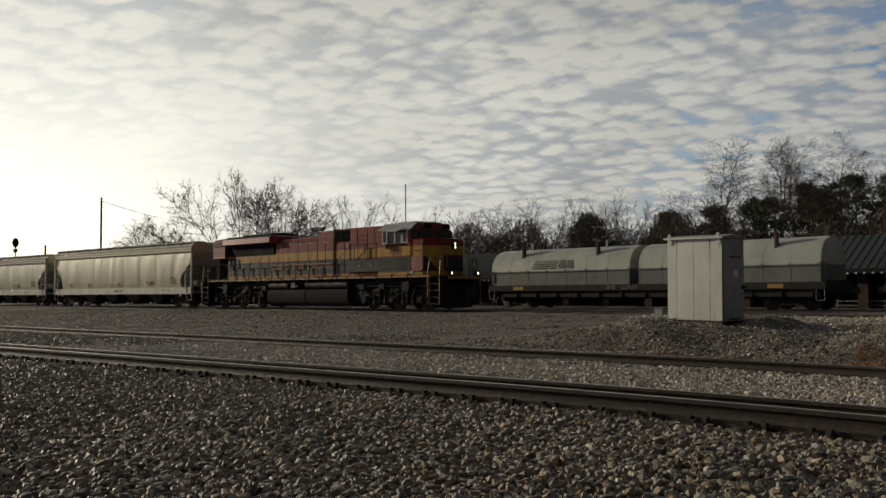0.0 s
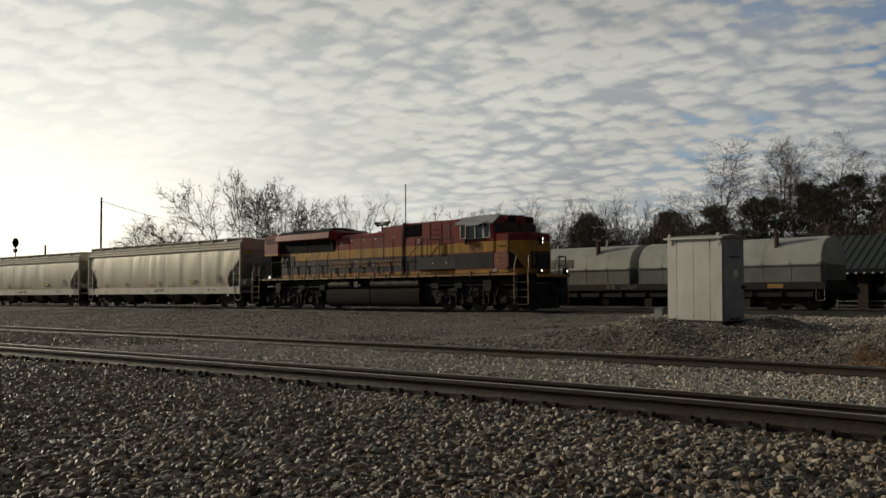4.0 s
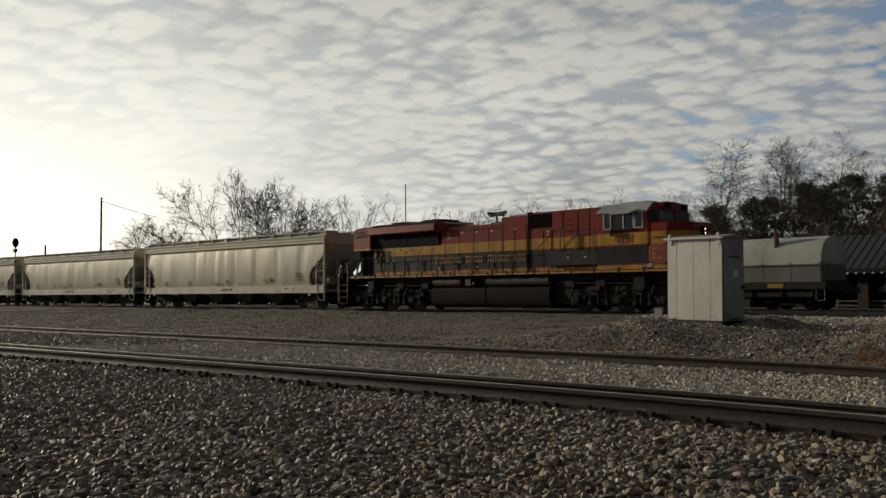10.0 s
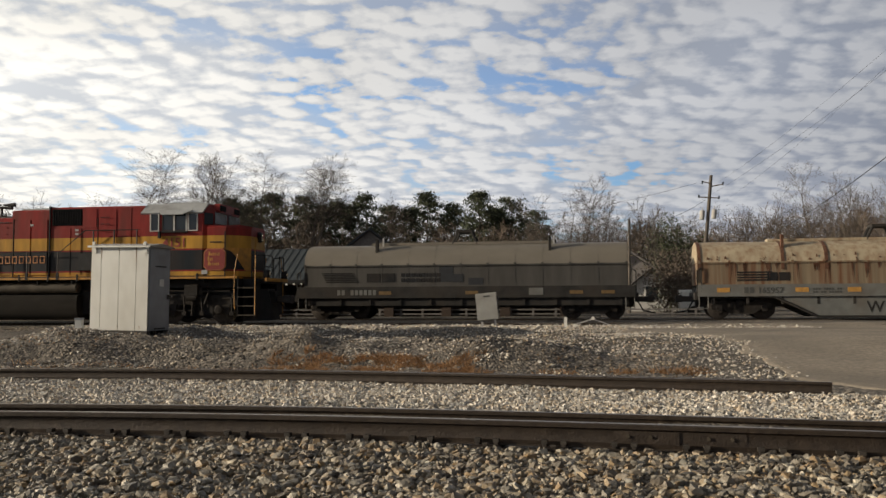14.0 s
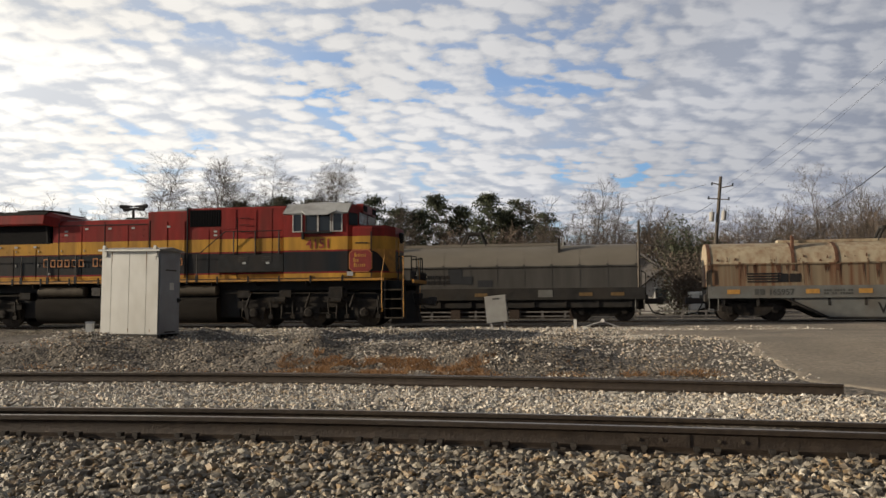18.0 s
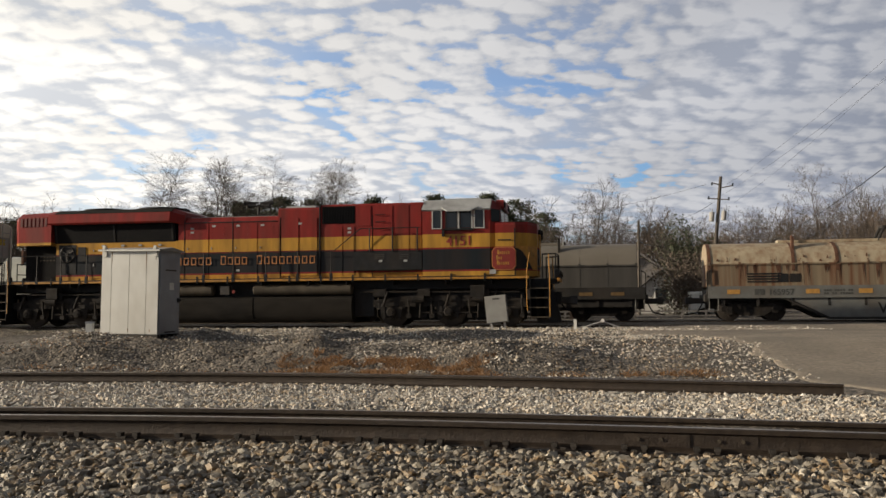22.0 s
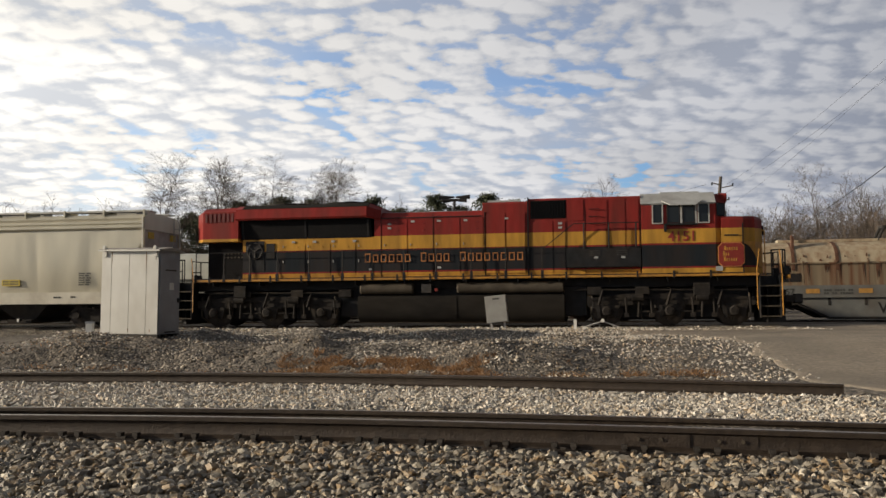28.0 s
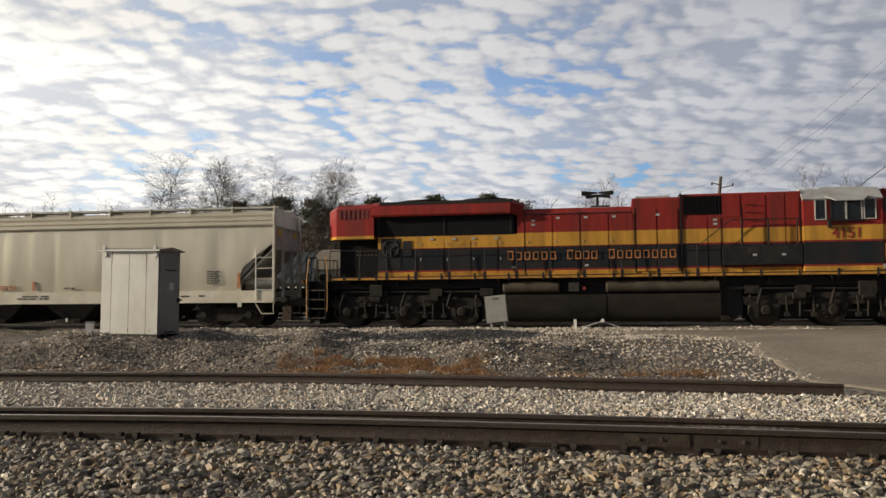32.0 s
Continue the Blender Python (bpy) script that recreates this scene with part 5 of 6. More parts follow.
def cover_patch(name, x0, x1, x2, x3, a0, a1, label=""):
    (y0, z0), (y1, z1) = on_cover(a0), on_cover(a1)
    part(name, Acc().add([(x0, y0, z0), (x1, y0, z0), (x3, y1, z1), (x2, y1, z1)], [(0, 1, 2, 3)]), STENCIL, car_c, label)


for j in range(5):
    cover_patch("emblem_bar", -6.4 + j * 0.05, -4.7 + j * 0.02, -6.37 + j * 0.05, -4.69 + j * 0.02, 3 + j * 4.4, 5.2 + j * 4.4, "black horizontal emblem bar")
for x in (-4.55, -4.05):
    cover_patch("emblem_block", x, x + 0.4, x + 0.06, x + 0.46, 4, 23)
bars(car_c, SIDE_GREY, -1.5, -0.95, -1.505, 0.98, 1.2, [1, 1], "reporting_mark", gap=0.25)
lettering("627669", 0.3, SIDE_GREY, car_c, (-0.6, -1.508, 0.98), label="pale painted car number")
for x in (6.9, -7.6):
    part("reflector", Acc().box(x, x + 0.7, -1.51, -1.5, 0.98, 1.16), OCHRE, car_c)
part("data_panel", Acc().box(4.6, 5.2, -1.51, -1.5, 1.0, 1.2), SIDE_GREY, car_c)
CAB_GREY = material("cabinet_paint", (0.62, 0.62, 0.585), 0.5, 0.25, 0.08, 2, 0.04, 14, (0.30, 0.27, 0.22), 0.35, 1.4, stretch=(1, 1, 0.5))
# Darker grey for the cabinet's sides: their shade is put into the colour.
CAB_SIDE = material("cabinet_shaded_grey", (0.30, 0.315, 0.34), 0.45, 0.3, 0.12, 3, 0.04, 14, (0.2, 0.19, 0.18), 0.5, 1.6)
CAB_ROOF = material("cabinet_lid", (0.3, 0.275, 0.24), 0.6, 0.1, 0.15, 4, 0.05, 14, (0.2, 0.15, 0.11), 0.5, 2.0)
BOX_GREY = material("junction_box_grey", (0.36, 0.355, 0.33), 0.6, 0.1, 0.1, 3, 0.04, 14, (0.2, 0.18, 0.15), 0.35, 2.0)
CONCRETE = material("concrete", (0.3, 0.27, 0.23), 0.9, 0, 0.25, 9, 0.4, 30)

cab = thing("equipment_cabinet", "pale grey sheet-metal trackside relay cabinet on a gravel mound", "cabinet", m=pose(-6.75, 19.6, 0.62, 0, 0.8, -12))
W, D, H = 0.68, 0.46, 1.86
part("body", Acc().box(-W, W, -D, D, 0.03, H, 0.012), CAB_SIDE, cab)
for x0, x1 in ((-W, -0.45), (-0.44, -0.02), (-0.01, 0.39), (0.40, W)):
    part("front_panel", Acc().box(x0, x1, -D - 0.014, -D + 0.004, 0.04, H - 0.02), CAB_GREY, cab)
part("roof", Acc().prism([(-D - 0.09, H - 0.01), (D + 0.09, H - 0.01), (D + 0.09, H + 0.015), (0, H + 0.085), (-D - 0.09, H + 0.015)], -W - 0.05, W + 0.07), CAB_ROOF, cab, "dull brownish sheet-metal lid")
part("drip_edge", Acc().box(-W - 0.05, W + 0.07, -D - 0.1, -D - 0.09, H - 0.025, H + 0.012), CAB_GREY, cab)
for x in (-W + 0.07, W - 0.07):
    part("lifting_lug", Acc().box(x - 0.05, x + 0.05, -D - 0.04, -D - 0.012, H - 0.14, H + 0.06).box(x - 0.03, x + 0.03, -D - 0.06, -D - 0.03, H + 0.03, H + 0.1), CAB_GREY, cab)
RUSTY = material("rust_bleed", (0.26, 0.17, 0.1), 0.8, 0, 0.3, 9)
for x, z0, z1 in ((-0.44, 1.55, 1.82), (0.39, 1.35, 1.82), (0.62, 1.6, 1.8), (-0.02, 0.06, 0.16), (0.5, 0.06, 0.14)):
    part("rust_stain", Acc().add([(x - 0.012, -D - 0.0165, z1), (x + 0.014, -D - 0.0165, z1), (x + 0.004, -D - 0.0165, z0)], [(0, 1, 2)]), RUSTY, cab)
dr = part("door", Acc().box(W, W + 0.02, -D + 0.04, D - 0.04, 0.08, H - 0.08), CAB_SIDE, cab)
part("door_handle", Acc().box(W + 0.02, W + 0.06, D - 0.14, D - 0.09, 0.72, 0.82).tube((W + 0.03, D - 0.12, 0.78), (W + 0.12, D - 0.12, 0.78), 0.02, 8), STEEL, dr)
part("notice", Acc().box(W + 0.02, W + 0.026, -0.02, 0.16, 1.0, 1.16), WHITEP, dr)
part("vent", Acc().box(W + 0.02, W + 0.03, -0.2, 0.25, 1.42, 1.45).box(W + 0.02, W + 0.03, -0.2, 0.25, 0.06, 0.09), STEEL, dr)
part("skid", Acc().box(-W, W, -D, -D + 0.12, -0.14, 0.03).box(-W, W, D - 0.12, D, -0.14, 0.03), STEEL, cab)
po = thing("cable_post", "short grey metal cable post beside the cabinet", "post", m=pose(-7.93, 19.75, 0.48))
part("tube", Acc().box(-0.07, 0.07, -0.07, 0.07, 0, 0.42, 0.01), CAB_GREY, po)
part("cap", Acc().box(-0.08, 0.08, -0.08, 0.08, 0.4, 0.44), CAB_SIDE, po)

jb = thing("junction_box", "leaning grey electrical box on two metal legs", "electrical box", m=pose(1.68, 26.8, height(1.68, 26.8) + 0.16, 0, -5.5, -8))
part("body", Acc().box(-0.32, 0.32, -0.16, 0.12, 0.26, 1.08, 0.012), BOX_GREY, jb)
jd = part("door", Acc().box(-0.31, 0.31, -0.185, -0.16, 0.28, 1.06), BOX_GREY, jb)
part("label_plate", Acc().box(-0.08, 0.12, -0.192, -0.185, 0.96, 1.0), STENCIL, jd)
for x in (-0.2, 0.2):
    part("leg", Acc().box(x - 0.03, x + 0.03, -0.05, 0.01, -0.4, 0.3), SILVER, jb)
part("hinge", Acc().box(0.32, 0.38, -0.16, -0.05, 0.85, 0.93).box(0.32, 0.38, -0.16, -0.05, 0.55, 0.63), STEEL, jb)

cbk = thing("concrete_block", "weathered concrete block lying in the gravel", "block", m=pose(-5.15, 22.3, height(-5.15, 22.3) - 0.01, 0, 2, 6))
part("slab", Acc().box(-0.45, 0.35, -0.2, 0.2, -0.06, 0.19, 0.03), CONCRETE, cbk)
part("cap", Acc().box(0.36, 0.62, -0.18, 0.18, -0.06, 0.12, 0.03), STEEL, cbk)

# switch machine with its rods by the train's track
sw = thing("switch_machine", "small steel switch stand with bright rods by the track", "switch stand", m=on_track(5.3, -0.6, 0.27))
part("base", Acc().box(-0.5, 0.7, -0.15, 0.15, 0, 0.1, 0.02), STEEL, sw)
part("arm", Acc().pipe([(-0.5, -0.1, 0.16), (0.15, -0.1, 0.36), (0.7, -0.1, 0.16)], 0.02), SILVER, sw)
for x, z in ((-0.45, 0.14), (0.15, 0.38)):
    part("knob", Acc().tube((x, -0.16, z), (x, -0.04, z), 0.06, 10), WHITEP, sw)
part("marker", Acc().box(-0.8, -0.7, -0.03, 0.03, 0.0, 0.42), WHITEP, sw)


# paved crossing with a ragged edge
def paved_edge(y):
    return 5.0 + 0.155 * (y - 11.5) + 0.35 * noise.noise((0, y * 0.9, 5)) + 0.12 * noise.noise((0, y * 3.5, 9)) - 1.9 * smooth(17, 26, y) + (0.9 * smooth(13.5, 10.5, y) if y < 13.5 else 0)


def make_road():
    a = Acc()
    ys = np.arange(9.0, 30.2, 0.25).tolist()
    for y in ys:
        x0 = paved_edge(y)
        for k in range(64):
            x = x0 + (k / 63) ** 1.5 * (42 - x0)
            a.v.append((x, y, height(min(x, 14), y) + (0.012 + 0.033 * min(1, k / 9) if k else -0.03)))
    a.f = [(j * 64 + i, j * 64 + i + 1, (j + 1) * 64 + i + 1, (j + 1) * 64 + i) for j in range(len(ys) - 1) for i in range(63)]
    r = part("road", a, ASPHALT, smooth=True)
    tagged(r, "worn pale asphalt grade crossing with cracked edges", "road", kind="structure")
    ck = Acc()
    random.seed(12)
    for x, y, n in ((6.6, 26.5, 9), (9.0, 24.6, 8), (8.4, 20.0, 3), (10.6, 26.5, 10)):
        px, py = x, y
        for i in range(n):
            qx, qy = px + 0.35, py + random.uniform(-0.12, 0.12)
            z0, z1 = height(min(px, 14), py) + 0.05, height(min(qx, 14), qy) + 0.05
            ck.add([(px, py - 0.012, z0), (qx, qy - 0.012, z1), (qx, qy + 0.012, z1), (px, py + 0.012, z0)], [(0, 1, 2, 3)])
            px, py = qx, qy
    part("crack", ck, SIDE_DARK, r)


make_road()
ch = thing("asphalt_chunk", "broken chunk of asphalt at the rail's end", "rubble", m=pose(5.12, mid_y(5.12) + 0.02, 0.08, 0, -8, 20) @ Matrix.Scale(0.6, 4))
part("piece", Acc().add([(-0.16, -0.1, 0), (0.2, -0.08, 0), (0.18, 0.14, 0), (-0.16, 0.12, 0), (-0.08, -0.06, 0.07), (0.14, -0.04, 0.09), (0.12, 0.08, 0.08), (-0.1, 0.08, 0.06)], [(3, 2, 1, 0), (4, 5, 6, 7), (0, 1, 5, 4), (1, 2, 6, 5), (2, 3, 7, 6), (3, 0, 4, 7)]), ASPHALT, ch)

# joint in the near rail, ties with plates and spikes
TIE = material("creosoted_tie", (0.05, 0.04, 0.032), 0.9, 0, 0.4, 6, 0.6, 25, (0.1, 0.085, 0.07), 0.5, 2)
jx = 1.75
jy = near_y(jx)
ang = math.degrees(math.atan(near_y(jx + 0.5) - near_y(jx - 0.5)))
jt = thing("rail_joint", "bolted rusty joint bar on the near rail", "rail joint", m=pose(jx, jy, NEAR_TOP - 0.175, 0, 0, ang))
part("bar", Acc().prism([(-0.015, 0.036), (-0.011, 0.036), (-0.011, 0.122), (-0.015, 0.122)], -0.46, 0.46), RAILRUST, jt)
for x in (-0.36, -0.2, 0.2, 0.36):
    part("bolt", Acc().tube((x, -0.028, 0.085), (x, -0.012, 0.085), 0.014, 6), RESERVOIR, jt)
part("bond_strap", Acc().box(-0.03, 0.0, -0.024, -0.014, 0.03, 0.125), RAILRUST, jt)


def make_tie(x):
    y = near_y(x)
    a = math.degrees(math.atan((near_y(x + 0.3) - near_y(x - 0.3)) / 0.6))
    t = thing("railroad_tie", "dark creosoted wooden tie bedded in crushed stone", "railroad tie", "ties", pose(x, y, NEAR_TOP - 0.175, 0, 0, a))
    part("beam", Acc().box(-0.115, 0.115, -0.42, 1.95, -0.2, -0.022, 0.01), TIE, t)
    pl = part("tie_plate", Acc().box(-0.1, 0.1, -0.19, 0.16, -0.02, 0.004), RAILRUST, t)
    for sx in (-0.07, 0.07):
        part("spike", Acc().box(sx - 0.014, sx + 0.014, -0.1, -0.07, -0.02, 0.034).box(sx - 0.022, sx + 0.022, -0.11, -0.05, 0.024, 0.05), STEEL, pl)
    part("spike", Acc().box(-0.012, 0.012, -0.165, -0.14, -0.02, 0.022).box(-0.02, 0.02, -0.172, -0.135, 0.014, 0.028), STEEL, pl)
    return t


first_tie = make_tie(-21.0)
xt = -20.5
while xt < 5.5:
    a = math.atan((near_y(xt + 0.3) - near_y(xt - 0.3)) / 0.6)
    copy_thing(first_tie, Matrix.Translation((xt, near_y(xt), NEAR_TOP - 0.175)) @ Matrix.Rotation(a, 4, "Z"))
    xt += 0.5 * math.cos(a)
BARK = material("grey_brown_bark", (0.12, 0.1, 0.082), 0.9, 0, 0.3, 3, 0.4, 12)
TWIG = material("bare_twigs", (0.105, 0.086, 0.07), 0.95, 0, 0.25, 2, islands=0.3)
WOODS = material("winter_wood_twigs", (0.13, 0.1, 0.078), 0.95, 0, 0.35, 0.4, islands=0.4)
PINE = material("pine_needles", (0.06, 0.07, 0.038), 0.85, 0, 0.3, 0.8, islands=0.45)
DRY = material("dry_grass", (0.4, 0.225, 0.105), 0.95, 0, 0.25, 5, islands=0.35)


def mesh_np(name, v, f, mat, parent=None):
    """A mesh from arrays of vertices and of faces with equal corner counts."""
    me = bpy.data.meshes.new(name)
    v, f = np.asarray(v, np.float32), np.asarray(f, np.int32)
    k = f.shape[1]
    me.vertices.add(len(v))
    me.vertices.foreach_set("co", v.ravel())
    me.loops.add(f.size)
    me.loops.foreach_set("vertex_index", f.ravel())
    me.polygons.add(len(f))
    me.polygons.foreach_set("loop_start", np.arange(0, f.size, k, dtype=np.int32))
    me.update(calc_edges=True)
    me.validate()
    me.shade_flat()
    me.materials.append(mat)
    ob = new(name, me)
    if parent:
        ob.parent = parent
    return ob


def branch_sticks(seed, tall, wide, base=0.3, tips=700, lean=0.0):
    """Sticks (a, b, ra, rb, rank) of a bare tree: limbs that rise in a fan from the trunk, forking into ever finer shoots. rank 4 is the trunk, 0 a twig."""
    rng = random.Random(seed)
    out = []
    up = Vector((0, 0, 1))

    top_rank = 4 if tips > 1000 else 3

    def grow(p, d, length, r, rank):
        n = (2, 3, 3, 5, 6)[rank] + (1 if rank == top_rank else 0)
        side = rng.uniform(0, math.tau)
        for i in range(n):
            wander = Vector((rng.gauss(0, 1), rng.gauss(0, 1), rng.gauss(0, 0.8))) * (0.22, 0.19, 0.16, 0.12, 0.1)[rank]
            d = (d + wander + up * (0.0, 0.0, 0.02, 0.03, 0.03)[rank]).normalized()
            q = p + d * (length / n)
            r2 = r * 0.8
            out.append((p, q, r, r2, rank))
            p, r = q, r2
            if rank and (rank < top_rank or i > 0):
                last = i == n - 1
                for k in range((2 if last else 1) + (1 if rng.random() < many else 0)):
                    side += 2.4 + rng.uniform(-0.6, 0.6)
                    u = d.orthogonal().normalized()
                    across = u * math.cos(side) + d.cross(u) * math.sin(side)
                    way = (d + across * (rng.uniform(0.4, 0.8) if last else rng.uniform(0.7, 1.4))).normalized()
                    bit = length * (1 - 0.3 * (i + 1) / n) * (rng.uniform(0.24, 0.46) if rank == top_rank else rng.uniform(0.45, 0.8))
                    grow(p, way, bit, max(r * 0.7, 0.0008), rank - 1)

    many = 0.42 if tips > 1000 else min(1.0, max(0.12, (tips - 150) / 900))
    spread = max(0.26, (wide - 0.2) * 1.6)
    trunk = 0.015
    foot, top = Vector((0, 0, -0.02)), Vector((lean * 0.45, 0, base))
    out.append((foot, (foot + top) / 2 + Vector((rng.gauss(0, 0.008), 0, 0)), trunk, trunk * 0.9, 5))
    out.append((out[-1][1], top, trunk * 0.9, trunk * 0.82, 5))
    limbs = rng.choice((3, 4, 4)) if tips > 1000 else rng.choice((4, 5, 6))
    turn = rng.choice((0.0, 0.5, math.pi))
    for k in range(limbs):
        turn += math.tau / limbs + rng.uniform(-0.35, 0.35)
        out_by = spread * rng.uniform(0.6, 1.15) if k else 0.08
        way = Vector((math.cos(turn) * out_by + lean, math.sin(turn) * out_by, 1)).normalized()
        start = top - (top - foot) * (0.0 if k < 2 else rng.uniform(0, 0.35))
        grow(start, way, (1 - base) * rng.uniform(0.62, 0.85), trunk * rng.uniform(0.5, 0.7), top_rank)
    hi = max(b.z for a, b, *_ in out)
    xs = sorted(b.x for a, b, *_ in out)
    span = xs[int(len(xs) * 0.98)] - xs[int(len(xs) * 0.02)]
    k, w = tall / hi, tall * wide / span * 1.06
    w = max(0.8 * k, min(1.4 * k, w))
    flat = lambda v: np.array([v.x * w, v.y * w, v.z * k])
    return [(flat(a), flat(b), ra * tall, rb * tall, n) for a, b, ra, rb, n in out]


def sticks_mesh(sticks, thin):
    """Three-sided tapered sticks as arrays."""
    A = np.array([s[0] for s in sticks])
    B = np.array([s[1] for s in sticks])
    ra = np.maximum(np.array([s[2] for s in sticks]), thin)[:, None, None]
    rb = np.maximum(np.array([s[3] for s in sticks]), thin * 0.8)[:, None, None]
    d = B - A
    d /= np.linalg.norm(d, axis=1)[:, None] + 1e-9
    h = np.where(np.abs(d[:, 2:3]) > 0.9, np.array([[1.0, 0, 0]]), np.array([[0, 0, 1.0]]))
    u = np.cross(d, h)
    u /= np.linalg.norm(u, axis=1)[:, None] + 1e-9
    w = np.cross(d, u)
    an = np.arange(3) * math.tau / 3
    ring = u[:, None, :] * np.cos(an)[None, :, None] + w[:, None, :] * np.sin(an)[None, :, None]
    v = np.concatenate([A[:, None, :] + ring * ra, B[:, None, :] + ring * rb], axis=1).reshape(-1, 3)
    base = (np.arange(len(A)) * 6)[:, None, None]
    quad = np.array([[0, 1, 4, 3], [1, 2, 5, 4], [2, 0, 3, 5]])[None]
    return v, (base + quad).reshape(-1, 4)


def twigs_mesh(sticks, thin):
    """The finest twigs as slender pointed slivers."""
    A = np.array([s[0] for s in sticks])
    B = np.array([s[1] for s in sticks])
    d = B - A
    rng = np.random.RandomState(len(A))
    u = np.cross(d, rng.randn(len(A), 3))
    u *= thin * 1.1 / (np.linalg.norm(u, axis=1)[:, None] + 1e-9)
    v = np.stack([A - u, A + u, B + d * 0.15], 1).reshape(-1, 3)
    return v, np.arange(len(v)).reshape(-1, 3)


def place(az, dist):
    return dist * math.sin(radians(az)), dist * math.cos(radians(az))


def bare_tree(seed, az, dist, top, wide=0.7, base=0.28, tips=700, lean=0.0, label="tall bare winter tree with fine twigs", thin=0.0095):
    """top: tangent of its height over the eye; wide: crown width over height."""
    x, y = place(az, dist)
    tall = EYE + top * dist - 0.2
    t = thing("tree", label, "tree", "bare trees", pose(x, y, 0.2, 0, 0, -az))
    st = branch_sticks(seed, tall, wide, base, tips, lean)
    deep = 1 if tips > 1000 else 0
    v, f = sticks_mesh([s for s in st if s[4] > 2 + deep], 0.022)
    mesh_np("trunk", v, f, BARK, t)
    v, f = sticks_mesh([s for s in st if s[4] == 2 + deep], thin * 1.6)
    tagged(mesh_np("branchwork", v, f, TWIG, t), kind="stuff")
    v, f = sticks_mesh([s for s in st if s[4] == 1 + deep], thin * 1.0)
    w, g = twigs_mesh([s for s in st if s[4] <= deep], thin * (0.85 if deep else 0.9))
    f = np.concatenate([f[:, [0, 1, 2]], f[:, [0, 2, 3]], g + len(v)])
    mesh_np("crown", np.concatenate([v, w]), f, TWIG, t)
    return t


def pine_tree(seed, az, dist, top, wide=2.6):
    x, y = place(az, dist)
    tall = EYE + top * dist - 0.2
    rng = np.random.RandomState(seed)
    t = thing("pine_tree", "dark green pine with clumped needles", "tree", "pines", pose(x, y, 0.2))
    part("trunk", Acc().tube((0, 0, -0.3), (0.2, 0.1, tall * 0.95), 0.2, 7, 0.05), BARK, t)
    v, limbs = [], Acc()
    for i in range(74):
        u = rng.rand() ** 0.75
        h = tall * (0.42 + 0.56 * u)
        full = wide * (0.42 + 0.75 * math.sin(math.pi * min(1, 0.22 + 0.8 * u)) ** 0.8)
        r = full * (0.2 + 0.8 * rng.rand() ** 0.6)
        a = rng.rand() * math.tau
        c = np.array([r * math.cos(a), r * math.sin(a), h])
        limbs.tube((0.1, 0, h - 0.5), tuple(c - np.array([0, 0, 0.1])), 0.035, 4, 0.012)
        p = c + rng.randn(95, 3) * np.array([0.5, 0.5, 0.24]) * (0.6 + 0.5 * rng.rand())
        q = p[:, None, :] + rng.randn(95, 3, 3) * 0.1
        v.append(q.reshape(-1, 3))
    v = np.concatenate(v)
    part("limb", limbs, BARK, t)
    mesh_np("crown", v, np.arange(len(v)).reshape(-1, 3), PINE, t)
    return t


# the tall bare trees that stand clear of the woods
bare_tree(11, -48.2, 74, 0.1414, 0.72, 0.2, 1150, -0.1, "broad spreading bare tree beyond the tracks", 0.018)
bare_tree(12, -46.6, 76, 0.116, 0.7, 0.12, 1150, 0.08, "bushy bare tree beyond the tracks", 0.019)
bare_tree(13, -49.8, 76, 0.088, 0.72, 0.12, 1200, -0.75, "low spreading bare tree beyond the tracks", 0.016)
for sd, az, tp, wd in ((21, -43.65, 0.111, 0.38), (22, -41.2, 0.115, 0.44), (23, -38.3, 0.108, 0.34), (24, -36.2, 0.103, 0.18), (25, -34.6, 0.097, 0.3), (26, -33.4, 0.099, 0.4), (27, -31.7, 0.104, 0.42), (28, -30.2, 0.098, 0.4)):
    bare_tree(sd, az, 92, tp, wd, 0.25, 800, 0, thin=0.013)
for sd, az, tp, wd in ((31, -28.3, 0.1187, 0.6), (32, -26.4, 0.1, 0.5), (33, -23.9, 0.1216, 0.5), (34, -22.4, 0.105, 0.45), (35, -20.3, 0.114, 0.42), (36, -18.6, 0.109, 0.42), (37, -25.2, 0.104, 0.4)):
    bare_tree(sd, az, 88, tp, wd, 0.2, 900, 0, thin=0.011)
for sd, az, tp, wd, ln in ((41, -16.8, 0.166, 0.42, -0.12), (43, -15.6, 0.163, 0.32, 0.24), (44, -13.9, 0.167, 0.34, 0.03), (45, -10.8, 0.166, 0.42, -0.06), (46, -9.3, 0.168, 0.36, 0.28)):
    bare_tree(sd, az, 84, tp, wd, 0.38, 1200, ln, "tall slender bare tree rising over the woods", 0.0105)
for sd, az, tp, wd in ((51, 8.4, 0.142, 0.62), (52, 6.4, 0.122, 0.4), (53, 11.0, 0.136, 0.5), (54, 13.4, 0.119, 0.4), (55, 14.6, 0.105, 0.4), (57, 21.0, 0.12, 0.5), (58, 25.9, 0.137, 0.5), (59, 27.8, 0.125, 0.5), (60, 19.4, 0.108, 0.5), (61, -2.4, 0.125, 0.2)):
    bare_tree(sd, az, 72, tp, wd, 0.16, 1000, 0, "spreading bare winter tree beyond the yard", 0.009)
bare_tree(50, 9.4, 72, 0.141, 0.75, 0.14, 1200, 0, "broad spreading bare tree beyond the yard", 0.009)
bare_tree(56, 23.4, 72, 0.148, 0.6, 0.14, 1200, 0, "broad spreading bare tree beyond the yard", 0.009)
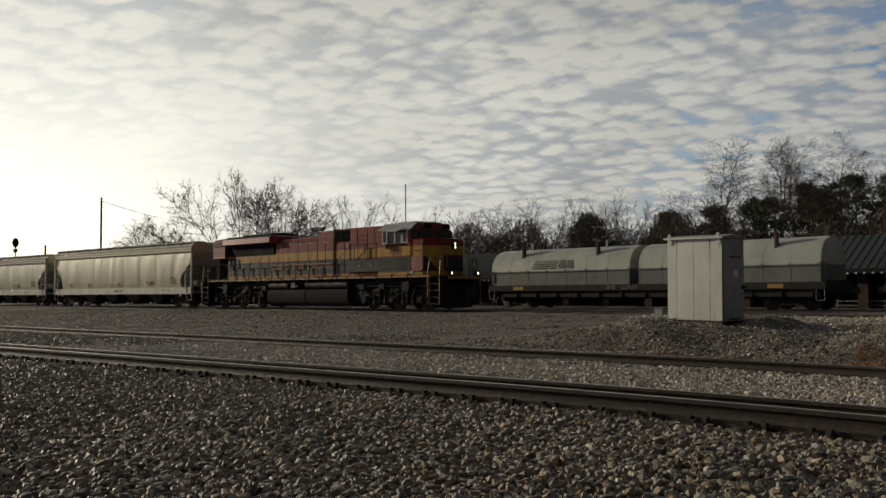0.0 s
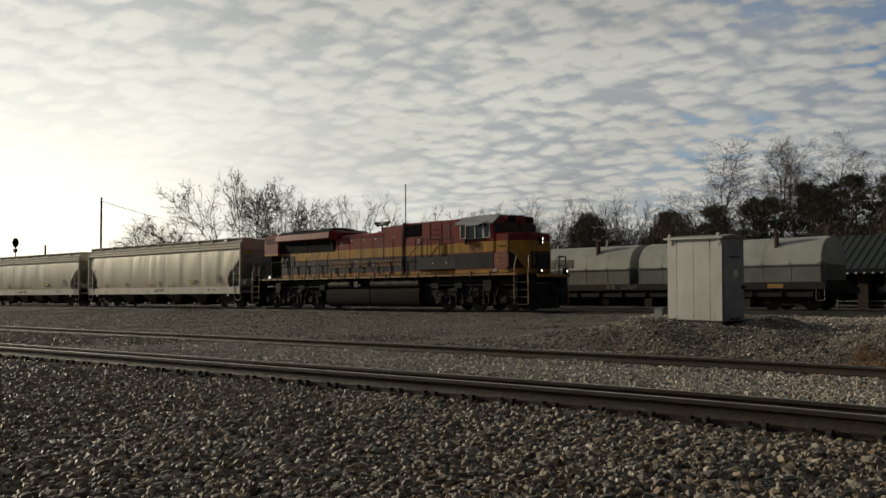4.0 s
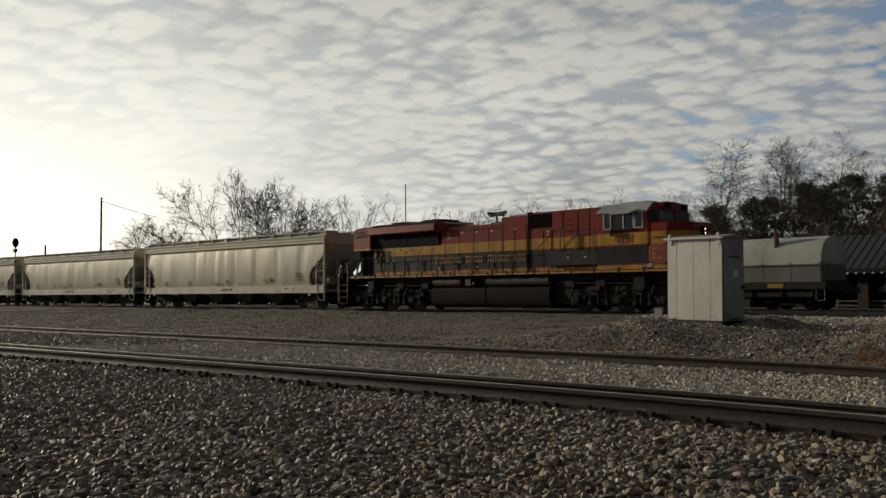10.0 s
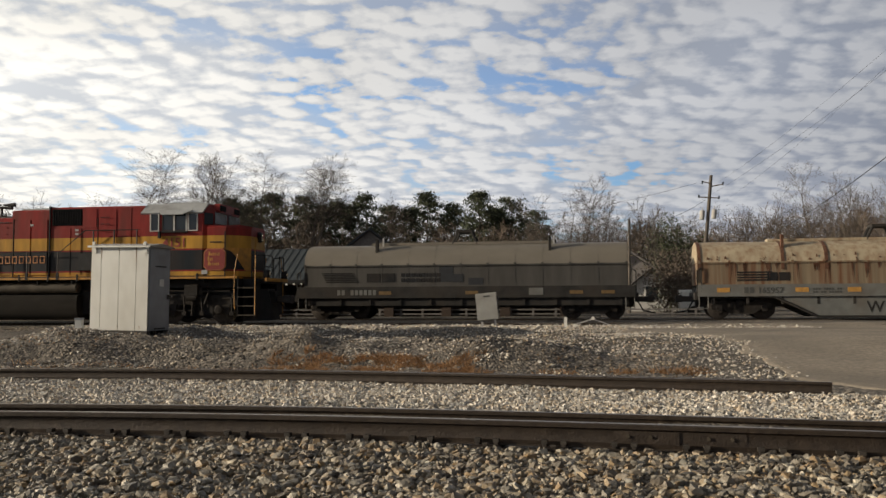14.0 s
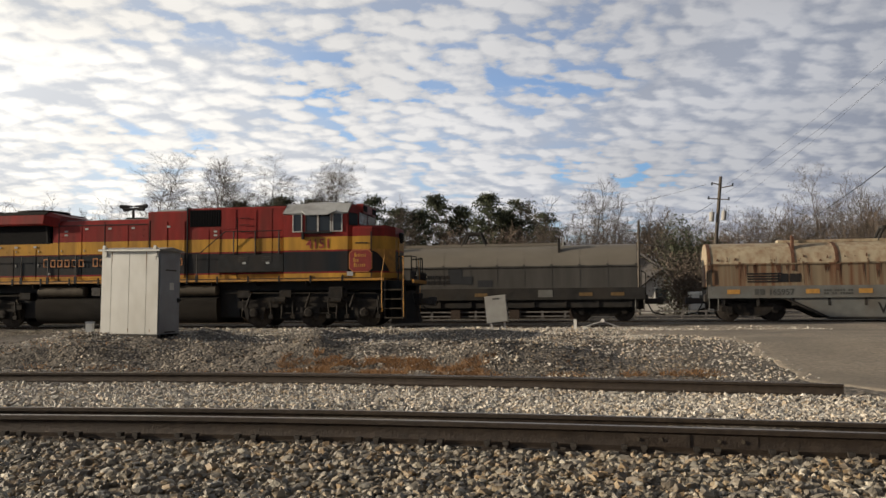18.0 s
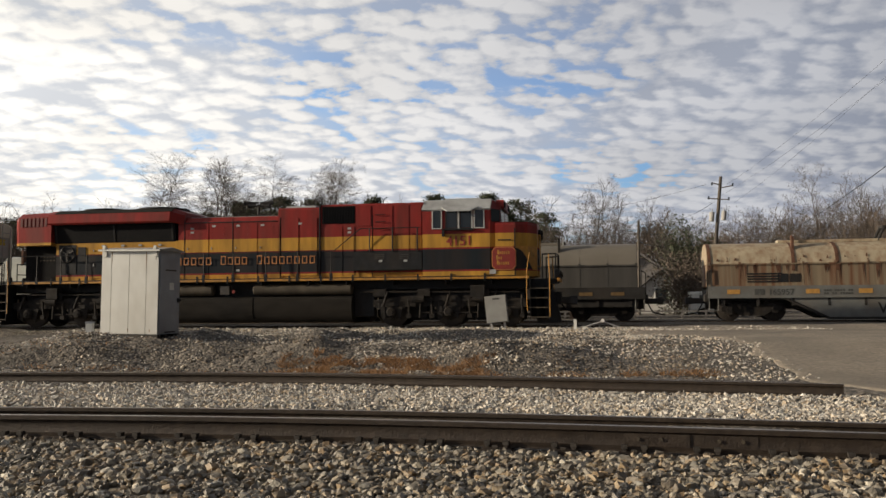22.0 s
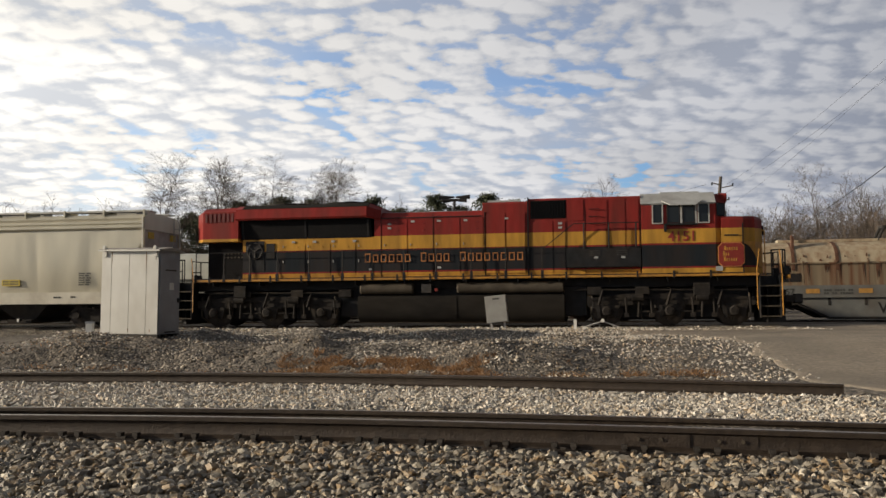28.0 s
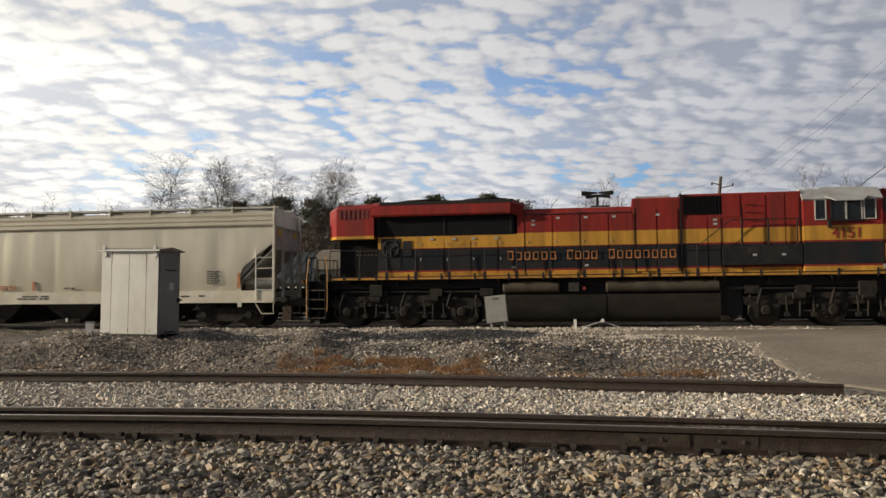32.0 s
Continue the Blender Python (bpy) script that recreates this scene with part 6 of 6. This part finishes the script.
for sd, az, tp in ((61, -8.4, 0.117), (62, -6.5, 0.115), (63, -4.5, 0.121), (64, -0.5, 0.123), (65, 2.9, 0.124), (66, 5.0, 0.118), (67, -2.8, 0.107), (68, -11.8, 0.112), (69, 1.1, 0.11), (70, -14.9, 0.1), (71, -26.2, 0.088), (72, -21.0, 0.09), (73, 6.6, 0.1), (74, -13.0, 0.114), (75, -10.4, 0.12), (76, -7.4, 0.108), (77, -12.4, 0.108), (78, -5.5, 0.108), (79, -16.0, 0.1), (80, -18.3, 0.092), (81, 4.0, 0.106), (82, -1.7, 0.104)):
    pine_tree(sd, az, 104 + sd % 5 * 3, tp, 2.0)


def make_woods():
    """The mass of winter woods behind: bare trees joined in one, with brush between them."""
    kinds, rng = [], random.Random(77)
    for i in range(7):
        st = branch_sticks(200 + i, 10, 0.6, 0.2, 160)
        v, f = sticks_mesh([s for s in st if s[4] > 1], 0.016)
        w, g = twigs_mesh([s for s in st if s[4] == 1 or s[4] == 0 and rng.random() < 0.5], 0.02)
        kinds.append((v, np.concatenate([f[:, [0, 1, 2]], f[:, [0, 2, 3]]]), w, g))
    rng = np.random.RandomState(5)
    V, Q, n = [], [], 0
    for i in range(175):
        az = rng.uniform(-36, 36)
        if az < -6 and rng.rand() < 0.15:
            continue
        dist = rng.uniform(92, 128)
        top = (0.07 if az < -18 else 0.082) + 0.02 * rng.rand() if az < 8 else 0.08 + 0.02 * rng.rand()
        if az > 19:
            top += 0.012
        x, y = place(az, dist)
        v, f, w, g = kinds[rng.randint(7)]
        f = np.concatenate([f, g + len(v)])
        v = np.concatenate([v, w])
        k = (EYE + top * dist) / 10
        a = rng.uniform(0, math.tau)
        R = np.array([[math.cos(a), -math.sin(a), 0], [math.sin(a), math.cos(a), 0], [0, 0, 1]])
        V.append((v @ R.T) * np.array([k * 1.1, k * 1.1, k]) + np.array([x, y, 0.1]))
        Q.append(f + n)
        n += len(v)
    w = mesh_np("far_woods", np.concatenate(V), np.concatenate(Q), WOODS)
    tagged(w, "dense grey-brown winter woods behind the yard", "woods", kind="stuff")
    # brush: thin crossing twigs up to two thirds of the trees
    m = 110000
    az = np.radians(rng.uniform(-37, 38, m))
    dist = rng.uniform(96, 112, m)
    h = rng.rand(m) ** 0.85 * (7.3 + 1.6 * np.sin(az * 31) + 1.2 * np.sin(az * 83 + 1))
    c = np.stack([dist * np.sin(az), dist * np.cos(az), h + 0.1], 1)
    d = rng.randn(m, 3) * np.array([0.28, 0.28, 0.5])
    u = rng.randn(m, 3) * 0.05
    tri = np.stack([c - d, c + d, c + u + d * 0.2], 1).reshape(-1, 3)
    b = mesh_np("brush", tri, np.arange(len(tri)).reshape(-1, 3), WOODS)
    tagged(b, "tangled brown undergrowth among the bare trees", "undergrowth", kind="stuff")
    # shrub with red-brown leaves between the parked cars, ivy-grown snags
    for name, az0, dist0, h0, wid, mat, lab in (("shrub", 15.6, 50, 4.2, 1.6, WOODS, "leafy red-brown shrub behind the coil cars"), ("ivy_tree", 15.0, 62, 7.5, 1.3, PINE, "bare tree overgrown with dark ivy"), ("ivy_tree", 16.6, 64, 6.5, 1.5, PINE, "bare tree overgrown with dark ivy"), ("shrub", 18.4, 60, 5.6, 2.6, WOODS, "leafy red-brown shrub behind the coil cars")):
        k = 5000
        x, y = place(az0, dist0)
        p = rng.randn(k, 3) * np.array([wid * 0.5, wid * 0.5, h0 * 0.24]) + np.array([0, 0, h0 * 0.5])
        p[:, 2] = np.clip(np.abs(p[:, 2]), 0, h0 * (0.95 - 0.12 * (p[:, 0] ** 2 + p[:, 1] ** 2) / wid ** 2))
        p[:, 2] *= rng.uniform(0.85, 1.0, k)
        q = (p[:, None, :] + rng.randn(k, 3, 3) * 0.06).reshape(-1, 3)
        t = thing(name, lab, "shrub" if name == "shrub" else "tree", m=pose(x, y, 0.1))
        mesh_np("foliage", q, np.arange(len(q)).reshape(-1, 3), mat, t)
        v, f = sticks_mesh([s for s in branch_sticks(300 + int(az0 * 10), h0, 0.6, 0.15, 160) if s[4]], 0.02)
        mesh_np("stem", v, f, BARK, t)


make_woods()


def make_grass():
    rng = np.random.RandomState(8)
    P = []
    for n, x0, x1, a, b, hh, gate in ((11000, -3.0, 0.6, 1.6, 3.2, 0.09, 0.13), (4500, 0.6, 4.4, 1.7, 3.4, 0.08, 0.27), (1500, -9.5, -3.2, 1.6, 2.6, 0.07, 0.2), (1200, -14, -6, 2.2, 5.0, 0.06, 0.2), (1500, -6, 5, 3, 8, 0.05, 0.25)):
        for i in range(n):
            x = rng.uniform(x0, x1)
            y = mid_y(x) + rng.uniform(a, b)
            if noise.noise((x * 1.1, y * 1.6, 2)) + 0.5 * noise.noise((x * 4, y * 5, 6)) < gate:
                continue
            z = height(x, y) - 0.01
            h = hh * rng.uniform(0.4, 1.4)
            lx, ly = rng.randn(2) * 1.0 * h
            w = rng.uniform(0.005, 0.011)
            P += [(x - w, y, z), (x + w, y, z), (x + lx, y + ly, z + h)]
    g = mesh_np("dry_grass", P, np.arange(len(P)).reshape(-1, 3), DRY)
    tagged(g, "rust-coloured dry grass on the gravel bank", "grass", kind="stuff")


make_grass()
SHED_ROOF = material("dark_metal_roof", (0.035, 0.045, 0.05), 0.6, 0.1, 0.15, 2, 0, 1, (0.07, 0.07, 0.07), 0.3, 0.5)
# Brick near black: the shade under the shed roof is in its colour.
BRICK = material("shaded_brick", (0.05, 0.034, 0.026), 0.9, 0, 0.3, 5, 0.3, 20)
WOODP = material("weathered_pole", (0.1, 0.085, 0.07), 0.9, 0, 0.3, 4, 0.3, 12, stretch=(1, 1, 0.2))
SIDING = material("pale_siding", (0.42, 0.41, 0.39), 0.8, 0, 0.1, 2)
SHINGLE = material("grey_shingle", (0.16, 0.15, 0.145), 0.9, 0, 0.2, 6)
WIRE = material("black_wire", (0.02, 0.02, 0.02), 0.6, 0, 0.1, 3)

# open-sided depot shed behind the coil cars
m = on_track(-5.2, 17.5, -0.15)
sh = thing("depot_shed", "long shed with a dark standing-seam roof and brick piers", "shed", m=m)
part("roof", Acc().prism([(-3.2, 2.35), (0, 4.15), (3.2, 2.35), (3.2, 2.5), (0, 4.32), (-3.2, 2.5)], -46, 10), SHED_ROOF, sh)
for i in range(140):
    x = -46 + i * 0.4
    part("roof_seam", Acc().add([(x, -3.22, 2.5), (x + 0.025, -3.22, 2.5), (x + 0.025, 0, 4.33), (x, 0, 4.33), (x, -3.22, 2.525), (x + 0.025, -3.22, 2.525), (x + 0.025, 0, 4.355), (x, 0, 4.355)], [(3, 2, 1, 0), (4, 5, 6, 7), (0, 1, 5, 4), (1, 2, 6, 5), (2, 3, 7, 6), (3, 0, 4, 7)]), SHED_ROOF, sh)
part("fascia", Acc().box(-46, 10, -3.24, -3.16, 2.28, 2.5), BLACK, sh)
for i in range(139):
    x = -45.7 + i * 0.4
    part("eave_bead", Acc().box(x, x + 0.1, -3.27, -3.24, 2.24, 2.32), WHITEP, sh)
for i in range(19):
    x = -45.6 + i * 3.05
    part("pier", Acc().box(x - 0.25, x + 0.25, -2.7, -2.2, -0.1, 2.4), BRICK, sh)
part("back_wall", Acc().box(-45.9, 9.9, 1.2, 1.4, -0.1, 3.5), BRICK, sh)


# a low house with a gable, far behind
def gable_house(az, dist, w, d, eave, ridge, label, wall, roof):
    x, y = place(az, dist)
    h = thing("house", label, "house", m=pose(x, y, 0.1, 0, 0, -az))
    part("wall", Acc().slab([(-w, 0), (w, 0), (w, eave), (0, ridge - 0.1), (-w, eave)], 0, d), wall, h)
    for k in (-1, 1):
        part("roof", Acc().slab([(0, ridge), (k * (w + 0.35), eave - 0.2), (k * (w + 0.35), eave - 0.05), (0, ridge + 0.16)], -0.4, d + 0.4), roof, h)
    win = part("window", Acc().box(-0.5, 0.5, -0.05, 0.0, 1.0, 2.1), WHITEP, h)
    part("pane", Acc().box(-0.42, 0.42, -0.06, -0.05, 1.08, 2.02), GLASS, win)
    return h


gable_house(13.95, 62, 1.6, 6, 1.9, 3.3, "small pale house with a grey gable roof", SIDING, SHINGLE)
gable_house(12.6, 66, 3.2, 7, 2.3, 4.6, "grey house with a broad gable roof", SHINGLE, SHINGLE)
gable_house(-4.2, 72, 3.4, 9, 4.2, 6.9, "dark gabled house behind the woods' edge", SHINGLE, SHED_ROOF)


def utility_pole(az, dist, top, label, r=0.13, lean=(0, 0), arms=True, tanks=0):
    x, y = place(az, dist)
    tall = EYE + top * dist - 0.2
    p = thing("utility_pole", label, "utility pole", "poles", pose(x, y, 0.2, lean[0], lean[1], -az))
    part("mast", Acc().tube((0, 0, -0.3), (0, 0, tall), r * 1.2, 8, r * 0.8), WOODP, p)
    if arms:
        for z, x0, x1, rise in ((tall - 0.75, 0.0, 0.75, 0.2), (tall - 0.55, -0.5, 0.0, -0.05), (tall - 1.45, -0.7, 0.62, 0.0)):
            ar = part("cross_arm", Acc().tube((x0, -0.14, z - min(rise, 0) * 2), (x1, -0.14, z + max(rise, 0)), 0.035, 6), WOODP, p)
            for xx in ([x1] if rise > 0 else [x0] if rise < 0 else [x0 + 0.06, x1 - 0.04]):
                part("insulator", Acc().tube((xx, -0.14, z + max(rise, 0) - 0.05), (xx, -0.14, z + max(rise, 0) + 0.14), 0.05, 8), GLASS, ar)
    for i in range(tanks):
        xx = (-0.36, 0.36)[i]
        z = tall - 2.9 + i * 0.12
        part("transformer", Acc().tube((xx, -0.1, z), (xx, -0.1, z + 0.6), 0.16, 12).tube((xx, -0.1, z + 0.62), (xx, -0.1, z + 0.8), 0.03, 8), SIDING, p)
    return x, y, tall + 0.2


pa = utility_pole(16.85, 58, 0.1352, "weathered wooden utility pole with cross arms and transformers", 0.12, (0, 5.5), True, 2)
pb = utility_pole(12.54, 56, 0.089, "thin wooden service pole", 0.09, (0, 0.6), False)
pw = utility_pole(-56.92, 80, 0.1036, "dark wooden utility pole", 0.095, (0, 0), False)
pm = utility_pole(-38.03, 62, 0.1245, "slender bare metal radio mast", 0.045, (0, 0), False)
pn = utility_pole(-60.0, 84, 0.052, "short plain wooden pole", 0.09, (0, 0), False)
for z in (5.2, 4.3, 3.2):
    part("rung", Acc().box(-0.3, 0.3, -0.12, -0.06, z, z + 0.06), WOODP, bpy.data.objects["utility_pole.001"])


def cable(name, a, b, sag, r=0.018, label="thin black overhead wire"):
    ac = Acc()
    pts = []
    for i in range(17):
        t = i / 16
        pts.append(Vector(a).lerp(Vector(b), t) - Vector((0, 0, sag * 4 * t * (1 - t))))
    run = (Vector(b) - Vector(a)).normalized()
    u = run.cross(Vector((0, 0, 1))).normalized() * r
    w = Vector((0, 0, r))
    ac.loft([[p + u, p + w, p - u, p - w] for p in pts])
    c = part(name, ac, WIRE)
    tagged(c, label, "wire", "overhead wires")


def ray_at(az, el, dist):
    x, y = place(az, dist)
    return (x, y, EYE + el * dist)


tx, ty, tz = pa[0] + 0.78, pa[1], pa[2]
cable("wire", (tx + 0.5, ty, tz - 0.5), ray_at(33, 0.33, 24), 0.3, 0.005)
cable("wire", (tx + 0.9, ty, tz - 1.7), ray_at(33, 0.318, 24.4), 0.3, 0.005)
cable("wire", (tx - 0.7, ty, tz - 1.7), ray_at(33, 0.30, 24.8), 0.3, 0.005)
cable("wire", (tx + 0.3, ty, tz - 5.2), ray_at(32, 0.205, 24.8), 0.7, 0.016, "thick black overhead cable")
bx, by, bz = pb
cable("wire", (tx - 0.8, ty, tz - 0.5), (bx - 6, by + 22, bz + 2.0), 0.4, 0.009)
for dz, e in ((-0.2, -1.6), (-0.75, -2.6), (-1.3, -3.9)):
    cable("wire", (bx, by, bz + dz), (tx - 0.3, ty, tz + e), 0.5, 0.012)
wx, wy, wz = pw
cable("wire", (wx, wy, wz - 0.3), ray_at(-47, 0.068, 90), 0.6, 0.02)

# signal head on its mast
x, y = place(-61.6, 100)
sg = thing("railroad_signal", "black railroad signal head on a thin mast", "signal", m=pose(x, y, 0.2, 0, 0, 61) @ Matrix.Scale(1.25, 4))
part("mast", Acc().tube((0, 0, 0), (0, 0, 5.4), 0.045, 8), STEEL, sg)
hd = part("head", Acc().slab([(0.24 * math.cos(k * math.tau / 14), 5.2 + 0.4 * math.sin(k * math.tau / 14)) for k in range(14)], -0.12, 0.1), BLACK, sg)
part("bracket", Acc().box(-0.15, 0.15, -0.1, 0.1, 4.4, 4.7), STEEL, sg)
for z in (4.95, 5.2, 5.45):
    part("hood", Acc().tube((0, -0.12, z), (0, -0.35, z), 0.1, 10), BLACK, hd)

# low white rail and pale parked shapes far behind the tracks, seen under the cars
fe = thing("low_fence", "low pale board fence beyond the tracks", "fence", m=on_track(-2, 15.0, 0.2))
for i in range(30):
    x = -14 + i * 1.15
    part("post", Acc().box(x - 0.05, x + 0.05, -0.05, 0.05, 0, 0.62), SHINGLE, fe)
for z in (0.3, 0.52):
    part("rail_board", Acc().box(-14, 20, -0.08, -0.05, z, z + 0.07), SHINGLE, fe)
bo = thing("pale_van", "pale vehicle side seen under the parked cars", "vehicle", m=on_track(11.5, 19.0, 0.25))
part("body", Acc().box(-1.9, 2.6, -0.9, 0.9, 0.3, 1.5, 0.12), WHITEP, bo)
for xx in (-1.2, 1.7):
    part("wheel", Acc().wheel(xx, -0.92, -0.7, 0.32, 0.32, 16), BLACK, bo)
# crushed stone, the nearest bed stone by stone
def stones(name, xy, size, lift, label, mat, seed, shapes=40, flat=0.78, lean=False, full=False):
    """Angular stones; lean ones have eight faces, full ones twenty, the others twelve."""
    rng = np.random.RandomState(seed)
    cube = np.array([(x, y, z) for x in (-1, 1) for y in (-1, 1) for z in (-1, 1)], float)
    tri = np.array([(0, 1, 3), (0, 3, 2), (4, 6, 7), (4, 7, 5), (0, 4, 5), (0, 5, 1), (2, 3, 7), (2, 7, 6), (0, 2, 6), (0, 6, 4), (1, 5, 7), (1, 7, 3)])
    if lean:
        cube = np.array([(1, 0, 0), (-1, 0, 0), (0, 1, 0), (0, -1, 0), (0, 0, 1), (0, 0, -1)], float) * 1.45
        tri = np.array([(0, 2, 4), (2, 1, 4), (1, 3, 4), (3, 0, 4), (2, 0, 5), (1, 2, 5), (3, 1, 5), (0, 3, 5)])
    if full:
        g = (1 + 5 ** 0.5) / 2
        cube = np.array([(-1, g, 0), (1, g, 0), (-1, -g, 0), (1, -g, 0), (0, -1, g), (0, 1, g), (0, -1, -g), (0, 1, -g), (g, 0, -1), (g, 0, 1), (-g, 0, -1), (-g, 0, 1)], float) * 0.78
        tri = np.array([(0, 11, 5), (0, 5, 1), (0, 1, 7), (0, 7, 10), (0, 10, 11), (1, 5, 9), (5, 11, 4), (11, 10, 2), (10, 7, 6), (7, 1, 8), (3, 9, 4), (3, 4, 2), (3, 2, 6), (3, 6, 8), (3, 8, 9), (4, 9, 5), (2, 4, 11), (6, 2, 10), (8, 6, 7), (9, 8, 1)])
    n, k = len(xy), len(cube)
    base = np.stack([cube * 0.74 + rng.uniform(-0.34, 0.34, (k, 3)) for _ in range(shapes)])
    v = base[rng.randint(shapes, size=n)]
    sc = size * np.exp(np.clip(rng.randn(n), -1.7, 1.3) * 0.4)[:, None, None] * (1 + rng.uniform(-0.42, 0.45, (n, 1, 3)))
    v = v * sc
    q = rng.randn(n, 4)
    q /= np.linalg.norm(q, axis=1)[:, None]
    w, x, y, z = q.T
    R = np.stack([1 - 2 * (y * y + z * z), 2 * (x * y - z * w), 2 * (x * z + y * w), 2 * (x * y + z * w), 1 - 2 * (x * x + z * z), 2 * (y * z - x * w), 2 * (x * z - y * w), 2 * (y * z + x * w), 1 - 2 * (x * x + y * y)], 1).reshape(-1, 3, 3)
    v = np.einsum("nij,nkj->nki", R, v)
    v[:, :, 2] *= flat
    hz = np.array([height(a, b) for a, b in xy]) + rng.uniform(lift[0], lift[1], n)
    v = v + np.concatenate([xy, hz[:, None]], 1)[:, None, :]
    f = (np.arange(n) * k)[:, None, None] + tri[None]
    ob = mesh_np(name, v.reshape(-1, 3), f.reshape(-1, 3), mat)
    tagged(ob, label, "gravel", kind="stuff")
    return ob


def scatter(n, x0, x1, low, high, seed, keep=None):
    rng = np.random.RandomState(seed)
    x = rng.uniform(x0, x1, n)
    u = rng.rand(n)
    pts = np.array([(a, low(a) + (high(a) - low(a)) * b) for a, b in zip(x, u)])
    if keep is not None:
        pts = pts[[keep(a, b) for a, b in pts]]
    return pts


def front(a, b):
    r = math.hypot(a, b)
    az = math.degrees(math.atan2(a, b))
    return r > 4.4 and -66 < az < 32


stones("ballast", scatter(27000, -6.5, 5.2, lambda x: 2.0, lambda x: near_y(x) - 0.2, 1, front), 0.0195, (-0.004, 0.03), "grey and tan crushed-stone ballast beside the near track", STONE, 2, full=True)
stones("ballast", scatter(27000, -6.5, 5.2, lambda x: 2.0, lambda x: near_y(x) - 0.2, 51, front), 0.0155, (-0.01, 0.022), "grey and tan crushed-stone ballast beside the near track", STONE, 52)
stones("ballast", scatter(40000, -15.5, -6.5, lambda x: 2.0, lambda x: near_y(x) - 0.2, 41, front), 0.0195, (-0.012, 0.026), "grey crushed-stone ballast beside the near track", STONE, 42, lean=True)
stones("ballast", scatter(2600, -15.5, 5.2, lambda x: near_y(x) - 0.2, lambda x: near_y(x) - 0.06, 31), 0.019, (-0.03, 0.012), "grey stones along the foot of the near rail", CINDER, 32, lean=True)
stones("ballast", scatter(9000, -15.5, 5.2, lambda x: near_y(x) + 0.1, lambda x: near_y(x) + 1.4, 3), 0.032, (-0.1, -0.05), "grey crushed-stone ballast between the rails", STONE, 4, lean=True)
stones("ballast", scatter(64000, -18, 6.0, lambda x: near_y(x) + 1.6, lambda x: mid_y(x) - 0.1, 5), 0.0185, (-0.012, 0.018), "pale crushed-stone ballast between the tracks", PALE_STONE, 6, lean=True)
stones("ballast", scatter(14000, -45, -18, lambda x: near_y(x) + 1.6, lambda x: mid_y(x) - 0.05, 15), 0.026, (-0.02, 0.02), "grey crushed-stone ballast between the tracks", STONE, 16, lean=True)
stones("gravel", scatter(34000, -16, 8, lambda x: mid_y(x) + 1.6, lambda x: train_y(x) - 0.6, 7, lambda a, b: a < paved_edge(b) - 0.8 and noise.noise((a * 0.5, b * 0.7, 4)) + 0.45 * noise.noise((a * 1.6, b * 2.0, 24)) - 0.5 * smooth(mid_y(a) + 4.2, mid_y(a) + 5.2, b) > -0.22), 0.0205, (-0.012, 0.02), "dark cindery gravel on the low bank", CINDER, 8, lean=True)
stones("gravel", scatter(30000, -12, 9, lambda x: mid_y(x) + 1.6, lambda x: train_y(x) - 0.6, 17, lambda a, b: a < paved_edge(b) + 0.3 + 0.9 * max(0, noise.noise((a * 1.3, b * 1.3, 33))) and (noise.noise((a * 0.5, b * 0.7, 4)) < -0.12 or noise.noise((a * 0.4, b * 0.6, 14)) + 0.6 * smooth(mid_y(a) + 3.6, mid_y(a) + 5, b) > 0.12)), 0.0195, (-0.01, 0.02), "pale loose gravel on the low bank", PALE_STONE, 18, lean=True)
stones("ballast", scatter(12000, -14, 12, lambda x: train_y(x) - 1.4, lambda x: train_y(x) + 0.6, 9), 0.036, (-0.02, 0.03), "pale ballast along the train's track", PALE_STONE, 10, lean=True)
stones("gravel", scatter(26000, -60, -14, lambda x: mid_y(x) + 1.6, lambda x: train_y(x) + 0.5, 19), 0.023, (-0.012, 0.014), "grey gravel between the yard tracks", STONE, 20, lean=True)
def motions():
    S = [(0, -39.64), (2, -36.89), (3.5, -34.81), (6, -31.36), (8, -28.66), (9, -27.32), (10, -25.98), (11, -24.65), (18, -15.57), (20, -13.01), (22, -10.45), (23, -9.18), (24, -7.93), (25, -6.69), (28, -2.93), (29, -1.67), (30, -0.4), (31, 0.92), (32, 2.19)]
    ts, ss = [t for t, s in S], [s + 3.475 for t, s in S]
    walk(loco, [(t, on_track(s)) for t, s in zip(ts, ss)])
    for h, d in zip(hoppers, HOP_AT):
        walk(h, [(t, on_track(s + d)) for t, s in zip(ts, ss)])
    half = np.arange(0, 32.01, 0.4)
    for ob, x, r in wheelsets:
        rows = []
        for t in half:
            roll = (float(np.interp(t, ts, ss)) - ss[0]) / r
            rows.append((float(t), Matrix.Translation((x, 0, r)) @ Matrix.Rotation(roll, 4, "Y")))
        walk(ob, rows)


motions()
